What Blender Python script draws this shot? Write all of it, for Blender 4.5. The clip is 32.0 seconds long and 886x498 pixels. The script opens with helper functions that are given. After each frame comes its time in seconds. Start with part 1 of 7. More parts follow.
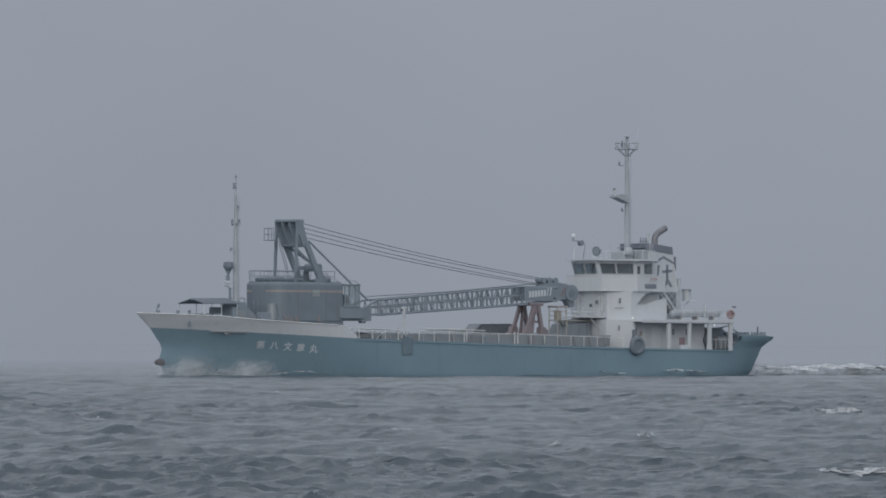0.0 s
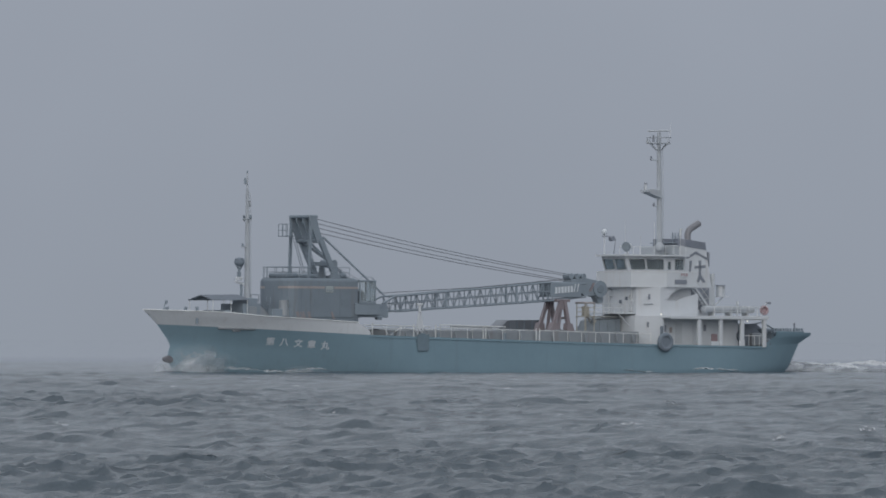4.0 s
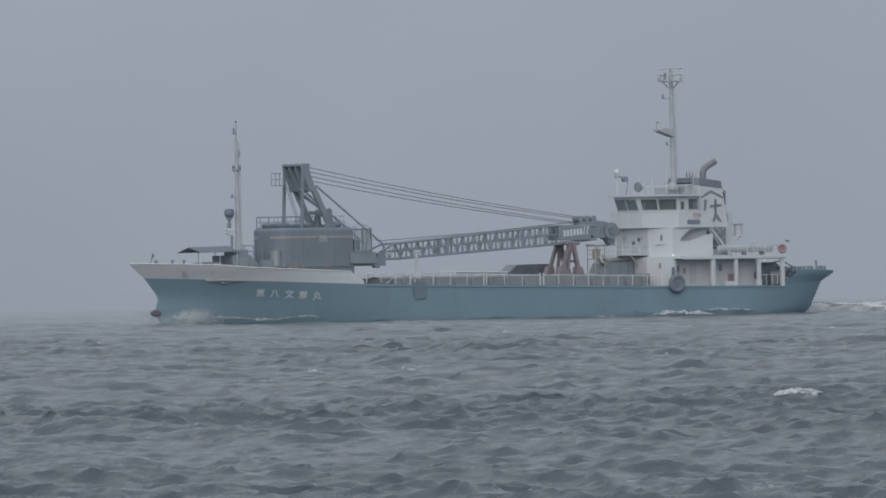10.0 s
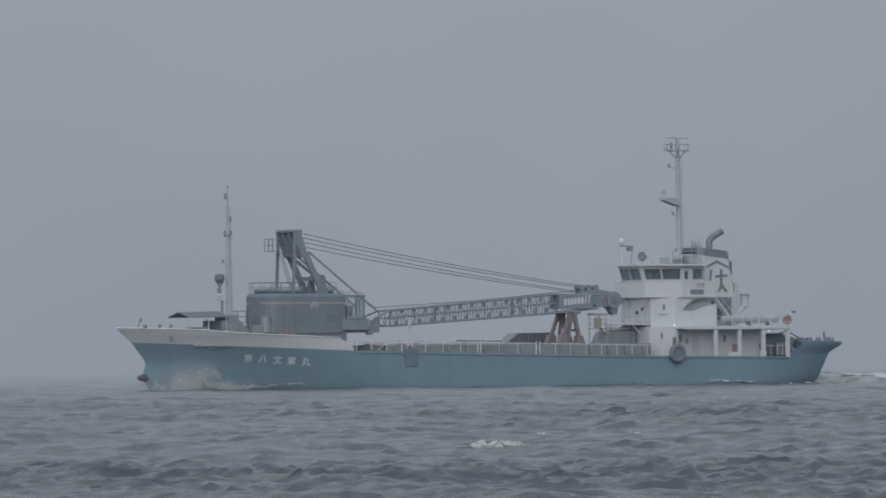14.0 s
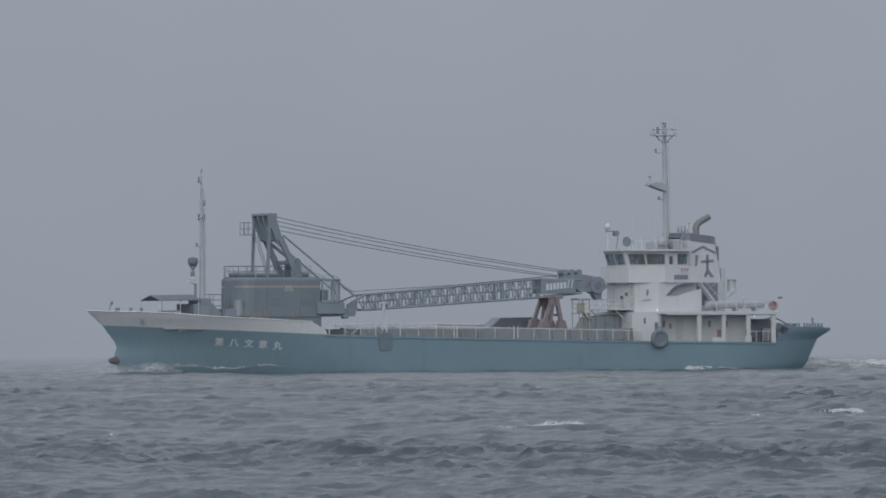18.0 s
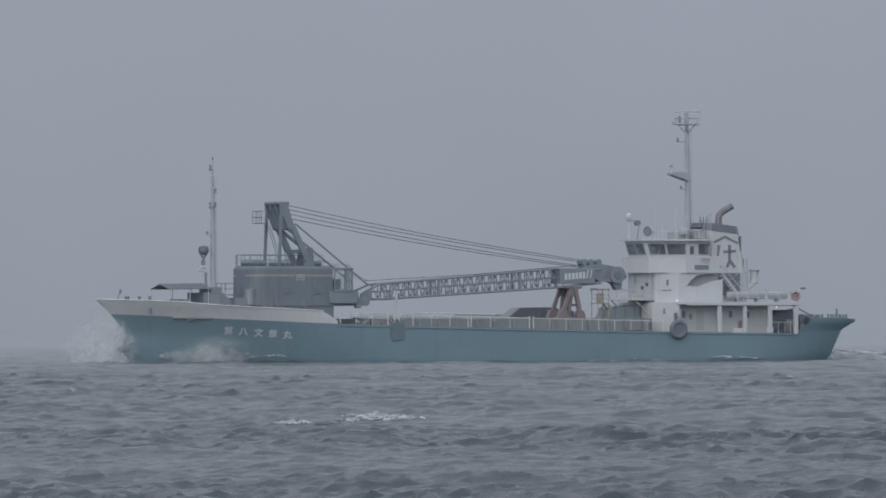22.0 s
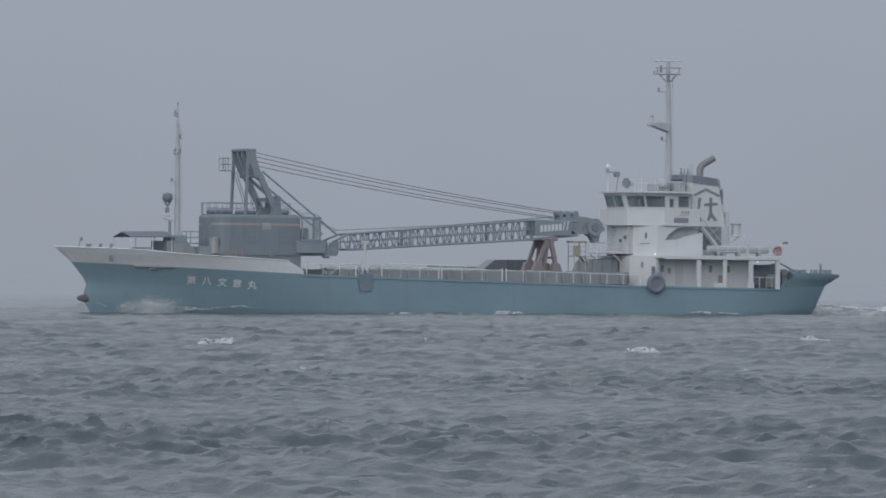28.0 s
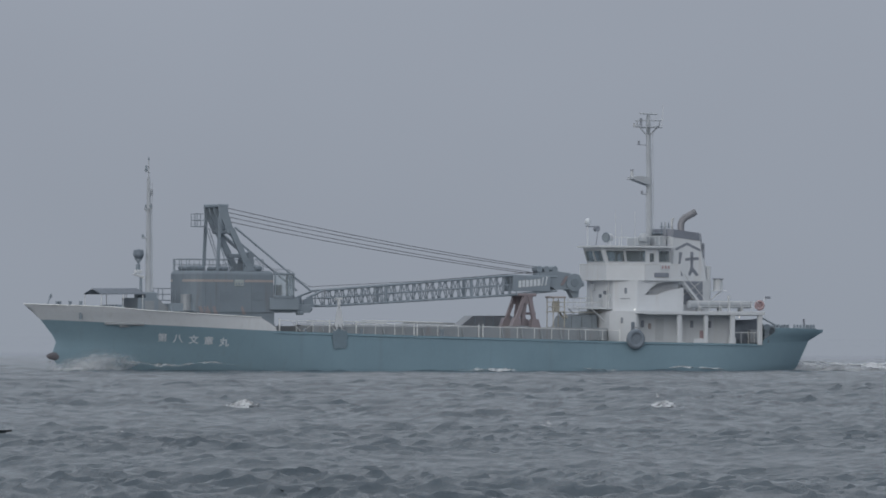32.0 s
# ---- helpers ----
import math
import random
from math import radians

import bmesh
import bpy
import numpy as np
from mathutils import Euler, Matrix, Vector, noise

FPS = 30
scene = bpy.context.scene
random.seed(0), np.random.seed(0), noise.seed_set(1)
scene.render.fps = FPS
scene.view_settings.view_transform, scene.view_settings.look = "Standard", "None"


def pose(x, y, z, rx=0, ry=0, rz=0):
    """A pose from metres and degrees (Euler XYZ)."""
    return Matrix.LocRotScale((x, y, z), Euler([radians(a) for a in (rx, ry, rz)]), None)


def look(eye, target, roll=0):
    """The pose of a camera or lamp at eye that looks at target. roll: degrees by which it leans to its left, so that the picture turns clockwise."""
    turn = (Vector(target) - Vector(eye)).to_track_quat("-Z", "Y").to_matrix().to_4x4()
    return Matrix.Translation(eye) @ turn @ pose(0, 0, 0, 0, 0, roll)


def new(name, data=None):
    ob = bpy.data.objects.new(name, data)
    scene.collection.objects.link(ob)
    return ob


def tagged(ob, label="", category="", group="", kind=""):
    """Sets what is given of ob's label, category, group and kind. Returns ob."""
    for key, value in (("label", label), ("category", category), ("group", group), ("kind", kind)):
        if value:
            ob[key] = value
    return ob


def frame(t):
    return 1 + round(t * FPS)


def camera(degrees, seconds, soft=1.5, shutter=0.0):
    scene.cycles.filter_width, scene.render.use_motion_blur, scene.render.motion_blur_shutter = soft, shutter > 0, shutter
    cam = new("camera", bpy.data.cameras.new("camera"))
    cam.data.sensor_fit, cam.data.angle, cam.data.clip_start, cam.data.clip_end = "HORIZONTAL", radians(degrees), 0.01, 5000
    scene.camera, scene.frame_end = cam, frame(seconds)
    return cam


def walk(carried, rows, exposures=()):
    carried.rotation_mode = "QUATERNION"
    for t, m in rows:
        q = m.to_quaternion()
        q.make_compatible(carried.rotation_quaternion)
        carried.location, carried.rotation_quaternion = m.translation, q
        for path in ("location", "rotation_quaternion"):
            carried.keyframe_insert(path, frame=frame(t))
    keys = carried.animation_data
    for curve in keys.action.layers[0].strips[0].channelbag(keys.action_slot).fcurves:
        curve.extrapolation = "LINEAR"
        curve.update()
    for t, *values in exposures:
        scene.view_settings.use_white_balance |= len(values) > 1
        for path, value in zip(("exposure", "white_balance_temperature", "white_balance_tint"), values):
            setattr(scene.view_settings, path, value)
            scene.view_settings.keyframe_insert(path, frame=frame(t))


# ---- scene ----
import functools


def aim(x, y, z, pan, tilt, roll):
    """A camera at x, y, z that looks pan degrees to the right of +y and tilt degrees up."""
    a, b = radians(pan), radians(tilt)
    way = Vector((math.sin(a) * math.cos(b), math.cos(a) * math.cos(b), math.sin(b)))
    eye = Vector((x, y, z))
    return look(eye, eye + way, roll)


cam = camera(8.0, 32.0, soft=1.75)
walk(cam, [
    (0, aim(0.00, -0.00, 2.80, 7.6331, 0.8252, 0.201)),
    (0.5, aim(0.50, -0.75, 2.80, 7.3069, 0.7661, 0.158)),
    (1, aim(1.00, -1.50, 2.80, 6.9396, 0.6661, -0.034)),
    (1.5, aim(1.50, -2.25, 2.80, 6.8236, 0.5774, -0.407)),
    (2, aim(2.00, -3.00, 2.80, 6.5757, 0.7256, -0.402)),
    (2.5, aim(2.50, -3.75, 2.80, 6.2851, 0.7122, -0.383)),
    (3, aim(3.00, -4.50, 2.80, 6.0185, 0.6832, -0.115)),
    (3.5, aim(3.50, -5.25, 2.80, 5.7591, 0.7176, 0.134)),
    (5.5, aim(5.50, -8.25, 2.80, 4.9900, 1.0055, -0.254)),
    (6, aim(6.00, -9.00, 2.80, 4.7143, 0.9155, -0.380)),
    (6.5, aim(6.50, -9.75, 2.80, 4.0713, 0.8353, -0.243)),
    (7, aim(7.00, -10.50, 2.80, 4.0514, 0.8276, 0.043)),
    (7.5, aim(7.50, -11.25, 2.80, 3.9348, 0.7387, 0.122)),
    (8, aim(8.00, -12.00, 2.80, 3.8280, 0.8174, 0.234)),
    (8.5, aim(8.50, -12.75, 2.80, 3.5287, 0.7857, -0.125)),
    (9, aim(9.00, -13.50, 2.80, 3.4757, 0.7169, -0.545)),
    (9.5, aim(9.50, -14.25, 2.80, 3.0241, 0.3948, -0.785)),
    (10, aim(10.00, -15.00, 2.80, 2.6899, 0.3098, -0.881)),
    (10.5, aim(10.50, -15.75, 2.80, 2.5576, 0.7742, -0.181)),
    (11, aim(11.00, -16.50, 2.80, 2.3496, 0.7366, 0.174)),
    (11.5, aim(11.50, -17.25, 2.80, 2.0976, 0.7743, 0.298)),
    (12, aim(12.00, -18.00, 2.80, 2.1916, 0.8550, 0.496)),
    (12.5, aim(12.50, -18.75, 2.80, 1.8829, 0.9187, -0.014)),
    (13, aim(13.00, -19.50, 2.80, 1.7208, 0.9416, 0.012)),
    (13.5, aim(13.50, -20.25, 2.80, 1.1565, 0.9527, -0.291)),
    (15.5, aim(15.50, -23.25, 2.80, 0.3282, 0.7366, -0.420)),
    (16, aim(16.00, -24.00, 2.80, 0.2030, 0.6927, -0.294)),
    (16.5, aim(16.50, -24.75, 2.80, -0.1602, 0.4034, -0.151)),
    (17, aim(17.00, -25.50, 2.80, -0.5065, 0.3787, -0.363)),
    (17.5, aim(17.50, -26.25, 2.80, -0.7255, 0.8227, -0.338)),
    (18, aim(18.00, -27.00, 2.80, -1.0211, 0.7787, -0.234)),
    (18.5, aim(18.50, -27.75, 2.80, -1.3048, 0.9579, -0.082)),
    (19, aim(19.00, -28.50, 2.80, -1.6307, 0.8956, -0.071)),
    (19.5, aim(19.50, -29.25, 2.80, -1.9415, 0.7144, 0.019)),
    (20, aim(20.00, -30.00, 2.80, -2.2509, 0.8249, 0.242)),
    (20.5, aim(20.50, -30.75, 2.80, -2.5462, 0.8689, 0.251)),
    (21, aim(21.00, -31.50, 2.80, -2.7646, 0.7935, 0.228)),
    (21.5, aim(21.50, -32.25, 2.80, -2.9579, 0.6936, 0.008)),
    (22, aim(22.00, -33.00, 2.80, -3.1690, 0.6874, -0.087)),
    (22.5, aim(22.50, -33.75, 2.80, -3.1285, 0.6723, 0.005)),
    (23, aim(23.00, -34.50, 2.80, -3.4758, 0.6754, 0.232)),
    (23.5, aim(23.50, -35.25, 2.80, -3.7161, 0.6737, 0.373)),
    (24, aim(24.00, -36.00, 2.80, -3.9729, 0.7216, 0.344)),
    (24.5, aim(24.50, -36.75, 2.80, -4.1403, 1.0328, 0.254)),
    (25, aim(25.00, -37.50, 2.80, -4.4799, 0.8288, 0.048)),
    (25.5, aim(25.50, -38.25, 2.80, -4.6912, 0.7311, -0.096)),
    (27.5, aim(27.50, -41.25, 2.80, -5.6629, 0.4352, 0.306)),
    (28, aim(28.00, -42.00, 2.80, -5.9565, 0.2520, 0.359)),
    (28.5, aim(28.50, -42.75, 2.80, -6.7139, 0.2015, 0.056)),
    (29, aim(29.00, -43.50, 2.80, -6.5409, 0.1315, 0.001)),
    (29.5, aim(29.50, -44.25, 2.80, -6.8818, 0.1496, -0.271)),
    (30, aim(30.00, -45.00, 2.80, -6.8431, 0.4730, -0.391)),
    (30.5, aim(30.50, -45.75, 2.80, -7.1056, 0.6419, -0.548)),
    (31, aim(31.00, -46.50, 2.80, -7.3365, 0.7276, -0.308)),
    (31.5, aim(31.50, -47.25, 2.80, -7.7354, 0.6192, -0.073)),
    (32, aim(32.00, -48.00, 2.80, -7.7887, 0.7630, 0.192))],
    exposures=[(0, 0.03), (1, 0.04), (2, 0.09), (3, 0.10), (6, 0.03), (7, 0.03), (8, 0.08), (9, 0.06), (10, 0.18), (11, 0.09), (13, 0.06), (16, 0.08), (17, 0.19), (18, 0.07), (19, 0.03), (20, 0.08), (23, 0.09), (25, 0.05), (26.5, 0.12), (28, 0.20), (29, 0.22), (30, 0.20), (31, 0.11), (32, 0.09)])

# ---- world, sun, exposure ----
SUN_UP, SUN_ROUND = 16.0, 191.0
world = bpy.data.worlds.new("overcast_sky")
scene.world = world
world.use_nodes = True


def wire(tree, kind, **values):
    node = tree.nodes.new(kind)
    for key, value in values.items():
        node.inputs[key.replace("_", " ")].default_value = value
    return node


def ramp(tree, fac, stops):
    node = tree.nodes.new("ShaderNodeValToRGB")
    while len(node.color_ramp.elements) < len(stops):
        node.color_ramp.elements.new(0.5)
    for e, (p, c) in zip(node.color_ramp.elements, stops):
        e.position, e.color = p, (*c, 1) if len(c) == 3 else c
    tree.links.new(fac, node.inputs["Fac"])
    return node


def overcast():
    tree = world.node_tree
    tree.nodes.clear()
    out = tree.nodes.new("ShaderNodeOutputWorld")
    back = wire(tree, "ShaderNodeBackground", Strength=1.0)
    sky = tree.nodes.new("ShaderNodeTexSky")
    sky.sky_type, sky.sun_disc = "NISHITA", False
    sky.sun_elevation, sky.sun_rotation = radians(SUN_UP), radians(SUN_ROUND)
    sky.dust_density, sky.air_density = 4.0, 1.5
    dim = tree.nodes.new("ShaderNodeVectorMath")
    dim.operation = "SCALE"
    dim.inputs["Scale"].default_value = 0.05
    tree.links.new(sky.outputs["Color"], dim.inputs[0])
    coord = tree.nodes.new("ShaderNodeTexCoord")
    split = tree.nodes.new("ShaderNodeSeparateXYZ")
    tree.links.new(coord.outputs["Generated"], split.inputs[0])
    cloud = ramp(tree, split.outputs["Z"], [
        (0.0, (0.276, 0.309, 0.364)), (0.012, (0.283, 0.316, 0.374)), (0.05, (0.301, 0.336, 0.401)),
        (0.3, (0.52, 0.56, 0.62)), (1.0, (0.70, 0.74, 0.80))])
    soft = wire(tree, "ShaderNodeTexNoise", Scale=9.0, Detail=3.0, Roughness=0.55)
    tree.links.new(coord.outputs["Generated"], soft.inputs["Vector"])
    patch = wire(tree, "ShaderNodeMapRange", From_Min=0.3, From_Max=0.7, To_Min=0.96, To_Max=1.04)
    tree.links.new(soft.outputs["Fac"], patch.inputs["Value"])
    grey = tree.nodes.new("ShaderNodeVectorMath")
    grey.operation = "SCALE"
    tree.links.new(cloud.outputs["Color"], grey.inputs[0])
    tree.links.new(patch.outputs["Result"], grey.inputs["Scale"])
    mix = tree.nodes.new("ShaderNodeMix")
    mix.data_type = "RGBA"
    mix.inputs["Factor"].default_value = 0.94
    tree.links.new(dim.outputs["Vector"], mix.inputs["A"])
    tree.links.new(grey.outputs["Vector"], mix.inputs["B"])
    tree.links.new(mix.outputs["Result"], back.inputs["Color"])
    tree.links.new(back.outputs["Background"], out.inputs["Surface"])


overcast()
sun_lamp = bpy.data.lights.new("sun", "SUN")
sun_lamp.energy, sun_lamp.angle, sun_lamp.color = 0.85, radians(60), (1.0, 0.98, 0.95)
sun = new("sun", sun_lamp)
# sun placed low behind the camera to fill the near side and recesses
sun.matrix_world = look((0, 0, 60), (12, 60, 42))


# ---- materials ----
def paint(name, base, worn=None, rough=0.5, metal=0.0, amount=0.35, scale=0.8, bump=0.02, streak=0.0, streak_colour=(0.16, 0.10, 0.07), spec=0.8, wet=0.6):
    """Weathered paint or metal: fine grain, large patches, and streaks that run down."""
    mat = bpy.data.materials.new(name)
    mat.use_nodes = True
    tree = mat.node_tree
    bsdf = tree.nodes["Principled BSDF"]
    worn = worn or tuple(c * 0.72 for c in base)
    coord = tree.nodes.new("ShaderNodeTexCoord")
    big = wire(tree, "ShaderNodeTexNoise", Scale=scale, Detail=5.0, Roughness=0.6)
    fine = wire(tree, "ShaderNodeTexNoise", Scale=scale * 14, Detail=3.0, Roughness=0.6)
    for n in (big, fine):
        tree.links.new(coord.outputs["Object"], n.inputs["Vector"])
    both = tree.nodes.new("ShaderNodeMath")
    both.operation = "MULTIPLY_ADD"
    both.inputs[1].default_value = 0.35
    tree.links.new(fine.outputs["Fac"], both.inputs[0])
    tree.links.new(big.outputs["Fac"], both.inputs[2])
    lo, hi = 0.72 - amount * 0.3, 0.72 + amount * 0.6
    blend = ramp(tree, both.outputs[0], [(max(0.0, lo), base), (min(1.0, hi), worn)])
    colour = blend.outputs["Color"]
    if streak > 0:
        flow = wire(tree, "ShaderNodeMapping", Scale=(1.6, 1.6, 0.12))
        tree.links.new(coord.outputs["Object"], flow.inputs["Vector"])
        run = wire(tree, "ShaderNodeTexNoise", Scale=1.0, Detail=4.0, Roughness=0.65)
        tree.links.new(flow.outputs["Vector"], run.inputs["Vector"])
        mask = ramp(tree, run.outputs["Fac"], [(0.56, (0, 0, 0)), (0.74, (streak, streak, streak))])
        mix = tree.nodes.new("ShaderNodeMix")
        mix.data_type = "RGBA"
        tree.links.new(mask.outputs["Color"], mix.inputs["Factor"])
        tree.links.new(colour, mix.inputs["A"])
        mix.inputs["B"].default_value = (*streak_colour, 1)
        colour = mix.outputs["Result"]
    tree.links.new(colour, bsdf.inputs["Base Color"])
    gloss = wire(tree, "ShaderNodeMapRange", From_Min=0.3, From_Max=0.7, To_Min=max(0.05, rough - 0.12), To_Max=min(1.0, rough + 0.15))
    tree.links.new(big.outputs["Fac"], gloss.inputs["Value"])
    tree.links.new(gloss.outputs["Result"], bsdf.inputs["Roughness"])
    bsdf.inputs["Metallic"].default_value = metal
    bsdf.inputs["Specular IOR Level"].default_value = spec
    # wet coat: its sky sheen is added to lift dark paint like haze
    bsdf.inputs["Coat Weight"].default_value = wet
    bsdf.inputs["Coat Roughness"].default_value = 0.3
    if bump > 0:
        relief = wire(tree, "ShaderNodeBump", Strength=0.5, Distance=bump)
        tree.links.new(both.outputs[0], relief.inputs["Height"])
        tree.links.new(relief.outputs["Normal"], bsdf.inputs["Normal"])
    return mat


# haze is put into the hull colour: blue-green lifted towards pale grey
HULL = paint("hazed_blue_green_paint", (0.205, 0.304, 0.362), (0.187, 0.278, 0.333), 0.7, amount=0.5, scale=0.25, bump=0.02, streak=0.25, streak_colour=(0.17, 0.21, 0.23), spec=0.3, wet=0.1)
# white dulled towards the sky to stand for haze; the streaks are stains
WHITE = paint("hazed_stained_white_paint", (0.60, 0.628, 0.66), (0.56, 0.585, 0.615), 0.6, amount=0.4, scale=0.5, streak=0.35, streak_colour=(0.48, 0.44, 0.39), spec=0.4, wet=0.2)
# mast white greyed further so the masts sink into painted-in haze
MASTPAINT = paint("hazed_mast_paint", (0.44, 0.47, 0.505), (0.40, 0.425, 0.455), 0.7, scale=1.0, spec=0.3, wet=0.0)
RAILW = paint("white_rail_paint", (0.68, 0.70, 0.71), (0.48, 0.49, 0.48), 0.5, scale=2)
BULWARK = paint("grey_white_bulwark_paint", (0.50, 0.53, 0.56), (0.44, 0.465, 0.49), 0.5, amount=0.4, scale=0.4, streak=0.25, streak_colour=(0.32, 0.31, 0.30))
BOWPAINT = paint("white_bow_paint", (0.67, 0.695, 0.725), (0.60, 0.625, 0.655), 0.5, amount=0.4, scale=0.4, streak=0.25, streak_colour=(0.42, 0.41, 0.40))
# tone close to the sky, haze put into tank, lockers and dome
PALE = paint("hazed_pale_paint", (0.37, 0.40, 0.43), (0.33, 0.355, 0.38), 0.5, scale=0.8)
# dark crane paints lifted to mid grey-blue, haze painted into the base colour
DARK = paint("hazed_crane_paint", (0.246, 0.292, 0.336), (0.22, 0.26, 0.298), 0.7, amount=0.5, scale=0.5, streak=0.2, spec=0.3, wet=0.1)
HOUSE = paint("hazed_machine_house_paint", (0.208, 0.25, 0.289), (0.186, 0.22, 0.256), 0.7, amount=0.5, scale=0.4, streak=0.25, spec=0.3, wet=0.1)
DECK = paint("worn_grey_green_deck", (0.18, 0.22, 0.22), (0.13, 0.13, 0.12), 0.7, scale=0.8)
COAMING = paint("weathered_grey_coaming", (0.255, 0.28, 0.305), (0.22, 0.245, 0.27), 0.6, scale=0.6, streak=0.4)
GRAVEL = paint("wet_dark_gravel", (0.15, 0.17, 0.19), (0.19, 0.205, 0.215), 0.75, scale=3, bump=0.08)
# red, orange, yellow and black tones are greyed and lightened here for haze
RUST = paint("hazed_red_primer", (0.232, 0.195, 0.208), (0.205, 0.185, 0.205), 0.65, scale=1.2)
ORANGE = paint("hazed_orange_paint", (0.34, 0.30, 0.29), (0.30, 0.275, 0.275), 0.55, scale=2)
RED = paint("hazed_red_plastic", (0.38, 0.265, 0.28), (0.33, 0.24, 0.255), 0.5, scale=3)
YELLOW = paint("hazed_yellow_paint", (0.40, 0.385, 0.33), (0.33, 0.31, 0.28), 0.6, scale=2, streak=0.4)
RUBBER = paint("hazed_black_rubber", (0.195, 0.23, 0.27), (0.175, 0.205, 0.24), 0.85, scale=4, spec=0.2, wet=0.0)
BLACK = paint("hazed_black_funnel_paint", (0.185, 0.205, 0.25), (0.16, 0.18, 0.215), 0.5, scale=1)
MARK = paint("hazed_mark_paint", (0.205, 0.228, 0.272), (0.18, 0.20, 0.238), 0.5, scale=1)
LETTER = paint("white_lettering_paint", (0.62, 0.66, 0.70), (0.50, 0.54, 0.58), 0.5, scale=2)
PIPE = paint("sooty_rusty_steel", (0.21, 0.212, 0.232), (0.18, 0.186, 0.205), 0.7, metal=0.1, scale=2)
STEEL = paint("galvanised_steel", (0.45, 0.47, 0.48), (0.33, 0.34, 0.35), 0.45, metal=0.5, scale=2)
WIRE = paint("greased_steel_wire", (0.12, 0.135, 0.155), (0.10, 0.11, 0.125), 0.6, metal=0.4, scale=4)
# canvas lightened too, as haze in its colour
CANVAS = paint("hazed_dark_canvas", (0.19, 0.215, 0.25), (0.165, 0.19, 0.22), 0.9, scale=2, spec=0.2, wet=0.0)
TARP = paint("blue_grey_tarpaulin", (0.22, 0.26, 0.295), (0.18, 0.215, 0.24), 0.7, scale=1.2, bump=0.06)


def glass(name, tint, rough=0.05):
    mat = bpy.data.materials.new(name)
    mat.use_nodes = True
    bsdf = mat.node_tree.nodes["Principled BSDF"]
    bsdf.inputs["Base Color"].default_value = (*tint, 1)
    bsdf.inputs["Roughness"].default_value = rough
    bsdf.inputs["Transmission Weight"].default_value = 0.85
    bsdf.inputs["IOR"].default_value = 1.45
    return mat


GLASS = glass("window_glass", (0.46, 0.53, 0.57))
# for sheets added inside the wheelhouse to stand for its shade
LINING = paint("window_darkening_lining", (0.20, 0.195, 0.20), (0.165, 0.16, 0.165), 0.6, scale=2, wet=0.0)
CABGLASS = glass("greenish_cab_glass", (0.74, 0.80, 0.82))


def lamp_glow():
    mat = bpy.data.materials.new("lit_lamp")
    mat.use_nodes = True
    bsdf = mat.node_tree.nodes["Principled BSDF"]
    bsdf.inputs["Base Color"].default_value = (0.9, 0.9, 0.85, 1)
    bsdf.inputs["Emission Color"].default_value = (1.0, 0.95, 0.85, 1)
    bsdf.inputs["Emission Strength"].default_value = 0.45
    return mat


GLOW = lamp_glow()


def sea_water():
    mat = bpy.data.materials.new("grey_sea_water")
    mat.use_nodes = True
    tree = mat.node_tree
    bsdf = tree.nodes["Principled BSDF"]
    coord = tree.nodes.new("ShaderNodeTexCoord")
    wide = wire(tree, "ShaderNodeTexNoise", Scale=0.06, Detail=4.0, Roughness=0.6)
    tree.links.new(coord.outputs["Object"], wide.inputs["Vector"])
    tone = ramp(tree, wide.outputs["Fac"], [(0.3, (0.062, 0.082, 0.100)), (0.7, (0.082, 0.106, 0.126))])
    tree.links.new(tone.outputs["Color"], bsdf.inputs["Base Color"])
    bsdf.inputs["IOR"].default_value = 1.33
    stretch = wire(tree, "ShaderNodeMapping", Scale=(1.0, 0.75, 1.0), Rotation=(0, 0, 0.5))
    tree.links.new(coord.outputs["Object"], stretch.inputs["Vector"])
    chop = wire(tree, "ShaderNodeTexNoise", Scale=1.5, Detail=6.0, Roughness=0.62)
    ripple = wire(tree, "ShaderNodeTexNoise", Scale=7.0, Detail=4.0, Roughness=0.6)
    for n in (chop, ripple):
        tree.links.new(stretch.outputs["Vector"], n.inputs["Vector"])
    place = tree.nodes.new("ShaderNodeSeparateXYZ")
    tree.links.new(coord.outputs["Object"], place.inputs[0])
    # bumps and roughness vanish with distance so the horizon melts, imitating haze
    haze_fade = wire(tree, "ShaderNodeMapRange", From_Min=400.0, From_Max=1000.0, To_Min=1.0, To_Max=0.0)
    tree.links.new(place.outputs["Y"], haze_fade.inputs["Value"])
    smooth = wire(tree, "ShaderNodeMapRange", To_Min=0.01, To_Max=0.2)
    tree.links.new(haze_fade.outputs["Result"], smooth.inputs["Value"])
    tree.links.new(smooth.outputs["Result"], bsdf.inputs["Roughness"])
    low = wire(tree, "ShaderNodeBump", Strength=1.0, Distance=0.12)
    tree.links.new(haze_fade.outputs["Result"], low.inputs["Strength"])
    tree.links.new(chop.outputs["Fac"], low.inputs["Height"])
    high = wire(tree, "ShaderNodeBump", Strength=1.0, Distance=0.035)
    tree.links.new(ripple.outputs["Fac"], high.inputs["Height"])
    tree.links.new(haze_fade.outputs["Result"], high.inputs["Strength"])
    tree.links.new(low.outputs["Normal"], high.inputs["Normal"])
    tree.links.new(high.outputs["Normal"], bsdf.inputs["Normal"])
    return mat


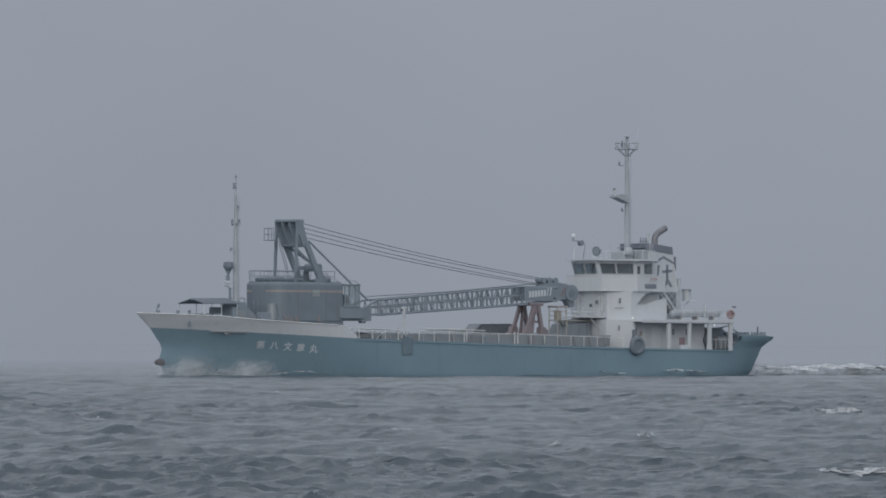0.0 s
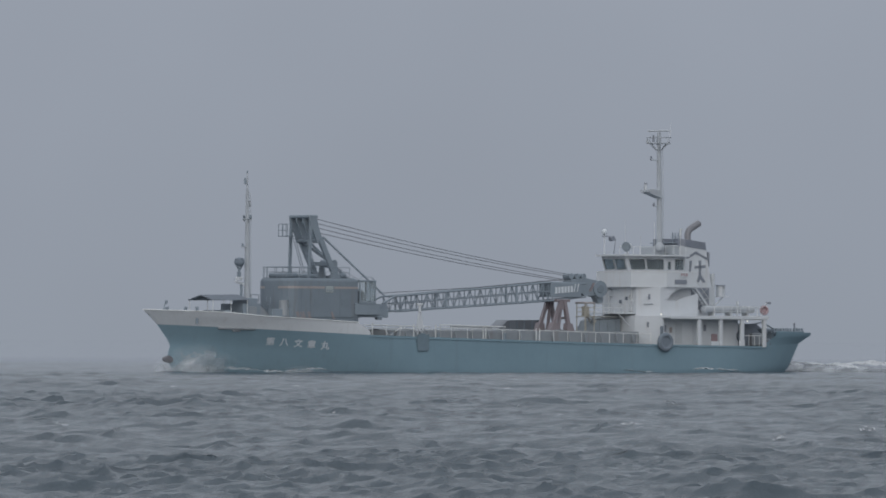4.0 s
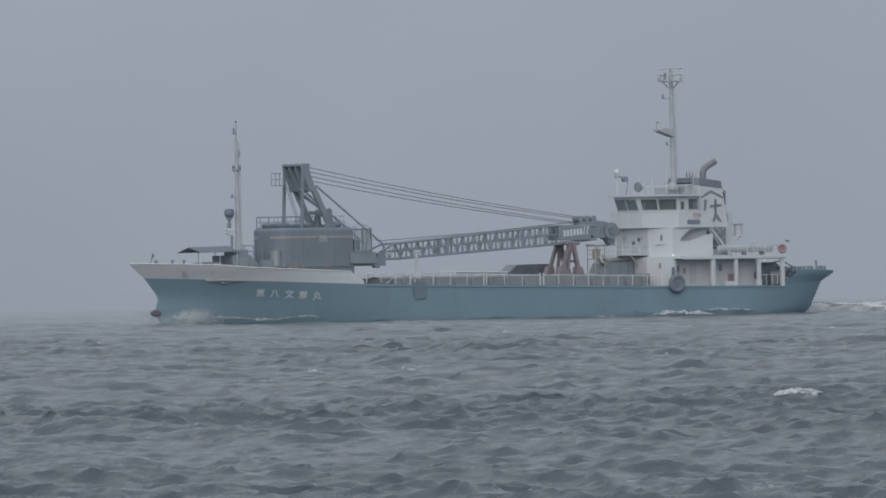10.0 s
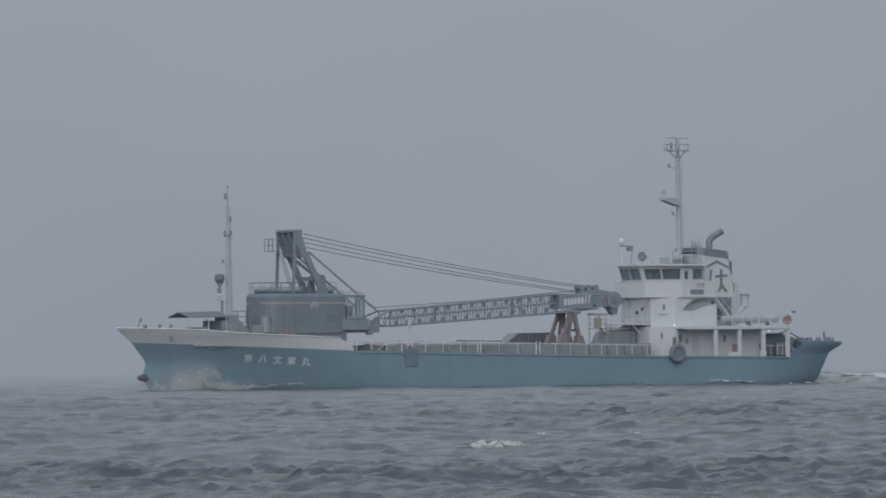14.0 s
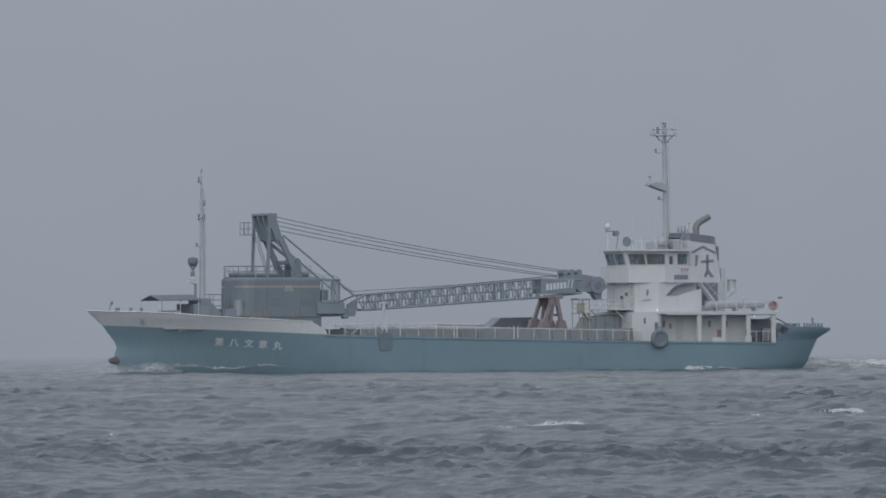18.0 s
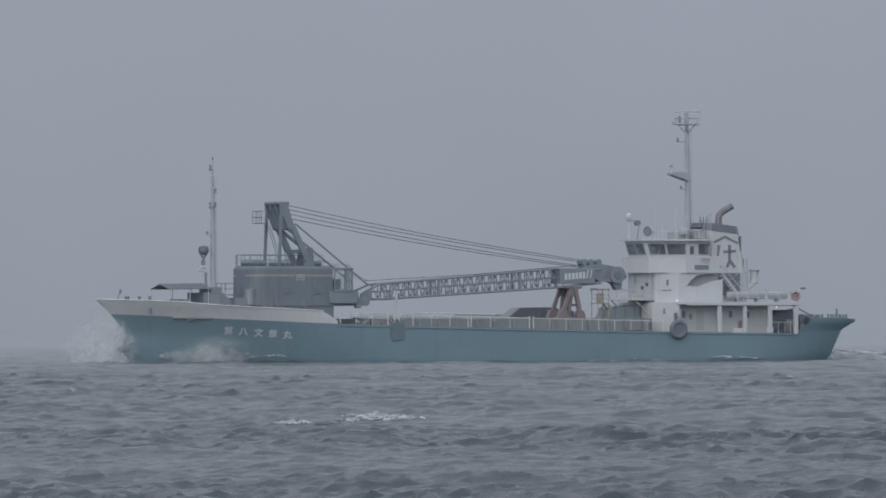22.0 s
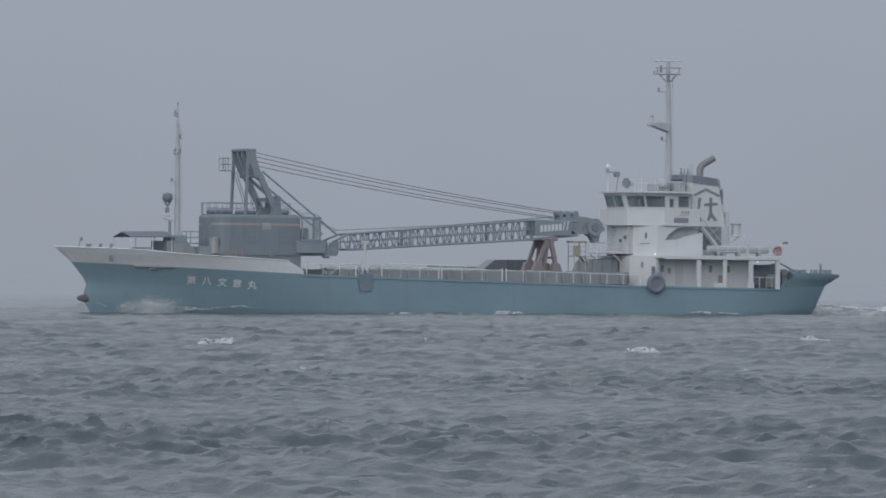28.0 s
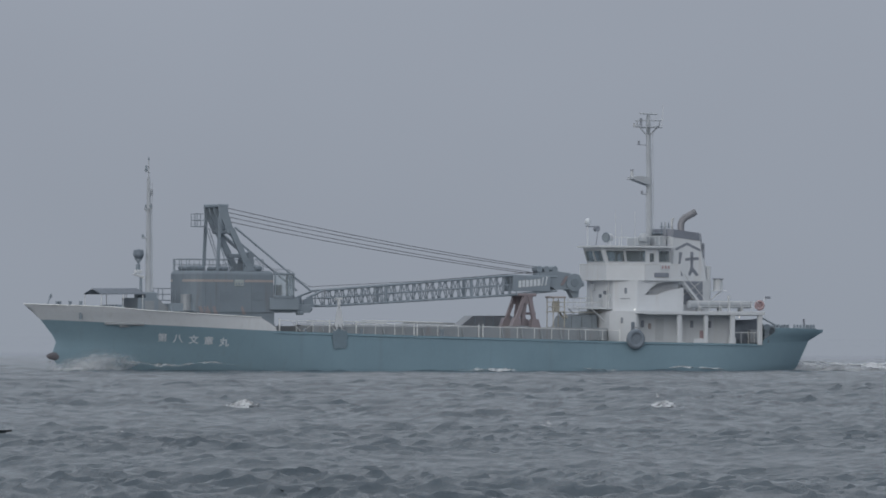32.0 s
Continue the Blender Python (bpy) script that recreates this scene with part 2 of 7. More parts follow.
def foam_material(name, cover, rough=0.9, lo=0.38, hi=0.62):
    """White froth, thin in places so that the water shows through."""
    mat = bpy.data.materials.new(name)
    mat.use_nodes = True
    tree = mat.node_tree
    bsdf = tree.nodes["Principled BSDF"]
    bsdf.inputs["Base Color"].default_value = (0.60, 0.62, 0.64, 1)
    bsdf.inputs["Roughness"].default_value = rough
    coord = tree.nodes.new("ShaderNodeTexCoord")
    lace = wire(tree, "ShaderNodeTexNoise", Scale=4.2, Detail=6.0, Roughness=0.72)
    tree.links.new(coord.outputs["Object"], lace.inputs["Vector"])
    mask = ramp(tree, lace.outputs["Fac"], [(lo, (cover[0],) * 3), (hi, (cover[1],) * 3)])
    tree.links.new(mask.outputs["Color"], bsdf.inputs["Alpha"])
    return mat


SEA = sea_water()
FOAM = foam_material("sea_foam", (0.0, 0.9), lo=0.39, hi=0.56)
THIN_FOAM = foam_material("thin_sea_foam", (0.05, 0.55))
CHURN = foam_material("churned_wake_foam", (0.3, 0.92), lo=0.34, hi=0.52)
BOWFOAM = foam_material("thin_bow_foam", (0.0, 0.55))


def flying_water(name):
    """Flying drops that pass on the light that falls on their far side; returns the tree and the input for the cover."""
    mat = bpy.data.materials.new(name)
    mat.use_nodes = True
    tree = mat.node_tree
    tree.nodes.remove(tree.nodes["Principled BSDF"])
    milk = (0.86, 0.88, 0.90, 1)
    front = wire(tree, "ShaderNodeBsdfDiffuse", Color=milk)
    behind = wire(tree, "ShaderNodeBsdfTranslucent", Color=milk)
    clear = tree.nodes.new("ShaderNodeBsdfTransparent")
    lit = wire(tree, "ShaderNodeMixShader", Fac=0.5)
    veil = wire(tree, "ShaderNodeMixShader", Fac=0.25)
    tree.links.new(front.outputs[0], lit.inputs[1])
    tree.links.new(behind.outputs[0], lit.inputs[2])
    tree.links.new(clear.outputs[0], veil.inputs[1])
    tree.links.new(lit.outputs[0], veil.inputs[2])
    tree.links.new(veil.outputs[0], tree.nodes["Material Output"].inputs["Surface"])
    return mat, tree, veil.inputs["Fac"]


def mist_material():
    """Fine flying water, dense in the middle of each billow and thin at its rim."""
    mat, tree, cover = flying_water("spray_mist")
    coord = tree.nodes.new("ShaderNodeTexCoord")
    reach = tree.nodes.new("ShaderNodeSeparateXYZ")
    tree.links.new(coord.outputs["UV"], reach.inputs[0])
    fade = ramp(tree, reach.outputs["X"], [(0.0, (0.78,) * 3), (0.5, (0.6,) * 3), (0.8, (0.24,) * 3), (0.98, (0, 0, 0))])
    grain = wire(tree, "ShaderNodeTexNoise", Scale=0.6, Detail=6.0, Roughness=0.6)
    tree.links.new(coord.outputs["Object"], grain.inputs["Vector"])
    patch = wire(tree, "ShaderNodeMapRange", From_Min=0.36, From_Max=0.62, To_Min=0.25, To_Max=1.2)
    tree.links.new(grain.outputs["Fac"], patch.inputs["Value"])
    both = tree.nodes.new("ShaderNodeMath")
    both.operation = "MULTIPLY"
    tree.links.new(fade.outputs["Color"], both.inputs[0])
    tree.links.new(patch.outputs["Result"], both.inputs[1])
    tree.links.new(both.outputs[0], cover)
    return mat


MIST = mist_material()
SPRAY = flying_water("white_spray")[0]


# ---- mesh helpers ----
class Shape:
    """Vertices, faces and smooth flags of one mesh to be."""

    def __init__(self):
        self.v, self.f, self.s = [], [], []

    def add(self, verts, faces, smooth=False):
        n = len(self.v)
        self.v.extend(tuple(p) for p in verts)
        self.f.extend(tuple(i + n for i in face) for face in faces)
        self.s.extend([smooth] * len(faces))
        return self

    def mesh(self, name, mat):
        me = bpy.data.meshes.new(name)
        me.from_pydata(self.v, [], self.f)
        me.polygons.foreach_set("use_smooth", self.s)
        me.materials.append(mat)
        me.update()
        return me


def part(name, shape, mat, parent, label=""):
    """One mesh object under a thing or a part."""
    ob = new(name, shape.mesh(name, mat))
    ob.parent = parent
    if label:
        tagged(ob, label)
    return ob


def prism(shape, ring, way, smooth=False):
    """A flat ring of points, pushed along way."""
    w, n = Vector(way), len(ring)
    low = [Vector(p) for p in ring]
    verts = low + [p + w for p in low]
    faces = [tuple(range(n - 1, -1, -1)), tuple(range(n, 2 * n))]
    faces += [(i, (i + 1) % n, n + (i + 1) % n, n + i) for i in range(n)]
    return shape.add(verts, faces, smooth)


def box(shape, x0, x1, y0, y1, z0, z1, c=0.03):
    """A box with chamfered edges."""
    x0, x1, y0, y1, z0, z1 = min(x0, x1), max(x0, x1), min(y0, y1), max(y0, y1), min(z0, z1), max(z0, z1)
    c = min(c, (x1 - x0) * 0.3, (y1 - y0) * 0.3, (z1 - z0) * 0.3)
    verts, at = [], {}
    for sx in (0, 1):
        for sy in (0, 1):
            for sz in (0, 1):
                p = ((x0, x1)[sx], (y0, y1)[sy], (z0, z1)[sz])
                d = [c if s == 0 else -c for s in (sx, sy, sz)]
                for axis in range(3):
                    q = [p[k] + (d[k] if k != axis else 0) for k in range(3)]
                    at[sx, sy, sz, axis] = len(verts)
                    verts.append(q)
    faces = []
    for axis in range(3):
        u, w = [(1, 2), (2, 0), (0, 1)][axis]
        for s in (0, 1):
            ring = []
            for a, b in ((0, 0), (1, 0), (1, 1), (0, 1)):
                k = [0, 0, 0]
                k[axis], k[u], k[w] = s, a, b
                ring.append(at[(*k, axis)])
            faces.append(tuple(ring if s else ring[::-1]))
        for a in (0, 1):
            for b in (0, 1):
                k, m = [0, 0, 0], [0, 0, 0]
                k[u], k[w], m[u], m[w] = a, b, a, b
                k[axis], m[axis] = 0, 1
                quad = (at[(*k, u)], at[(*m, u)], at[(*m, w)], at[(*k, w)])
                faces.append(quad if a == b else quad[::-1])
    for sx in (0, 1):
        for sy in (0, 1):
            for sz in (0, 1):
                tri = tuple(at[sx, sy, sz, a] for a in range(3))
                faces.append(tri if (sx + sy + sz) % 2 else tri[::-1])
    return shape.add(verts, faces)


def basis(d):
    d = d.normalized()
    side = d.cross(Vector((0, 0, 1)))
    if side.length < 1e-4:
        side = Vector((1, 0, 0))
    side.normalize()
    return side, side.cross(d).normalized()


def tube(shape, p, q, r, r2=None, seg=8):
    """A round bar from p to q."""
    p, q = Vector(p), Vector(q)
    a, b = basis(q - p)
    r2 = r if r2 is None else r2
    verts = []
    for c, rad in ((p, r), (q, r2)):
        verts += [c + (a * math.cos(t) + b * math.sin(t)) * rad for t in (2 * math.pi * i / seg for i in range(seg))]
    shape.add(verts, [(i, (i + 1) % seg, seg + (i + 1) % seg, seg + i) for i in range(seg)], True)
    return shape.add(verts, [tuple(range(seg - 1, -1, -1)), tuple(range(seg, 2 * seg))])


def beam(shape, p, q, w, hh):
    """A square bar from p to q, w wide and hh high."""
    p, q = Vector(p), Vector(q)
    a, b = basis(q - p)
    verts = [c + a * (sx * w / 2) + b * (sy * hh / 2) for c in (p, q) for sx, sy in ((-1, -1), (1, -1), (1, 1), (-1, 1))]
    return shape.add(verts, [(3, 2, 1, 0), (4, 5, 6, 7), (0, 1, 5, 4), (1, 2, 6, 5), (2, 3, 7, 6), (3, 0, 4, 7)])


def pipe(shape, points, r, seg=8):
    """A bent round bar through points."""
    pts = [Vector(p) for p in points]
    rings, n = [], len(pts)
    a = None
    for i, p in enumerate(pts):
        d = (pts[min(i + 1, n - 1)] - pts[max(i - 1, 0)]).normalized()
        if a is None:
            a, b = basis(d)
        else:
            a = (a - d * a.dot(d)).normalized()
            b = a.cross(d).normalized()
        rings += [p + (a * math.cos(t) + b * math.sin(t)) * r for t in (2 * math.pi * k / seg for k in range(seg))]
    faces = [(j * seg + k, j * seg + (k + 1) % seg, (j + 1) * seg + (k + 1) % seg, (j + 1) * seg + k) for j in range(n - 1) for k in range(seg)]
    shape.add(rings, faces, True)
    return shape.add(rings[:seg] + rings[-seg:], [tuple(range(seg)), tuple(range(2 * seg - 1, seg - 1, -1))])


def ball(shape, c, rx, ry, rz, seg=12, rows=8, low=-1.0):
    """An ellipsoid; low above -1 cuts its bottom off flat."""
    c, t0 = Vector(c), math.asin(low)
    verts = [c + Vector((rx * math.cos(t) * math.cos(u), ry * math.cos(t) * math.sin(u), rz * math.sin(t)))
             for t in (t0 + (math.pi / 2 - t0) * j / rows for j in range(rows + 1)) for u in (2 * math.pi * i / seg for i in range(seg))]
    faces = [(j * seg + i, j * seg + (i + 1) % seg, (j + 1) * seg + (i + 1) % seg, (j + 1) * seg + i) for j in range(rows) for i in range(seg)]
    shape.add(verts, faces, True)
    return shape.add(verts[:seg], [tuple(range(seg - 1, -1, -1))])


def ring(shape, c, axis, R, r, seg=20, tub=8):
    c = Vector(c)
    ax = Vector(axis).normalized()
    a, b = basis(ax)
    verts = []
    for i in range(seg):
        t = 2 * math.pi * i / seg
        out = a * math.cos(t) + b * math.sin(t)
        verts += [c + out * (R + r * math.cos(u)) + ax * (r * math.sin(u)) for u in (2 * math.pi * k / tub for k in range(tub))]
    faces = [(i * tub + k, ((i + 1) % seg) * tub + k, ((i + 1) % seg) * tub + (k + 1) % tub, i * tub + (k + 1) % tub) for i in range(seg) for k in range(tub)]
    return shape.add(verts, faces, True)


def grid(shape, rows, smooth=True, flip=False):
    """A sheet through rows of points."""
    n = len(rows[0])
    verts = [p for r in rows for p in r]
    faces = [(j * n + i, j * n + i + 1, (j + 1) * n + i + 1, (j + 1) * n + i) for j in range(len(rows) - 1) for i in range(n - 1)]
    return shape.add(verts, [f[::-1] for f in faces] if flip else faces, smooth)


def plan(shape, outline, z0, z1):
    """A block on a plan of (x, y) points, counter-clockwise from above."""
    return prism(shape, [(x, y, z0) for x, y in outline], (0, 0, z1 - z0))


def table(x, stops):
    return float(np.interp(x, [s[0] for s in stops], [s[1] for s in stops]))


def wall(shape, a, b, z0, z1, thick, holes=()):
    """A wall from a to b (x, y), thick to its left, with square holes (s0, s1, za, zb) along it."""
    a, b = Vector((*a, 0)), Vector((*b, 0))
    d = b - a
    length = d.length
    d.normalize()
    side = Vector((-d.y, d.x, 0)) * thick
    cuts = sorted({0.0, length, *[s for h4 in holes for s in h4[:2]]})
    levels = sorted({z0, z1, *[z for h4 in holes for z in h4[2:]]})
    for s0, s1 in zip(cuts, cuts[1:]):
        for za, zb in zip(levels, levels[1:]):
            sm, zm = (s0 + s1) / 2, (za + zb) / 2
            if any(h4[0] < sm < h4[1] and h4[2] < zm < h4[3] for h4 in holes):
                continue
            p, q = a + d * s0, a + d * s1
            prism(shape, [(p.x, p.y, za), (q.x, q.y, za), (q.x + side.x, q.y + side.y, za), (p.x + side.x, p.y + side.y, za)], (0, 0, zb - za))
    return shape


def weld(shape):
    """Joins the blocks of a wall where they touch."""
    seen, where, verts = {}, [], []
    for p in shape.v:
        key = tuple(round(c, 4) for c in p)
        if key not in seen:
            seen[key] = len(verts)
            verts.append(p)
        where.append(seen[key])
    faces = [tuple(where[i] for i in f) for f in shape.f]
    count = {}
    for f in faces:
        count[tuple(sorted(f))] = count.get(tuple(sorted(f)), 0) + 1
    shape.v, shape.f = verts, [f for f in faces if count[tuple(sorted(f))] == 1]
    shape.s = [False] * len(shape.f)
    return shape


def lettering(name, text, size, m, mat, parent, label):
    """Raised letters in the built-in font, at the pose m in the parent's space."""
    curve = bpy.data.curves.new(name, "FONT")
    curve.body, curve.size, curve.extrude = text, size, 0.012
    curve.align_x, curve.align_y = "CENTER", "CENTER"
    curve.resolution_u, curve.offset = 3, 0.014
    tmp = bpy.data.objects.new(name, curve)
    scene.collection.objects.link(tmp)
    bpy.context.view_layer.update()
    me = bpy.data.meshes.new_from_object(tmp.evaluated_get(bpy.context.evaluated_depsgraph_get()))
    bpy.data.objects.remove(tmp)
    me.name = name
    me.materials.clear()
    me.materials.append(mat)
    ob = new(name, me)
    ob.parent = parent
    ob.matrix_basis = m
    return tagged(ob, label)


# ---- the sea ----
LEVEL = -0.5
DRIFT = Vector((1.2, 0.0, 0.0))


LATTICE = np.random.RandomState(12).uniform(0, 2 * math.pi, (256, 256))


def ripples(x, y, seed):
    """Smooth gradient noise over arrays of places, about -0.7 to 0.7."""
    x, y = x + 31.7 * seed, y + 57.3 * seed
    i, j = np.floor(x).astype(int), np.floor(y).astype(int)
    u, v = x - i, y - j
    su, sv = u * u * u * (u * (u * 6 - 15) + 10), v * v * v * (v * (v * 6 - 15) + 10)

    def corner(a, b):
        ang = LATTICE[(i + a) % 256, (j + b) % 256]
        return np.cos(ang) * (u - a) + np.sin(ang) * (v - b)
    low = corner(0, 0) * (1 - su) + corner(1, 0) * su
    high = corner(0, 1) * (1 - su) + corner(1, 1) * su
    return low * (1 - sv) + high * sv


# wind sea: side of the repeating patch, cells, seed, heading, longest wave, rms height
PATCHES = ((97.0, 1024, 4, 78, 11.0, 0.085), (41.3, 512, 9, 52, 2.4, 0.038), (19.7, 512, 21, 75, 1.0, 0.018))
SHARP = -1.05


@functools.lru_cache(maxsize=None)
def wind_sea(number, fine):
    """Heights and sideways shifts of one patch of wind sea, without waves shorter than fine."""
    size, n, seed, heading, peak, rms = PATCHES[number]
    k1 = 2 * math.pi * np.fft.fftfreq(n, size / n)
    kx, ky = np.meshgrid(k1, k1, indexing="ij")
    k = np.hypot(kx, ky)
    k[0, 0] = 1.0
    turn = (kx * math.cos(radians(heading)) + ky * math.sin(radians(heading))) / k
    power = np.exp(-(2 * math.pi / peak / k) ** 2) / k ** 3.7 * (0.12 + np.maximum(0, turn) ** 2)
    power *= np.exp(-(k * 0.25 / 2 / math.pi) ** 4)
    power[0, 0] = 0
    rs = np.random.RandomState(seed)
    high = np.sqrt(power) * (rs.normal(size=(n, n)) + 1j * rs.normal(size=(n, n)))
    gain = rms / np.fft.ifft2(high).real.std()
    if fine > 0:
        high = high * np.exp(-(k * fine / 2 / math.pi) ** 4)
    return [np.fft.ifft2(w).real * gain for w in (high, -1j * kx / k * high, -1j * ky / k * high)]


def surface(x, y, fine=0.0):
    """Heights and sideways shifts of the sea over arrays of places; fine: the shortest wave that is kept."""
    # waves are flattened far out to stand for haze, not for still water
    haze_fade = np.interp(y, [380, 620, 850, 1150], [1.0, 0.62, 0.2, 0.0])
    gust = haze_fade * (1.05 + 0.8 * ripples(x / 31, y / 31, 3))
    total = [np.zeros_like(x) for _ in range(3)]
    for number, (size, n, *_) in enumerate(PATCHES):
        u, v = (x / size * n) % n, (y / size * n) % n
        i, j = np.floor(u).astype(int) % n, np.floor(v).astype(int) % n
        a, b = u - np.floor(u), v - np.floor(v)
        i2, j2 = (i + 1) % n, (j + 1) % n
        for field3, out in zip(wind_sea(number, round(fine, 2)), total):
            out += (field3[i, j] * (1 - a) * (1 - b) + field3[i2, j] * a * (1 - b) + field3[i, j2] * (1 - a) * b + field3[i2, j2] * a * b) * gust
    return total[0], total[1] * SHARP, total[2] * SHARP


def sea_sheet(name, bands, lift):
    """One mesh of bands of growing cell size: (near y, far y, half width near, half width far, x centre, dx, dy)."""
    verts, faces, n = [], [], 0
    for y0, y1, w0, w1, cx, dx, dy, *deep in bands:
        ny = max(2, int((y1 - y0) / dy) + 1)
        nx = max(2, int(2 * max(w0, w1) / dx) + 1)
        ys = np.linspace(y0, y1, ny)
        half = w0 + (w1 - w0) * (ys - y0) / (y1 - y0)
        gx = cx + np.linspace(-1, 1, nx)[None, :] * half[:, None]
        gy = np.repeat(ys[:, None], nx, 1)
        z, sx, sy = surface(gx, gy, 2.0 * max(dx, dy))
        verts.append(np.stack([gx + sx, gy + sy, z + lift - (deep[0] if deep else 0)], -1).reshape(-1, 3))
        i = np.arange(ny - 1)[:, None] * nx + np.arange(nx - 1)[None, :]
        faces.append((n + np.stack([i, i + 1, i + nx + 1, i + nx], -1)).reshape(-1, 4))
        n += ny * nx
    v, f = np.concatenate(verts), np.concatenate(faces)
    me = bpy.data.meshes.new(name)
    me.vertices.add(len(v))
    me.vertices.foreach_set("co", v.ravel().astype(np.float32))
    me.loops.add(f.size)
    me.loops.foreach_set("vertex_index", f.ravel().astype(np.int32))
    me.polygons.add(len(f))
    me.polygons.foreach_set("loop_start", np.arange(0, f.size, 4, dtype=np.int32))
    me.polygons.foreach_set("use_smooth", np.ones(len(f), dtype=bool))
    me.materials.append(SEA)
    me.update(calc_edges=True)
    return tagged(new(name, me), kind="structure")


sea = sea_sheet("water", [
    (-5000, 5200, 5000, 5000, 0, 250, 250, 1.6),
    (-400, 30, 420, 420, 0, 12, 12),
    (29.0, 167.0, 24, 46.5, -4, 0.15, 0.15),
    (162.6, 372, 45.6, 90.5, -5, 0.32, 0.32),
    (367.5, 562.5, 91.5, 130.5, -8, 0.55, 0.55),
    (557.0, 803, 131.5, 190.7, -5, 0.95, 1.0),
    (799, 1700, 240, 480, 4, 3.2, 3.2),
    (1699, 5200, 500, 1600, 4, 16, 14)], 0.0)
tagged(sea, "wind-roughened grey sea with short steep waves", "water")


# ---- the ship: x forward, y to port, z up from the waterline ----
ship = tagged(new("cargo_ship"), "blue-green gravel carrier with a dark deck crane and white superstructure", "ship")
FULL = 6.4


def stem(z):
    return table(z, [(-3, 32.5), (-1, 33.6), (0.1, 34.1), (2.05, 34.6), (3.7, 35.95), (5.0, 37.5)])


def beak(z):
    """How far the bulb at the stem stands out ahead of the straight stem."""
    return table(z, [(-2, 0.2), (-0.4, 0.4), (0.4, 0.6), (0.9, 0.6), (1.35, 0.35), (1.9, 0.0)])


def stern(z):
    return table(z, [(-3, -32.0), (0.0, -35.1), (2.4, -36.0), (3.1, -37.3), (5.0, -37.6)])


def breadth(s, z):
    """Half breadth at the share s of the length, at height z."""
    up = min(1.0, max(0.0, (z + 3) / 7.5))
    fore = 0.60 + 0.15 * up
    half = FULL * (0.86 + 0.14 * min(1.0, (z + 3) / 2.4))
    if s > fore:
        half *= max(0.0, 1 - ((s - fore) / (1 - fore)) ** (1.5 + 0.9 * up))
    aft = 0.16
    if s < aft:
        half *= 1 - (0.55 - 0.27 * up) * ((aft - s) / aft) ** 2.2
    return half


def share(x, z):
    return (x - stern(z)) / (stem(z) - stern(z))


def side(x, z):
    """The hull's half breadth at x and z."""
    return breadth(share(x, z), z)


def top_edge(x):
    return table(x, [(-37.6, 2.35), (-31, 2.05), (-16.4, 2.2), (3.8, 2.6), (17, 2.9), (19.7, 3.0), (28.5, 3.4), (33.4, 3.6), (37.5, 3.75)])


def rail_edge(x):
    return table(x, [(16.9, 2.92), (17.95, 4.0), (19.9, 4.1), (26.9, 4.5), (29.9, 4.8), (33.0, 4.9), (37.5, 5.02)])


def poop_edge(x):
    return table(x, [(-37.6, 3.35), (-35.4, 3.42), (-32.0, 3.5), (-31.2, 3.3), (-30.4, 2.1)])


def on_hull(s, z, lead=1, out=0.0):
    return (stern(z) + (stem(z) - stern(z)) * s + beak(z) * s ** 40, lead * (breadth(s, z) + out), z)


def plating(lower, upper, s0, s1, steps, levels, thick=0.0, leads=(1, -1)):
    """A strip of plating between two heights along the hull, on both sides or one."""
    shape = Shape()
    ss = [s0 + (s1 - s0) * (1 - (1 - i / steps) ** 1.6) if s1 > 0.98 else s0 + (s1 - s0) * i / steps for i in range(steps + 1)]
    for lead in leads:
        skins = [(0.0, lead < 0)] + ([(-thick, lead > 0)] if thick else [])
        for out, flip in skins:
            rows = []
            for s in ss:
                xn = -37.45 + 73.2 * s if s < 0.9 else 28.43 + 90.7 * (s - 0.9)
                z0, z1 = lower(xn), upper(xn)
                rows.append([on_hull(s, z0 + (z1 - z0) * j / levels, lead, out if s < 0.995 else 0) for j in range(levels + 1)])
            grid(shape, rows, True, flip)
        if thick:
            cap = []
            for s in ss:
                z1 = upper(-37.45 + 73.2 * s if s < 0.9 else 28.43 + 90.7 * (s - 0.9))
                cap.append([on_hull(s, z1, lead, 0), on_hull(s, z1, lead, -thick if s < 0.995 else 0)])
            grid(shape, cap, False, lead < 0)
    return shape


hull_shape = plating(lambda x: -3.0, top_edge, 0.0, 1.0, 90, 14)
rows = []
for j in range(15):
    z = -3 + (top_edge(-37.5) + 3) * j / 14
    y = breadth(0, z)
    rows.append([(stern(z), -y + 2 * y * i / 8, z) for i in range(9)])
grid(hull_shape, rows, False)
hull = part("hull", hull_shape, HULL, ship, "blue-green painted steel hull, stained, its paint paled for haze")
part("bow_bulwark", plating(top_edge, rail_edge, share(17.0, 3), 1.0, 70, 5, 0.10), BOWPAINT, ship, "pale grey bulwark round the raised bow")
for lead in (1, -1):
    part("stern_bulwark", plating(top_edge, poop_edge, 0.0, share(-30.4, 2.1), 16, 4, 0.10, (lead,)), HULL, ship, "blue-green stern bulwark that flares outward")
tr = Shape()
grid(tr, [[(stern(z), -breadth(0, z) + 2 * breadth(0, z) * i / 8, z) for i in range(9)] for z in (2.35, 2.8, 3.1, 3.36)], False)
grid(tr, [[(stern(z) + 0.1, -breadth(0, z) + 2 * breadth(0, z) * i / 8, z) for i in range(9)] for z in (2.35, 2.8, 3.1, 3.36)], False, True)
part("transom_bulwark", tr, HULL, ship)

# cap rail of the bulwark, and the rubbing strakes
cap = Shape()
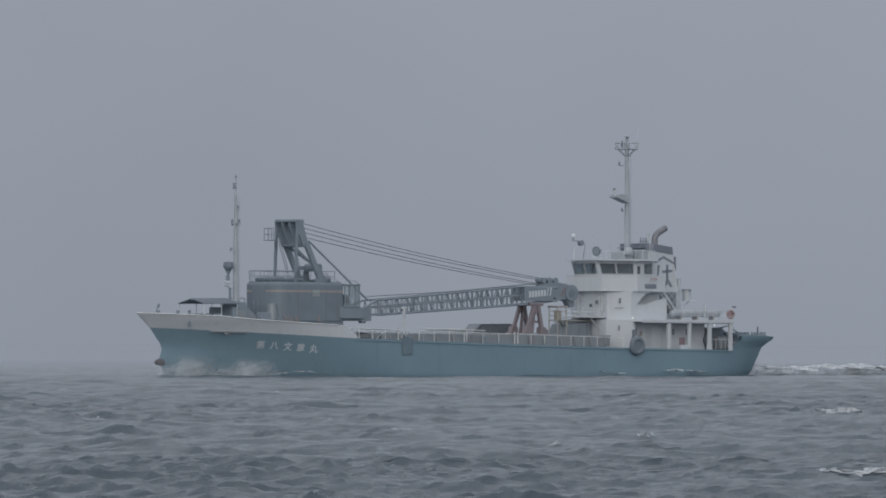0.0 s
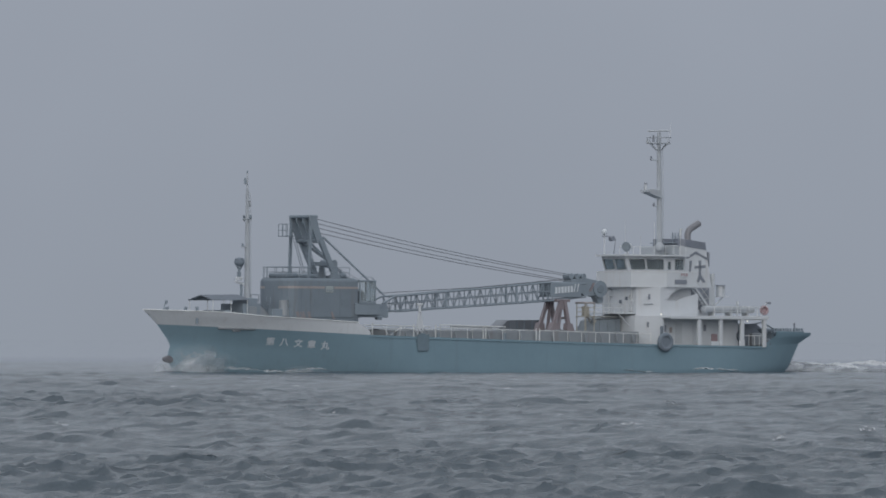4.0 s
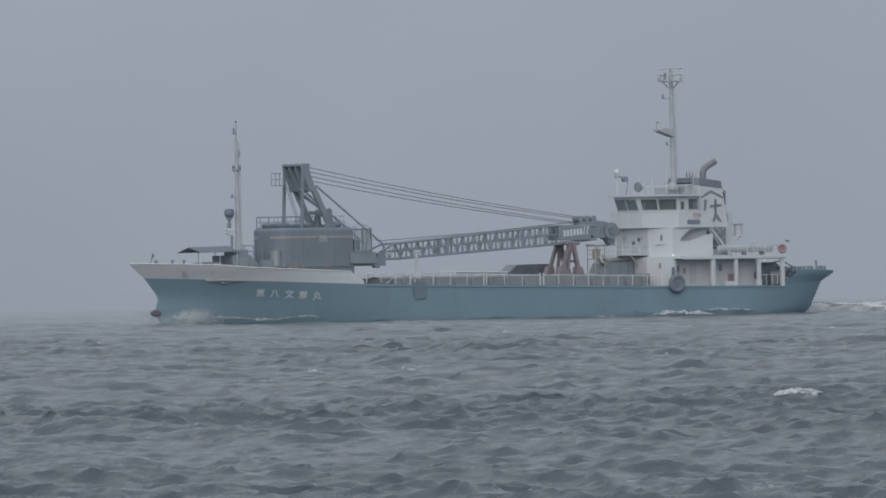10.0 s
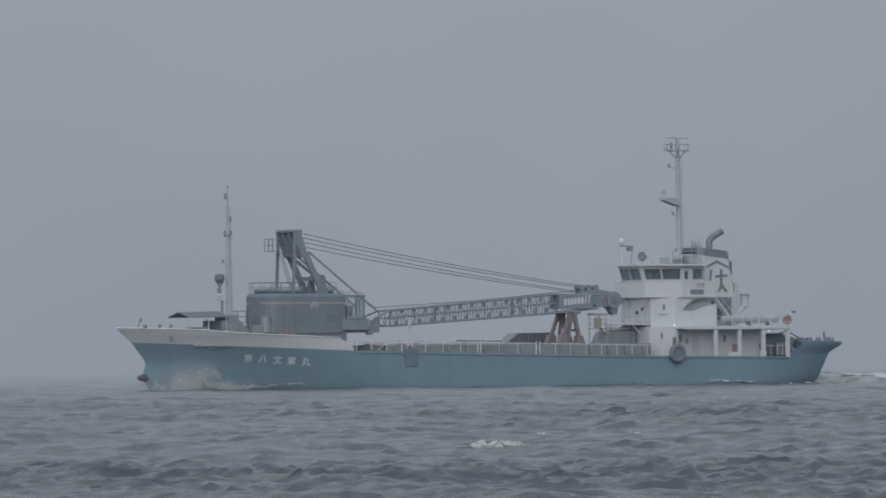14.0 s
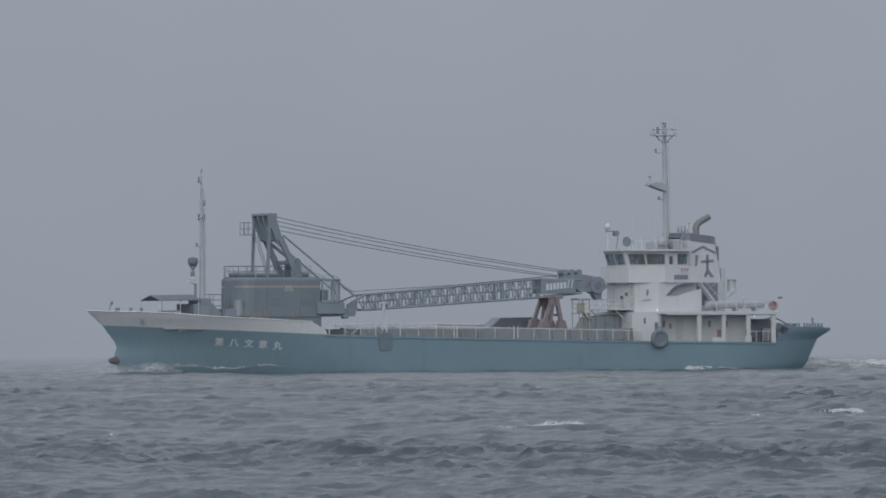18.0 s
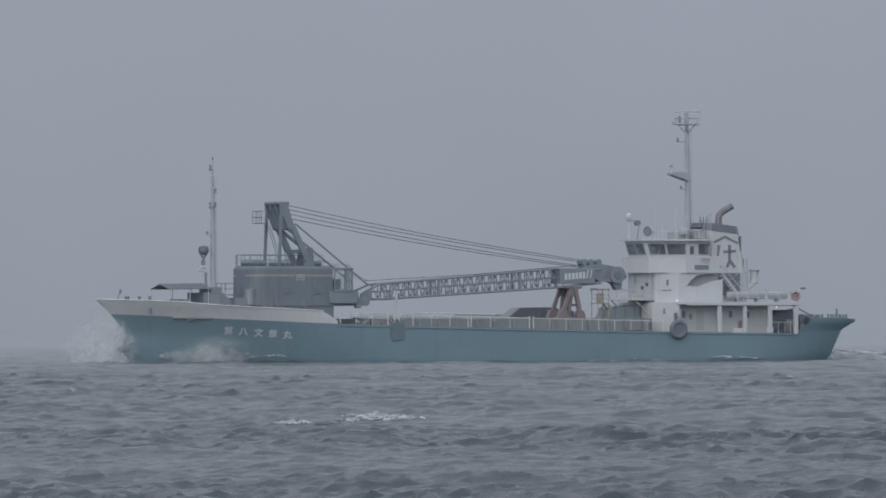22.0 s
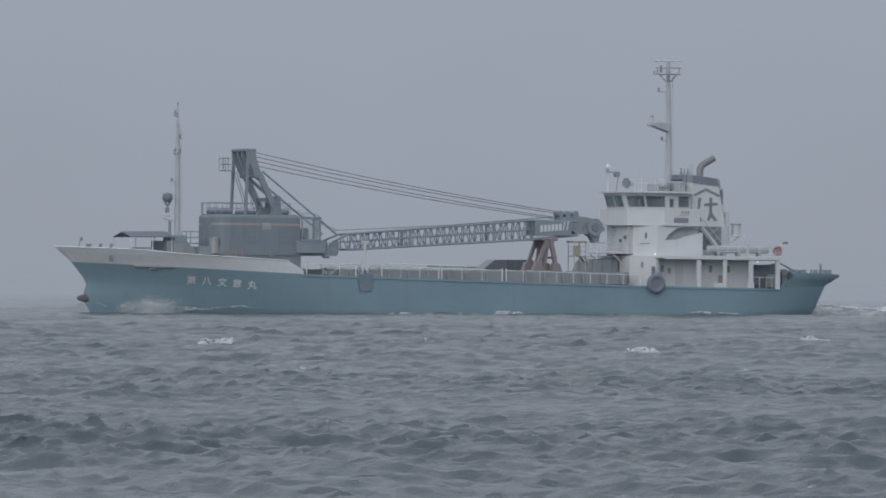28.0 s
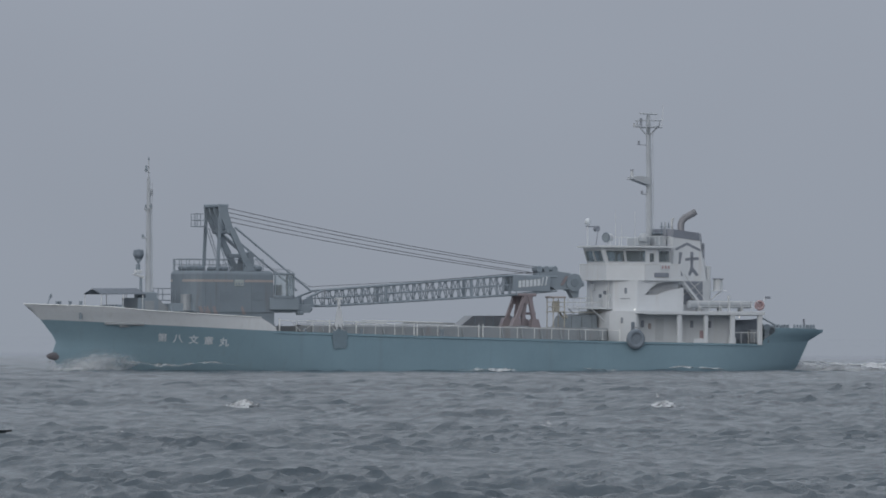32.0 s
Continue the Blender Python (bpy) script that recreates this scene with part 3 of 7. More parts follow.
for lead in (1, -1):
    pts = []
    for i in range(41):
        s = 0.757 + 0.243 * i / 40
        xn = -37.45 + 73.2 * s if s < 0.9 else 28.43 + 90.7 * (s - 0.9)
        pts.append(on_hull(s, rail_edge(xn) + 0.03, lead, 0.0))
    pipe(cap, pts, 0.06, 6)
part("cap_rail", cap, RAILW, ship)
for lead in (1, -1):
    st = Shape()
    pipe(st, [on_hull(share(x, 2.0), top_edge(x) - 0.16, lead, 0.05) for x in np.linspace(-30, 17, 40)], 0.035, 6)
    part("rubbing_strake", st, HULL, ship)

bulb = Shape()
ball(bulb, (34.4, 0, 0.66), 1.05, 0.2, 0.36, 16, 10)
part("bulbous_bow", bulb, paint("brown_antifouling", (0.155, 0.15, 0.165), (0.13, 0.125, 0.14), 0.8, scale=1, spec=0.3, wet=0.1), ship, "dark red-brown bulb at the stem")

# decks
def deck(x0, x1, drop, n=24):
    shape = Shape()
    rows2 = []
    for i in range(n + 1):
        x = x0 + (x1 - x0) * i / n
        z = top_edge(x) - drop
        y = max(0.02, side(x, z) - 0.06)
        rows2.append([(x, -y + 2 * y * k / 6, z + 0.08 * (1 - (k / 3 - 1) ** 2)) for k in range(7)])
    return grid(shape, rows2, False, True)


part("main_deck", deck(-31, 17, 0.08), DECK, ship)
part("forecastle_deck", deck(17.0, 35.4, -0.25), DECK, ship)
part("poop_deck", deck(-36.3, -31, -0.2), DECK, ship)
fb = Shape()
plan(fb, [(16.95, -6.2), (17.05, -6.2), (17.05, 6.2), (16.95, 6.2)], 2.6, 3.2)
part("forecastle_bulkhead", fb, BULWARK, ship)

# the name, a character at a time
for ch, x, z in zip("第八文章丸", (26.6, 25.35, 24.05, 22.8, 21.5), (2.23, 2.17, 2.07, 1.97, 1.88)):
    y, y2 = side(x, z), side(x + 0.3, z)
    yaw = math.degrees(math.atan2(y - y2, -0.3))
    lean = math.degrees(math.atan2(side(x, z + 0.3) - side(x, z - 0.3), 0.6))
    m = Matrix.Translation((x, y + 0.03, z)) @ pose(0, 0, 0, 0, 0, yaw) @ pose(0, 0, 0, 90 + lean)
    lettering("name_character", ch, 0.84, m, LETTER, hull, "white painted character of the ship's name")

# anchor pads at the bow
PAD = paint("rubbed_brown_grey_pad", (0.26, 0.28, 0.30), (0.23, 0.26, 0.285), 0.7, scale=2)
for lead in (1, -1):
    pad = part("anchor_pad", pipe(Shape(), [on_hull(share(x, 3.4), 3.38 + 0.02 * (x - 28), lead, 0.03) for x in np.linspace(28.3, 31.3, 10)], 0.13, 8), PAD, ship, "rubbed brown-grey anchor pad on the bow")
    part("anchor_fluke", box(Shape(), 29.3, 30.2, lead * side(29.7, 3.2) - 0.12, lead * side(29.7, 3.2) + 0.14, 3.12, 3.3, 0.06), PAD, pad)


# ---- rails along the deck ----
for lead in (1, -1):
    y = lead * 6.1
    for a, b in ((16.6, 11.9), (9.4, 3.9), (3.6, -2.3), (-2.7, -16.0)):
        rail = part("deck_railing", pipe(Shape(), [(x, y, top_edge(x) + 0.93) for x in np.linspace(a, b, 12)], 0.035, 6), RAILW, ship, "white tubular deck railing")
        n = max(2, round(abs(a - b) / 1.75))
        for i in range(n + 1):
            x = a + (b - a) * i / n
            end = i in (0, n)
            part("post", tube(Shape(), (x, y, top_edge(x) - 0.1), (x, y, top_edge(x) + (1.12 if end else 0.93)), 0.055 if end else 0.032, seg=6), RAILW, rail)
    # longer pipe rail a little higher
    hi = part("raised_pipe_rail", pipe(Shape(), [(8.6, y * 0.93, 3.86), (0.95, y * 0.93, 3.72)], 0.05, 6), RAILW, ship)
    for x in (8.5, 4.8, 1.0):
        part("post", tube(Shape(), (x, y * 0.93, 2.5), (x, y * 0.93, 3.74), 0.03, seg=6), STEEL, hi)
    for x, s in ((15.4, 1), (13.3, -1), (12.0, 1)):
        part("rail_brace", tube(Shape(), (x, y, top_edge(x) + 0.85), (x - 0.9 * s, y - lead * 0.4, top_edge(x) + 0.1), 0.03, seg=6), RAILW, ship)

# ---- the hold ----
co = Shape()
for lead in (1, -1):
    wall(co, (13.0, lead * 4.9), (-15.5, lead * 4.9), 2.3, 3.35, 0.14)
wall(co, (13.0, -4.9), (13.0, 4.9), 2.3, 3.35, 0.14)
wall(co, (-15.5, 4.9), (-15.5, -4.9), 2.3, 3.35, 0.14)
coaming = part("hold_coaming", co, COAMING, ship, "weathered grey steel coaming round the open hold")
for lead in (1, -1):
    for x in np.arange(12.0, -15.5, -1.9):
        sh = Shape()
        prism(sh, [(x, lead * 5.0, 2.35), (x, lead * 5.45, 2.35), (x, lead * 5.1, 3.25), (x, lead * 5.0, 3.25)], (0.08, 0, 0))
        part("stay_plate", sh, COAMING, coaming)
cargo = Shape()
rows3 = []
for i in range(80):
    x = 12.8 - 28.0 * i / 79
    row = []
    for k in range(21):
        y = -4.75 + 9.5 * k / 20
        mound = 0.30 * (1 - abs(y) / 5) + 0.22 * noise.noise(Vector((x * 0.5, y * 0.5, 2))) + 0.12 * noise.noise(Vector((x * 2, y * 2, 5)))
        row.append((x, y, 3.12 + mound))
    rows3.append(row)
grid(cargo, rows3, False)
loose = []
gravel = part("gravel_cargo", cargo, GRAVEL, None, "wet dark gravel filling the hold")
loose.append(tagged(gravel, category="gravel", kind="stuff"))
hc = Shape()
prism(hc, [(-4.3, -4.8, 2.9), (-6.3, -4.8, 4.38), (-10.0, -4.8, 4.42), (-10.4, -4.8, 4.1), (-10.4, -4.8, 2.9)], (0, 1.7, 0))
hop = part("steel_hopper", hc, paint("dark_steel_plate", (0.16, 0.18, 0.21), (0.135, 0.15, 0.175), 0.6, scale=0.7, streak=0.3), ship, "dark steel hopper with sloping ends in the hold")
for x in (-6.5, -7.4, -8.3, -9.2):
    part("rib", box(Shape(), x, x + 0.1, -3.1, -3.02, 3.0, 4.36), HOUSE, hop)
part("edge_bar", beam(Shape(), (0.3, -3.4, 3.72), (-4.6, -3.4, 3.66), 0.16, 0.16), STEEL, hop)
tb = Shape()
prism(tb, [(-12.5, -1.2, 2.4), (-13.5, -1.2, 4.4), (-16.3, -1.2, 4.55), (-16.4, -1.2, 2.4)], (0, 2.4, 0))
part("covered_winch", tb, TARP, ship, "winch under a blue-grey tarpaulin before the house")
for x in (-13.8, -14.8, -15.8):
    part("tarpaulin_rope", pipe(Shape(), [(x, -1.2, 4.5), (x, 1.22, 4.53), (x, 1.24, 2.6)], 0.02, 5), WIRE, ship)

# ---- fenders on the side ----
SCUFF = paint("scuffed_dark_rubber", (0.182, 0.245, 0.288), (0.165, 0.215, 0.255), 0.9, amount=0.8, scale=2.5, spec=0.2, wet=0.0)
for lead in (1, -1):
    x, z, y = -17.3, 2.4, lead * (FULL + 0.25)
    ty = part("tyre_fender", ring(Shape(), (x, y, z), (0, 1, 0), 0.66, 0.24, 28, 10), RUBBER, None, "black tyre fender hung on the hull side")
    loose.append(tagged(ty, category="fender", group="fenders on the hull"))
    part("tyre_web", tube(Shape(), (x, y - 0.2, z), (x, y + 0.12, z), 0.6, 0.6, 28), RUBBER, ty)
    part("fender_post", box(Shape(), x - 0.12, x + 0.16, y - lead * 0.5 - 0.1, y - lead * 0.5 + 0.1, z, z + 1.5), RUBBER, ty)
    for d in (-0.3, 0.3):
        part("chain", pipe(Shape(), [(x + d, y, z + 0.85), (x + d * 0.4, y - lead * 0.5, z + 1.15)], 0.03, 5), WIRE, ty)
    # a thin ragged mat stands for the dark smear at the deck edge
    x, y = 11.1, lead * (FULL + 0.06)
    mat_s = Shape()
    outline = []
    for k in range(48):
        w = k * math.pi / 24
        bulge = 1 + 0.05 * math.sin(5 * w + 0.6) + 0.06 * math.sin(11 * w) + 0.04 * math.sin(17 * w)
        square = max(abs(math.cos(w)), abs(math.sin(w))) ** -0.7
        outline.append((0.68 * bulge * square * math.cos(w), 2.25 + 0.8 * bulge * square * math.sin(w)))
    prism(mat_s, [(x + dx, y, zz) for dx, zz in outline], (0, lead * 0.04, 0))
    mf = part("fender_mat", mat_s, SCUFF, None, "ragged dark fender mat hung over the deck edge")
    loose.append(tagged(mf, category="fender", group="fenders on the hull"))
    for dx in (-0.45, 0.0, 0.45):
        part("lashing", pipe(Shape(), [(x + dx, y + lead * 0.08, 3.1), (x + dx * 0.8, y - lead * 0.35, 3.5)], 0.03, 5), WIRE, mf)
for lead in (1,):
    gm = Shape()
    for dx in (-0.28, 0.22):
        tube(gm, (10.75 + dx, lead * 5.5, 3.0), (10.75 + dx * 0.2, lead * 5.5, 5.2), 0.07, 0.05, 6)
    tube(gm, (10.75, lead * 5.5, 5.0), (10.75, lead * 5.5, 5.75), 0.13, 0.13, 8)
    gp = part("gangway_post", gm, WHITE, ship, "white post with splayed legs at the rail")
    part("head", box(Shape(), 10.45, 11.05, lead * 5.5 - 0.12, lead * 5.5 + 0.12, 5.62, 5.8), WHITE, gp)
    part("body_plate", prism(Shape(), [(10.3, lead * 5.5 - 0.05, 3.3), (11.15, lead * 5.5 - 0.05, 3.3), (10.9, lead * 5.5 - 0.05, 4.9), (10.6, lead * 5.5 - 0.05, 4.9)], (0, 0.1, 0)), WHITE, gp)
for x, y in ((14.0, 5.6), (8.6, 5.5), (1.0, 5.6), (14.0, -5.6), (8.6, -5.5), (1.0, -5.6)):
    bo = part("bollard", tube(Shape(), (x, y, 2.4), (x, y, 3.05), 0.16, 0.16, 10), DARK, ship)
    part("bollard_cap", tube(Shape(), (x, y, 3.05), (x, y, 3.14), 0.22, 0.2, 10), DARK, bo)

# ---- deck crane ----
ped = Shape()
tube(ped, (19.2, 0, 2.6), (19.2, 0, 4.5), 1.9, 1.9, 28)
tube(ped, (19.2, 0, 4.35), (19.2, 0, 4.7), 2.3, 2.3, 28)
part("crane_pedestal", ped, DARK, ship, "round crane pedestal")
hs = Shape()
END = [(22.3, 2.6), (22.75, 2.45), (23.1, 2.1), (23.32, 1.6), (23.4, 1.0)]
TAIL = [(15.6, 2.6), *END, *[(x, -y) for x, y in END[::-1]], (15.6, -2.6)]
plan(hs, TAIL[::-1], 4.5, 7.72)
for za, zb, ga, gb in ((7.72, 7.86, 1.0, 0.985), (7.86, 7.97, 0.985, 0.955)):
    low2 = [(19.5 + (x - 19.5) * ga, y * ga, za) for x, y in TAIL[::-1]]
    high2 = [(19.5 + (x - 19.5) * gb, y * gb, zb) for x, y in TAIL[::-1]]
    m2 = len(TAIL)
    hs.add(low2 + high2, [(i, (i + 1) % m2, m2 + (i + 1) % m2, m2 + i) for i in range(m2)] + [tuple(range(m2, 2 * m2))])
house = part("crane_house", hs, HOUSE, ship, "dark crane machinery house with a hazed orange stripe")
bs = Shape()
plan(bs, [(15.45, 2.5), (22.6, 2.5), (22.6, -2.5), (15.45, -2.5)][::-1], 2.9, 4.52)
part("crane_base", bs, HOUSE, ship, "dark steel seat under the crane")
ro = Shape()
plan(ro, [(19.5 + (x - 19.5) * 0.94, y * 0.94) for x, y in TAIL][::-1], 7.96, 8.03)
part("house_roof", ro, HOUSE, house)
for lead in (1, -1):
    for a, b in ((15.62, 18.3), (19.35, 21.2)):
        part("stripe", box(Shape(), a, b, lead * 2.6 - 0.018, lead * 2.6 + 0.018, 7.06, 7.26, 0.004), ORANGE, house, "orange stripe greyed for haze")
    part("stripe", grid(Shape(), [[(x + 0.015, lead * (y + 0.015), z) for z in (7.06, 7.26)] for x, y in [(21.2, 2.6), *END]], False, lead > 0), ORANGE, house, "orange stripe greyed for haze")
for x in (21.9, 20.9, 17.6):
    part("wall_rib", box(Shape(), x - 0.04, x + 0.04, 2.6, 2.63, 4.6, 6.9), HOUSE, house)
part("name_plate", box(Shape(), 18.4, 19.25, 2.6, 2.64, 6.72, 7.27), paint("faded_pale_plate", (0.36, 0.40, 0.40), (0.28, 0.31, 0.32), 0.5, scale=2), house, "faded pale plate with worn lettering")
for x in (18.5, 18.75, 19.0):
    part("worn_mark", box(Shape(), x, x + 0.14, 2.64, 2.65, 6.82, 7.0, 0.002), DARK, house)
for x in (20.1, 17.0):
    lv = part("louvre", box(Shape(), x - 0.45, x + 0.45, 2.6, 2.62, 5.5, 6.3), HOUSE, house)
    for k in range(5):
        part("slat", box(Shape(), x - 0.4, x + 0.4, 2.62, 2.64, 5.58 + 0.14 * k, 5.64 + 0.14 * k), HOUSE, lv)
# stripe orange greyed with haze in the colour; the patchiness is wear
STREAK = paint("hazed_orange_streaks", (0.26, 0.22, 0.22), (0.20, 0.205, 0.225), 0.7, amount=0.9, scale=3)
for x, w in ((22.0, 0.4), (21.4, 0.5), (20.75, 0.35), (18.15, 0.3)):
    sl = Shape()
    prism(sl, [(x, 2.602, 4.3), (x + w, 2.602, 4.3), (x + w + 0.22, 2.602, 4.95), (x + 0.3, 2.602, 5.0)], (0, 0.012, 0))
    part("warning_stripe", sl, STREAK, house, "worn orange warning stripe")
fr = Shape()
box(fr, 11.9, 25.0, -2.3, -1.7, 4.5, 5.2)
box(fr, 11.9, 25.0, 1.7, 2.3, 4.5, 5.2)
box(fr, 12.0, 12.6, -1.7, 1.7, 4.55, 5.15)
box(fr, 13.2, 16.0, -2.6, 2.75, 4.72, 5.75)
part("crane_bed_frame", fr, DARK, ship)
# driver's cab
cb = Shape()
for x in (13.75, 15.5):
    for y in (1.3, 2.75):
        beam(cb, (x, y, 5.75), (x, y, 7.75), 0.1, 0.1)
box(cb, 13.65, 15.62, 1.2, 2.82, 7.72, 7.88)
box(cb, 13.68, 15.6, 1.22, 2.8, 5.7, 5.95)
cab = part("crane_cab", cb, DARK, ship, "crane driver's cab with greenish windows")
part("side_window", box(Shape(), 13.8, 15.45, 2.76, 2.78, 5.95, 7.72, 0.004), CABGLASS, cab, "greenish cab glass")
part("front_window", box(Shape(), 13.72, 13.74, 1.35, 2.7, 5.95, 7.72, 0.004), CABGLASS, cab, "greenish cab glass")
part("window_bar", box(Shape(), 14.25, 14.33, 2.74, 2.82, 5.95, 7.72), DARK, cab)
part("driver_seat", box(Shape(), 14.6, 15.2, 1.7, 2.3, 5.95, 6.9, 0.08), RUBBER, cab)
part("cab_roof_rail", pipe(Shape(), [(15.4, 2.7, 7.9), (15.3, 2.7, 8.2), (14.2, 2.7, 8.15), (13.8, 2.7, 7.9)], 0.03, 6), DARK, cab)
part("air_receiver", tube(Shape(), (23.5, 2.0, 4.6), (23.5, 2.0, 6.0), 0.48, 0.42, 18), COAMING, house, "pale round tank at the house front")
# roof machinery and rails
for x0, x1, y0, y1, zz in ((21.4, 22.8, -1.4, 1.4, 8.45), (19.2, 20.3, -0.9, 1.4, 8.4), (16.2, 17.0, 0.2, 1.8, 8.5), (15.9, 16.6, -1.7, 0.2, 8.3)):
    part("winch_box", box(Shape(), x0, x1, y0, y1, 8.03, zz, 0.15), HOUSE, house)
part("winch_drum", tube(Shape(), (17.0, -0.9, 9.35), (17.0, 0.9, 9.35), 0.36, 0.36, 20), DARK, house)
for y in (-0.95, 0.95):
    part("drum_cheek", prism(Shape(), [(16.6, y - 0.05, 8.0), (17.5, y - 0.05, 8.0), (17.2, y - 0.05, 9.6), (16.8, y - 0.05, 9.6)], (0, 0.1, 0)), DARK, house)
for lead in (1, -1):
    edge = [(16.5, lead * 2.5, 9.0), (22.15, lead * 2.5, 9.0), (22.8, lead * 2.1, 9.0), (23.2, lead * 1.4, 9.0), (23.4, 0.0, 9.0)]
    rl = part("roof_railing", pipe(Shape(), edge, 0.032, 6), DARK, house)
    part("mid_rail", pipe(Shape(), [(x, y, 8.55) for x, y, z in edge], 0.022, 6), DARK, rl)
    for x, y in [(16.5 + 0.94 * i, 2.5) for i in range(7)] + [(22.8, 2.1), (23.2, 1.4), (23.35, 0.7)]:
        part("post", tube(Shape(), (x, lead * y, 8.0), (x, lead * y, 9.02), 0.028, seg=6), DARK, rl)
lad = Shape()
for y in (-0.3, 0.3):
    tube(lad, (23.75, y, 3.9), (23.75, y, 6.3), 0.035, seg=6)
ladder = part("house_ladder", lad, DARK, house)
for k in range(7):
    part("rung", tube(Shape(), (23.75, -0.3, 4.1 + 0.3 * k), (23.75, 0.3, 4.1 + 0.3 * k), 0.025, seg=6), DARK, ladder)
box_pl = part("front_platform", box(Shape(), 22.6, 24.4, -3.0, -1.9, 5.45, 5.52), DARK, house)
for x, y in ((22.65, -2.95), (24.35, -2.95), (24.35, -1.95), (23.5, -2.95)):
    part("post", tube(Shape(), (x, y, 5.5), (x, y, 6.52), 0.035, seg=6), DARK, box_pl)
for z in (6.0, 6.5):
    part("rail", pipe(Shape(), [(22.65, -2.95, z), (24.35, -2.95, z), (24.35, -1.95, z)], 0.035, 6), DARK, box_pl)

# A-frame
af = Shape()
box(af, 19.35, 20.35, -1.55, 1.55, 13.45, 13.72, 0.06)
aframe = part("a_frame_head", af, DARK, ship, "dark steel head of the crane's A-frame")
for y in (-1.48, -0.5, 0.5, 1.48):
    hp = Shape()
    prism(hp, [(20.3, y - 0.08, 13.5), (20.28, y - 0.08, 13.1), (19.42, y - 0.08, 11.2), (18.78, y - 0.08, 11.2), (19.45, y - 0.08, 13.2), (19.5, y - 0.08, 13.5)], (0, 0.16, 0))
    part("head_plate", hp, DARK, aframe)
for lead in (1, -1):
    y = lead * 1.48
    part("front_leg", beam(Shape(), (20.33, y, 8.0), (20.1, y, 13.2), 0.2, 0.24), DARK, aframe)
    part("rear_leg", beam(Shape(), (17.25, y, 8.0), (19.1, y, 11.6), 0.3, 0.5), DARK, aframe)
    part("leg_foot", prism(Shape(), [(16.8, y - 0.2, 8.0), (17.9, y - 0.2, 8.0), (17.6, y - 0.2, 8.7), (17.3, y - 0.2, 8.7)], (0, 0.4, 0)), DARK, aframe)
    part("back_stay", beam(Shape(), (18.7, lead * 1.4, 11.75), (11.55, lead * 1.4, 6.4), 0.12, 0.13), DARK, aframe)
    lg = part("leg_ladder", tube(Shape(), (20.1, lead * 0.9, 11.7), (18.9, lead * 0.9, 8.2), 0.03, seg=6), DARK, aframe)
    part("stringer", tube(Shape(), (20.35, lead * 0.9, 11.7), (19.15, lead * 0.9, 8.2), 0.03, seg=6), DARK, aframe)
    for k in range(11):
        q = k / 10
        part("rung", tube(Shape(), (20.1 - 1.2 * q, lead * 0.9, 11.6 - 3.3 * q), (20.35 - 1.2 * q, lead * 0.9, 11.6 - 3.3 * q), 0.02, seg=5), DARK, lg)
part("cross_brace", beam(Shape(), (18.85, -1.4, 11.3), (17.85, 1.4, 9.5), 0.2, 0.26), DARK, aframe)
part("cross_beam", box(Shape(), 18.6, 19.5, -1.5, 1.5, 11.25, 11.5, 0.05), DARK, aframe)
part("cross_beam", box(Shape(), 17.6, 18.0, -1.4, 1.4, 9.15, 9.5), DARK, aframe)
for y in (-0.95, -0.2, 0.2, 0.95):
    part("head_sheave", tube(Shape(), (19.5, y - 0.06, 13.15), (19.5, y + 0.06, 13.15), 0.36, 0.36, 18), DARK, aframe)
cage = part("cage_floor", box(Shape(), 20.5, 21.45, -1.7, -0.3, 11.78, 11.84), DARK, aframe)
for x, y in ((21.42, -1.68), (21.42, -0.32), (20.55, -1.68), (21.42, -1.0), (20.98, -1.68)):
    part("post", tube(Shape(), (x, y, 11.8), (x, y, 12.9), 0.03, seg=6), DARK, cage)
for z in (12.35, 12.9):
    part("rail", pipe(Shape(), [(20.55, -0.32, z), (21.42, -0.32, z), (21.42, -1.68, z), (20.55, -1.68, z)], 0.028, 6), DARK, cage)

# lattice boom, laid down over the hold
def boom_top(x):
    return table(x, [(-12.8, 7.82), (-8.2, 7.9), (10.2, 6.42), (11.6, 5.75)])


def boom_low(x):
    return table(x, [(-12.8, 6.62), (-8.3, 6.2), (9.8, 5.08), (11.9, 5.2)])


def boom_half(x):
    return table(x, [(-12.8, 0.5), (-8, 0.75), (9.5, 0.85), (12.0, 1.3)])


bm0 = Shape()
for lead in (1, -1):
    for level, r in ((boom_top, 0.10), (boom_low, 0.10)):
        pipe(bm0, [(x, lead * boom_half(x), level(x)) for x in (11.8, 10.2, 9.8, 5, 0, -5, -8.2, -12.7)], r, 6)
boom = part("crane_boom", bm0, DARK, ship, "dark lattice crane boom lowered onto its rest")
for lead in (1, -1):
    mid = [(x, lead * boom_half(x), 0.52 * boom_top(x) + 0.48 * boom_low(x)) for x in (10.5, 5, 0, -5, -8.2)]
    part("middle_chord", pipe(Shape(), mid, 0.06, 6), DARK, boom)
    xs = np.linspace(10.0, -8.6, 31)
    for i, x in enumerate(xs):
        y = lead * boom_half(x)
        part("upright", tube(Shape(), (x, y, boom_low(x)), (x, y, boom_top(x)), 0.042 if i % 3 else 0.06, seg=6), DARK, boom)
        if i + 1 < len(xs):
            x2 = xs[i + 1]
            y2 = lead * boom_half(x2)
            a, b = (boom_low, boom_top) if i % 2 else (boom_top, boom_low)
            part("diagonal", tube(Shape(), (x, y, a(x)), (x2, y2, b(x2)), 0.04, seg=6), DARK, boom)
    for x in (4.1, -4.2):
        part("joint_plate", box(Shape(), x - 0.13, x + 0.13, lead * boom_half(x) - 0.05, lead * boom_half(x) + 0.05, boom_low(x), boom_top(x)), DARK, boom)
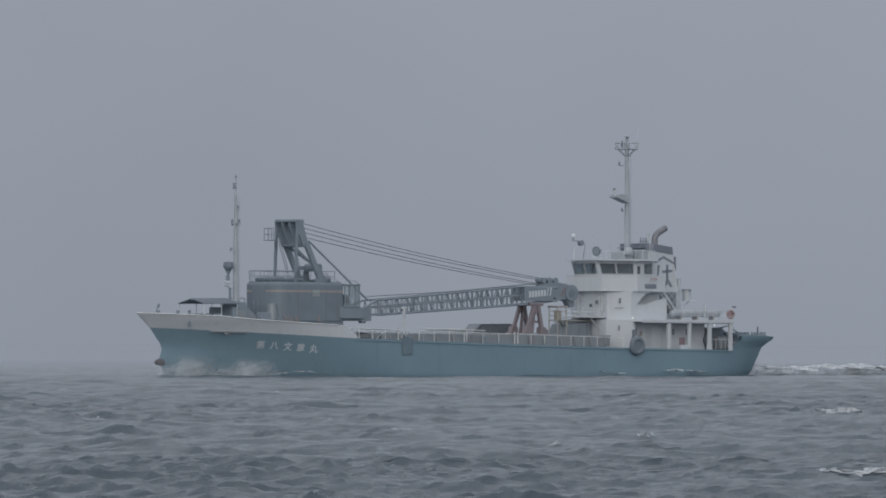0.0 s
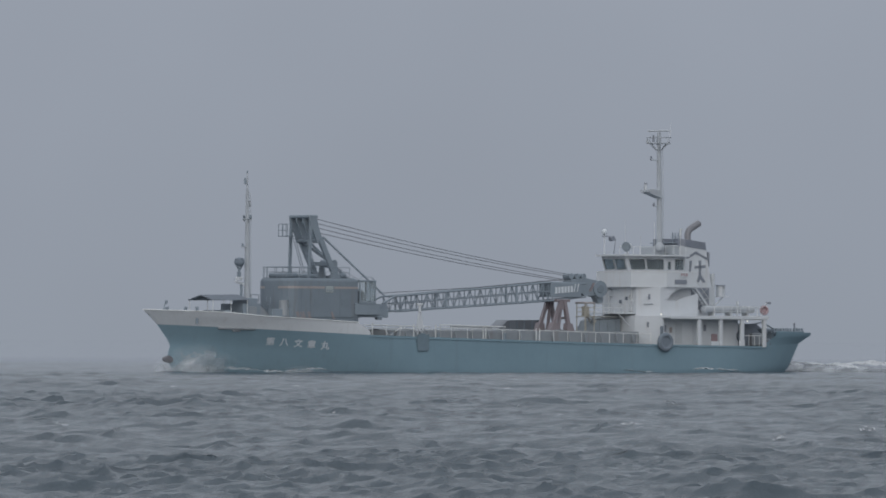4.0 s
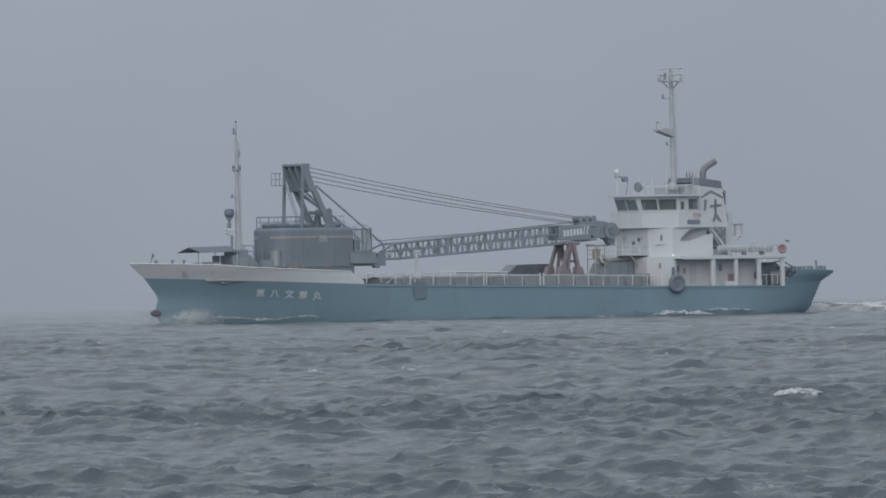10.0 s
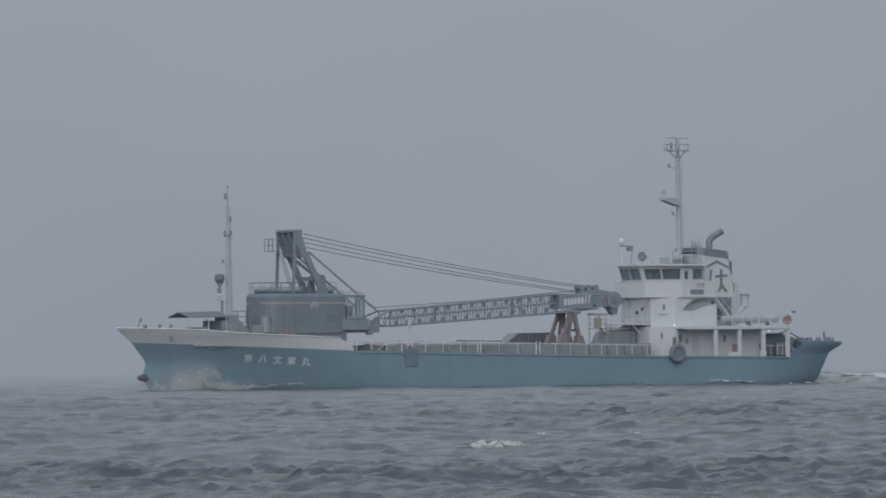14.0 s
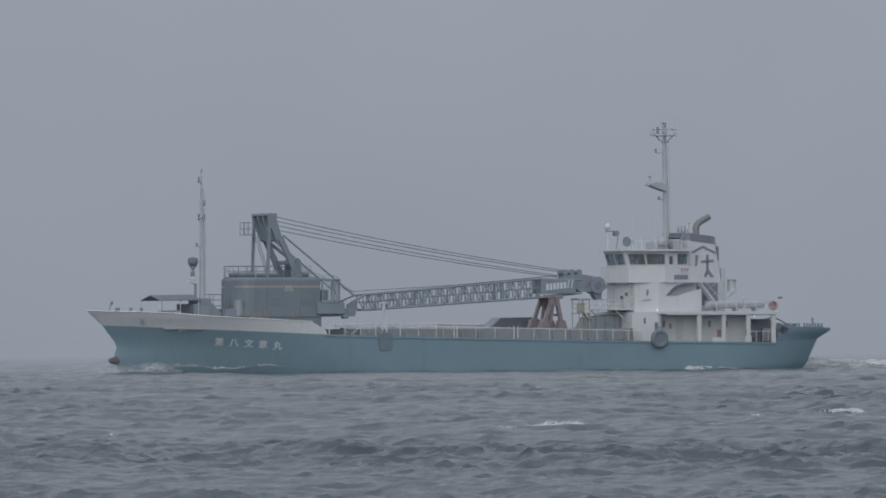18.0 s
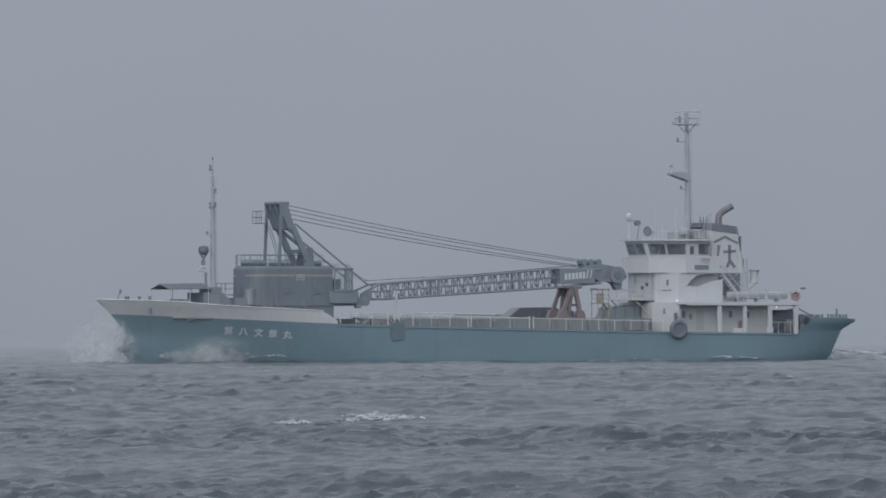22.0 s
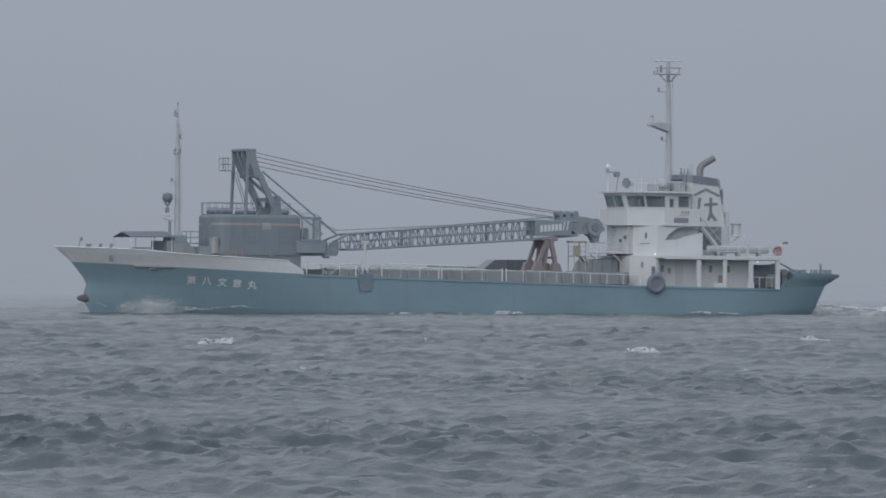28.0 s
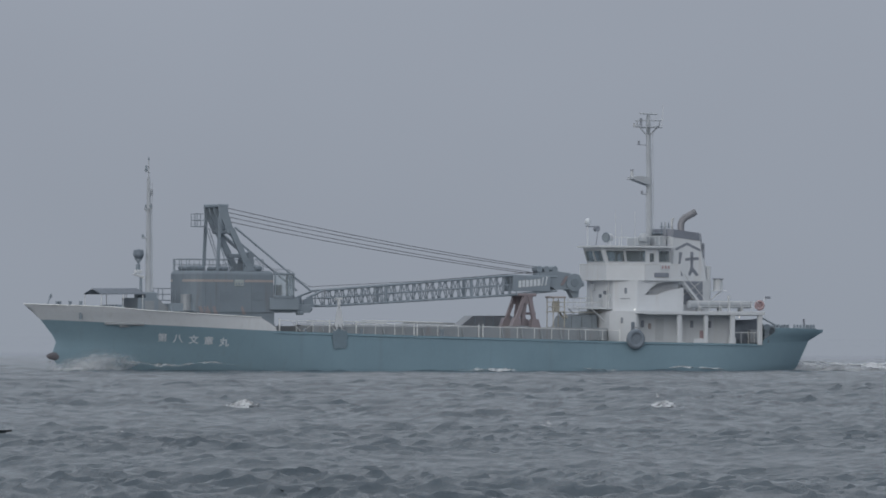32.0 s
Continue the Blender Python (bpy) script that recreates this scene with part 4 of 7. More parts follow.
for i, x in enumerate(np.linspace(9.5, -8, 12)):
    w = boom_half(x)
    for level in (boom_top, boom_low):
        part("cross_bar", tube(Shape(), (x, -w, level(x)), (x, w, level(x)), 0.038, seg=6), DARK, boom)
    x2 = x - 1.6
    part("top_diagonal", tube(Shape(), (x, -w, boom_top(x)), (x2, boom_half(x2), boom_top(x2)), 0.034, seg=6), DARK, boom)
for lead in (1, -1):
    part("boom_foot", prism(Shape(), [(12.2, lead * 1.3 - 0.1, 4.95), (12.2, lead * 1.3 - 0.1, 5.6), (11.3, lead * 1.15 - 0.1, 5.95), (11.1, lead * 1.15 - 0.1, 5.0)], (0, 0.2, 0)), DARK, boom)
part("boom_light", box(Shape(), 11.3, 11.9, 1.0, 1.4, 4.66, 5.02, 0.08), DARK, boom)
part("boom_light", box(Shape(), 12.6, 13.2, 1.9, 2.4, 4.3, 4.6, 0.08), DARK, boom)
for lead in (1, -1):
    sg = part("boom_sign", box(Shape(), -8.2, -11.9, lead * 0.80 - 0.04, lead * 0.80 + 0.04, 6.55, 7.85), DARK, boom, "dark maker's plate with white marks on the boom")
    for k, (w, hh, s) in enumerate(((0.34, 0.6, 0), (0.34, 0.6, 0), (0.34, 0.6, 0), (0.34, 0.6, 0), (0.34, 0.6, 0), (0.34, 0.6, 0), (0.16, 0.75, 0.15), (0.16, 0.75, 0.15))):
        x = -8.75 - 0.37 * k
        z = 6.86 + 0.03 * k
        mk = Shape()
        prism(mk, [(x, lead * 0.85, z), (x - w * 0.8, lead * 0.85, z + 0.02), (x - w * 0.8 - s, lead * 0.85, z + hh), (x - s, lead * 0.85, z + hh)], (0, 0.02 * lead, 0))
        part("white_mark", mk, LETTER, sg, "plain white bar")
hd = Shape()
prism(hd, [(-10.8, -0.55, 7.7), (-10.9, -0.55, 8.2), (-12.6, -0.55, 8.35), (-14.0, -0.55, 8.15), (-14.9, -0.55, 7.75), (-15.0, -0.55, 7.1), (-14.2, -0.55, 6.75), (-12.6, -0.55, 6.7)], (0, 1.1, 0))
head = part("boom_head", hd, DARK, boom, "dark boom head with sheaves")
part("sheave", tube(Shape(), (-14.35, -0.7, 7.35), (-14.35, 0.7, 7.35), 0.78, 0.78, 24), DARK, head)
part("sheave_cheek", tube(Shape(), (-14.35, 0.7, 7.35), (-14.35, 0.76, 7.35), 0.40, 0.36, 18), HOUSE, head)
part("cheek_stripe", prism(Shape(), [(-13.0, 0.56, 7.1), (-13.3, 0.56, 7.1), (-13.8, 0.56, 7.9), (-13.5, 0.56, 7.9)], (0, 0.04, 0)), RUST, head)
part("hook_block", prism(Shape(), [(-13.9, -0.35, 6.8), (-15.0, -0.35, 6.9), (-14.9, -0.35, 6.05), (-14.4, -0.35, 6.0)], (0, 0.7, 0)), DARK, head)
part("head_bracket", box(Shape(), -15.6, -14.9, -0.2, 0.2, 7.0, 7.4, 0.08), DARK, head)
for x in (-11.0, -11.7, -12.5):
    part("guide_sheave", tube(Shape(), (x, -0.5, 8.5), (x, 0.5, 8.5), 0.28, 0.28, 14), DARK, head)
# pendants and hoist ropes
for y, z0, z1 in ((0.9, 13.42, 8.66), (0.45, 13.10, 8.52), (0.0, 12.78, 8.16), (-0.45, 12.42, 8.04)):
    pts = []
    for i in range(15):
        q = i / 14
        pts.append((19.3 - 30.2 * q, y * (1 - 0.5 * q), z0 + (z1 - z0) * q - 0.55 * 4 * q * (1 - q) * 0.5))
    part("boom_rope", pipe(Shape(), pts, 0.03, 5), WIRE, ship, "steel wire rope from the A-frame to the boom head")
for y in (-0.4, 0.4):
    part("hoist_rope", pipe(Shape(), [(17.3, y, 9.4), (11.0, y, 6.75), (0, y, 7.35), (-11.5, y, 8.3)], 0.018, 5), WIRE, ship)
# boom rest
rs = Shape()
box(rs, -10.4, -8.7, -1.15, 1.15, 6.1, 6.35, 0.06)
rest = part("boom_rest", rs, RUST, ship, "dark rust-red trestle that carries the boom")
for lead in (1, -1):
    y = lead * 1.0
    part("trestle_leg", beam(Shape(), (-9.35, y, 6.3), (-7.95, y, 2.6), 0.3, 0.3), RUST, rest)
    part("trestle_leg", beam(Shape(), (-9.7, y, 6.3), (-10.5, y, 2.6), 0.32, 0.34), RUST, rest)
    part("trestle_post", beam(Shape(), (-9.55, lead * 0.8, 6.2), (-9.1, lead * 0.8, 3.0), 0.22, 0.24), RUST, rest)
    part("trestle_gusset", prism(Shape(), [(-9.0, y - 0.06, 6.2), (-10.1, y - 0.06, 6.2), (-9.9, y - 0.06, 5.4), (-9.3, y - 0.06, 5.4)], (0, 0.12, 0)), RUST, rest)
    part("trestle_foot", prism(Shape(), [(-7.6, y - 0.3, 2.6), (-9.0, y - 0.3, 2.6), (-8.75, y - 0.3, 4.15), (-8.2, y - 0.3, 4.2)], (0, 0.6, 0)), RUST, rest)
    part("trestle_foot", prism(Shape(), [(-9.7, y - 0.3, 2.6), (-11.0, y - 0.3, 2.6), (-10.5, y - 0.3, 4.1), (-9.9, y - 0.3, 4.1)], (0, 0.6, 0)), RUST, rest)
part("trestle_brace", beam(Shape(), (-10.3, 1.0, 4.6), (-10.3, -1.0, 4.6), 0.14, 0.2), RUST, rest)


# ---- bow fittings ----
aw = Shape()
for lead in (1, -1):
    prism(aw, [(31.3, 0, 6.36), (31.3, lead * 1.9, 5.92), (27.2, lead * 1.9, 5.95), (27.2, 0, 6.42)], (0, 0, 0.06))
awning = part("bow_awning", aw, CANVAS, ship, "dark canvas awning on thin poles over the windlass")
for x in (31.2, 29.2, 27.4):
    for y in (-1.8, 1.8):
        part("awning_pole", tube(Shape(), (x, y, 3.7), (x, y, 5.95), 0.035, seg=6), RAILW, awning)
part("ridge_pole", tube(Shape(), (31.3, 0, 6.34), (27.2, 0, 6.4), 0.04, seg=6), RAILW, awning)
wl = Shape()
box(wl, 28.7, 30.3, -1.6, 1.6, 3.7, 4.1)
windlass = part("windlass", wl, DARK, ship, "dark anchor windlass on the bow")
for y in (-1.5, -0.5, 0.5, 1.5):
    part("drum", tube(Shape(), (29.5, y - 0.3, 4.55), (29.5, y + 0.3, 4.55), 0.52, 0.52, 18), DARK, windlass)
part("gearbox", box(Shape(), 29.0, 30.0, -0.25, 0.25, 4.1, 5.0, 0.1), DARK, windlass)
dh = Shape()
plan(dh, [(25.9, -1.7), (27.8, -1.7), (27.8, 1.7), (25.9, 1.7)], 3.5, 5.65)
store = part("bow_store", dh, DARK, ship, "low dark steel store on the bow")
part("upper_box", box(Shape(), 25.8, 26.9, -1.2, 1.2, 5.6, 6.15, 0.05), DARK, store)
part("sloping_cover", prism(Shape(), [(25.9, -1.6, 3.5), (25.9, -1.6, 5.6), (24.7, -1.6, 4.6), (24.6, -1.6, 3.5)], (0, 3.2, 0)), COAMING, store)
part("store_door", box(Shape(), 26.3, 27.2, 1.7, 1.74, 3.7, 5.4), COAMING, store)
for x, y in ((33.9, 1.4), (33.9, -1.4), (33.3, 2.3), (33.3, -2.3)):
    b = part("bitt", tube(Shape(), (x, y, 3.8), (x, y, 5.25), 0.13, 0.13, 10), DARK, ship)
    part("bitt_cap", tube(Shape(), (x, y, 5.22), (x, y, 5.32), 0.18, 0.16, 10), DARK, b)
part("jack_staff", pipe(Shape(), [(35.6, 0.2, 4.4), (35.2, 0.2, 5.9)], 0.05, 6), DARK, ship, "short leaning staff at the stem")
part("staff_head", ball(Shape(), (35.15, 0.2, 5.75), 0.12, 0.1, 0.2, 8, 6), DARK, ship)

fm = Shape()
tube(fm, (26.1, 0, 3.6), (26.12, 0, 11.0), 0.29, 0.22, 14)
tube(fm, (26.12, 0, 11.0), (26.14, 0, 15.9), 0.22, 0.13, 14)
tube(fm, (26.14, 0, 15.9), (26.15, 0, 17.5), 0.07, 0.045, 8)
fmast = part("foremast", fm, MASTPAINT, ship, "slim white foremast with signal lamps")
part("cross_arm", box(Shape(), 26.0, 26.3, -0.55, 0.55, 13.22, 13.32), MASTPAINT, fmast)
for y in (-0.5, 0.5):
    part("mast_lamp", tube(Shape(), (26.15, y, 13.32), (26.15, y, 13.62), 0.12, 0.10, 10), DARK, fmast)
    part("arm_bracket", box(Shape(), 26.05, 26.25, y - 0.05, y + 0.05, 13.05, 13.22), MASTPAINT, fmast)
part("lamp_bracket", box(Shape(), 26.2, 26.75, -0.12, 0.12, 10.72, 10.8), MASTPAINT, fmast)
part("mast_lamp", tube(Shape(), (26.65, 0, 10.8), (26.65, 0, 11.05), 0.12, 0.1, 10), DARK, fmast)
part("mast_lamp", tube(Shape(), (26.38, 0, 16.45), (26.38, 0, 16.95), 0.13, 0.08, 10), DARK, fmast)
part("lamp_bracket", box(Shape(), 26.1, 26.45, -0.1, 0.1, 16.38, 16.45), MASTPAINT, fmast)
part("mast_horn", box(Shape(), 25.75, 25.95, -0.06, 0.06, 14.4, 14.9), MASTPAINT, fmast)
part("top_lamp", ball(Shape(), (26.15, 0, 17.5), 0.08, 0.08, 0.15, 8, 6), DARK, fmast)
fl_ = part("mast_ladder", tube(Shape(), (25.75, 0.15, 4.0), (25.9, 0.15, 15.6), 0.022, seg=5), MASTPAINT, fmast)
for k in range(30):
    part("rung", tube(Shape(), (25.76 + 0.005 * k, -0.15, 4.4 + 0.37 * k), (25.76 + 0.005 * k, 0.15, 4.4 + 0.37 * k), 0.018, seg=5), MASTPAINT, fl_)

sl = Shape()
tube(sl, (26.85, 0.1, 6.1), (26.85, 0.1, 7.4), 0.13, 0.11, 10)
lightpost = part("bow_light_post", sl, DARK, ship, "dark post that carries a large round lamp")
part("post_arm", prism(Shape(), [(27.6, 0.0, 7.62), (27.5, 0.0, 7.75), (26.6, 0.0, 7.5), (26.6, 0.0, 7.3)], (0, 0.25, 0)), WHITE, lightpost)
part("lamp_foot", box(Shape(), 26.85, 27.4, -0.1, 0.35, 7.75, 8.05, 0.05), WHITE, lightpost)
part("lamp_stem", box(Shape(), 26.95, 27.3, 0.0, 0.25, 8.05, 8.55, 0.05), DARK, lightpost)
part("lamp_fork", prism(Shape(), [(27.1, 0.1, 8.5), (27.5, 0.1, 9.1), (27.4, 0.1, 9.25), (27.1, 0.1, 8.8), (26.8, 0.1, 9.25), (26.7, 0.1, 9.1)], (0, 0.1, 0)), DARK, lightpost)
lh = Shape()
ball(lh, (27.1, 0.15, 9.38), 0.47, 0.47, 0.42, 16, 10)
tube(lh, (27.1, 0.15, 9.4), (27.1, 0.15, 9.72), 0.47, 0.40, 16)
part("lamp_head", lh, RUBBER, lightpost, "black round lamp head")

# ---- superstructure ----
lower = Shape()
OUT1 = [(-16.6, -3.0), (-16.6, 3.0), (-18.0, 5.24), (-18.35, 5.24), (-18.35, 4.3), (-28.2, 4.3), (-28.2, -4.3), (-18.35, -4.3), (-18.35, -5.24), (-18.0, -5.24)]
plan(lower, OUT1[::-1], 2.0, 4.66)
low_house = part("deckhouse", lower, WHITE, ship, "white two-storey deckhouse with rust stains")
mid_s = Shape()
OUT2 = [(-17.2, -2.5), (-17.2, 2.5), (-18.7, 4.25), (-19.5, 4.25), (-19.5, 3.2), (-23.3, 3.2), (-23.3, -3.2), (-19.5, -3.2), (-19.5, -4.25), (-18.7, -4.25)]
plan(mid_s, OUT2[::-1], 4.86, 7.55)
part("upper_storey", mid_s, WHITE, low_house)
# arched screens at the sides of the upper storey
for lead in (1, -1):
    ar = Shape()
    y0, y1 = lead * 4.13, lead * 4.25
    n = 10
    lowline = [(-19.5 - 3.8 * i / n, 6.3 + 0.9 * max(0, (i / n - 0.35)) ** 0.7 if i else 6.3) for i in range(n + 1)]
    prism(ar, [(x, y0, 4.86) for x, z in [lowline[0]]] + [(x, y0, z) for x, z in lowline] + [(-23.3, y0, 4.86)], (0, y1 - y0, 0))
    prism(ar, [(-19.5, y0, 6.3), (-19.5, y0, 7.55), (-23.3, y0, 7.55), (-23.3, y0, 7.47), (-21.4, y0, 7.44), (-20.6, y0, 7.28), (-19.95, y0, 6.85)], (0, y1 - y0, 0))
    part("arched_screen", ar, WHITE, low_house, "white side screen with an arched opening")
# bridge deck and wheelhouse
bd = Shape()
plan(bd, [(-16.5, 2.5), (-19.3, 4.5), (-23.4, 4.5), (-23.4, -4.5), (-19.3, -4.5), (-16.5, -2.5)], 7.55, 7.68)
part("bridge_deck", bd, WHITE, ship, "white bridge deck")
RIM = [(-16.9, -1.75), (-16.9, 1.75), (-20.3, 3.0), (-22.7, 3.0), (-22.7, -3.0), (-20.3, -3.0)]
wh = Shape()
sill, lintel, wtop = 9.2, 10.2, 10.45
openings = {
    0: [(0.12, 1.68, sill, lintel), (1.8, 3.36, sill, lintel)],
    1: [(0.3, 1.75, sill, lintel), (1.87, 3.5, sill, lintel)],
    2: [(0.25, 0.7, 9.2, 9.98), (1.15, 2.25, sill, lintel)],
    3: [(0.8, 2.4, sill, lintel), (3.6, 5.2, sill, lintel)],
    4: [(0.15, 1.25, sill, lintel), (1.7, 2.15, 9.2, 9.98)],
    5: [(0.12, 1.75, sill, lintel), (1.87, 3.3, sill, lintel)]}


def rake(shape):
    """The window band leans outward towards its top."""
    shape.v = [(x + 0.32 * max(0.0, z - 8.9) * min(1.0, max(0.0, (x + 20.3) / 3.0)), y, z) for x, y, z in shape.v]
    return shape


plan(wh, [(x * 0.999, y * 0.97) for x, y in RIM][::-1], 7.68, 7.8)
wheelhouse = part("wheelhouse", wh, WHITE, ship, "white wheelhouse with dark slanting bridge windows")
for i in range(6):
    a, b = Vector((*RIM[i], 0)), Vector((*RIM[(i + 1) % 6], 0))
    d = (b - a).normalized()
    nrm = Vector((-d.y, d.x, 0))
    part("wall_panel", rake(weld(wall(Shape(), RIM[i], RIM[(i + 1) % 6], 7.68, wtop, 0.10, openings[i]))), WHITE, wheelhouse)
    for s0, s1, z0, z1 in openings[i]:
        p, q = a + d * s0 + nrm * 0.04, a + d * s1 + nrm * 0.04
        win = part("bridge_window", rake(prism(Shape(), [(p.x, p.y, z0), (q.x, q.y, z0), (q.x + nrm.x * 0.02, q.y + nrm.y * 0.02, z0), (p.x + nrm.x * 0.02, p.y + nrm.y * 0.02, z0)], (0, 0, z1 - z0))), GLASS, wheelhouse, "dark bridge window")
        win.visible_shadow = False
        fr2 = Shape()
        p2, q2 = a + d * s0 - nrm * 0.012, a + d * s1 - nrm * 0.012
        for e, f2, za, zb in ((p2, q2, z0, z0), (p2, q2, z1, z1), (p2, p2, z0, z1), (q2, q2, z0, z1)):
            beam(fr2, (e.x, e.y, za), (f2.x, f2.y, zb), 0.06, 0.06)
        part("window_frame", rake(fr2), BULWARK, win)
wf = Shape()
plan(wf, [(x * 0.999, y * 0.97) for x, y in RIM][::-1], 8.0, 8.05)
part("wheelhouse_floor", wf, DECK, wheelhouse)
part("console", box(Shape(), -18.4, -17.6, -1.8, 1.8, 8.05, 9.25, 0.1), RUBBER, wheelhouse)
part("chart_table", box(Shape(), -21.8, -20.8, -1.5, 2.2, 8.05, 9.2, 0.05), RUBBER, wheelhouse)
# invented dark sheets behind and above the glass make the windows look shaded
part("rear_dark_sheet", box(Shape(), -20.9, -20.8, -2.8, -0.4, 8.05, 10.36), LINING, wheelhouse)
part("curtain", box(Shape(), -20.0, -19.9, 0.9, 2.6, 8.05, 10.36), LINING, wheelhouse)
hl = Shape()
plan(hl, [(x * 0.995 - 0.05, y * 0.93) for x, y in RIM][::-1], 10.36, 10.42)
part("ceiling_dark_sheet", hl, LINING, wheelhouse)
rf = Shape()
plan(rf, [(-16.0, 2.1), (-20.1, 3.6), (-22.8, 3.6), (-22.8, -3.6), (-20.1, -3.6), (-16.0, -2.1)], 10.45, 10.62)
part("wheelhouse_roof", rf, WHITE, ship, "white overhanging wheelhouse roof")
for lead in (1, -1):
    part("name_board", box(Shape(), -20.24, -21.69, lead * 4.5 - 0.04, lead * 4.5 + 0.04, 7.85, 8.26), MARK, ship, "dark board on the bridge side")
    fg = part("red_white_board", box(Shape(), -20.85, -21.8, lead * 4.5 - 0.03, lead * 4.5 + 0.03, 8.52, 8.96), LETTER, ship, "small red and white painted board")
    for k in range(3):
        part("red_mark", box(Shape(), -20.95 - 0.3 * k, -21.15 - 0.3 * k, lead * 4.535 - 0.005, lead * 4.535 + 0.005, 8.6, 8.88, 0.002), RED, fg)
for p, q in (((-16.55, -2.5), (-16.55, 2.5)), ((-16.55, 2.5), (-19.3, 4.45)), ((-19.3, 4.45), (-22.9, 4.45)), ((-16.55, -2.5), (-19.3, -4.45)), ((-19.3, -4.45), (-22.9, -4.45))):
    part("bridge_screen", wall(Shape(), p, q, 7.66, 8.98, 0.06), WHITE, ship, "white steel screen round the bridge deck")
    part("screen_cap", pipe(Shape(), [(*p, 9.0), (*q, 9.0)], 0.04, 6), RAILW, ship)
for x, y, z in ((-17.19, 1.6, 6.6), (-16.59, 0.6, 3.9), (-16.94, -0.6, 8.35)):
    part("porthole", ring(Shape(), (x, y, z), (1, 0, 0), 0.15, 0.05, 16, 6), STEEL, low_house)
for lead in (1, -1):
    for (x, y, z) in ((-18.0, 3.45, 6.65), (-20.2, 3.22, 6.75), (-17.3, 4.12, 4.05)):
        pr = Shape()
        box(pr, x - 0.14, x + 0.14, lead * y - 0.06, lead * y + 0.06, z - 0.26, z + 0.26, 0.05)
        part("porthole", pr, MARK, low_house, "dark oblong porthole")
for x, z, y in ((-18.3, 6.95, -1.2), (-18.3, 6.0, 1.9), (-17.2, 5.6, 0.3)):
    part("wall_box", box(Shape(), -17.25, -17.05, y - 0.25, y + 0.25, z - 0.3, z + 0.3, 0.03), BULWARK, low_house)
# pipes, small gear and boxes added for dark marks on the house front
for y, z0, z1, r in ((1.9, 4.9, 7.5, 0.06), (1.55, 4.9, 7.0, 0.04), (-1.4, 4.9, 7.5, 0.05)):
    part("front_pipe", tube(Shape(), (-17.08, y, z0), (-17.08, y, z1), r, seg=6), RAILW, low_house)
for y, z in ((1.15, 6.5), (0.3, 6.2)):
    part("wall_mark_box", box(Shape(), -17.2, -16.98, y - 0.12, y + 0.12, z - 0.16, z + 0.16, 0.04), CANVAS, low_house, "small dark box for a dark mark on the house front")
part("hand_rail", pipe(Shape(), [(-17.6, 3.1, 5.95), (-18.2, 3.75, 5.97)], 0.03, 6), CANVAS, low_house)
part("front_walkway", box(Shape(), -15.2, -17.2, -2.4, 2.4, 5.02, 5.08), WHITE, low_house, "narrow walkway before the house front")
wr = part("walkway_rail", pipe(Shape(), [(-17.1, -2.35, 6.0), (-15.25, -2.35, 6.0), (-15.25, 2.35, 6.0)], 0.028, 6), RAILW, low_house)
for y in (-2.35, -1.2, 0.0, 1.2, 2.35):
    part("post", tube(Shape(), (-15.25, y, 5.05), (-15.25, y, 6.0), 0.025, seg=6), RAILW, wr)
for y in (-2.2, 2.2):
    part("walkway_strut", tube(Shape(), (-15.3, y, 5.02), (-16.6, y, 3.9), 0.05, seg=6), WHITE, wr)
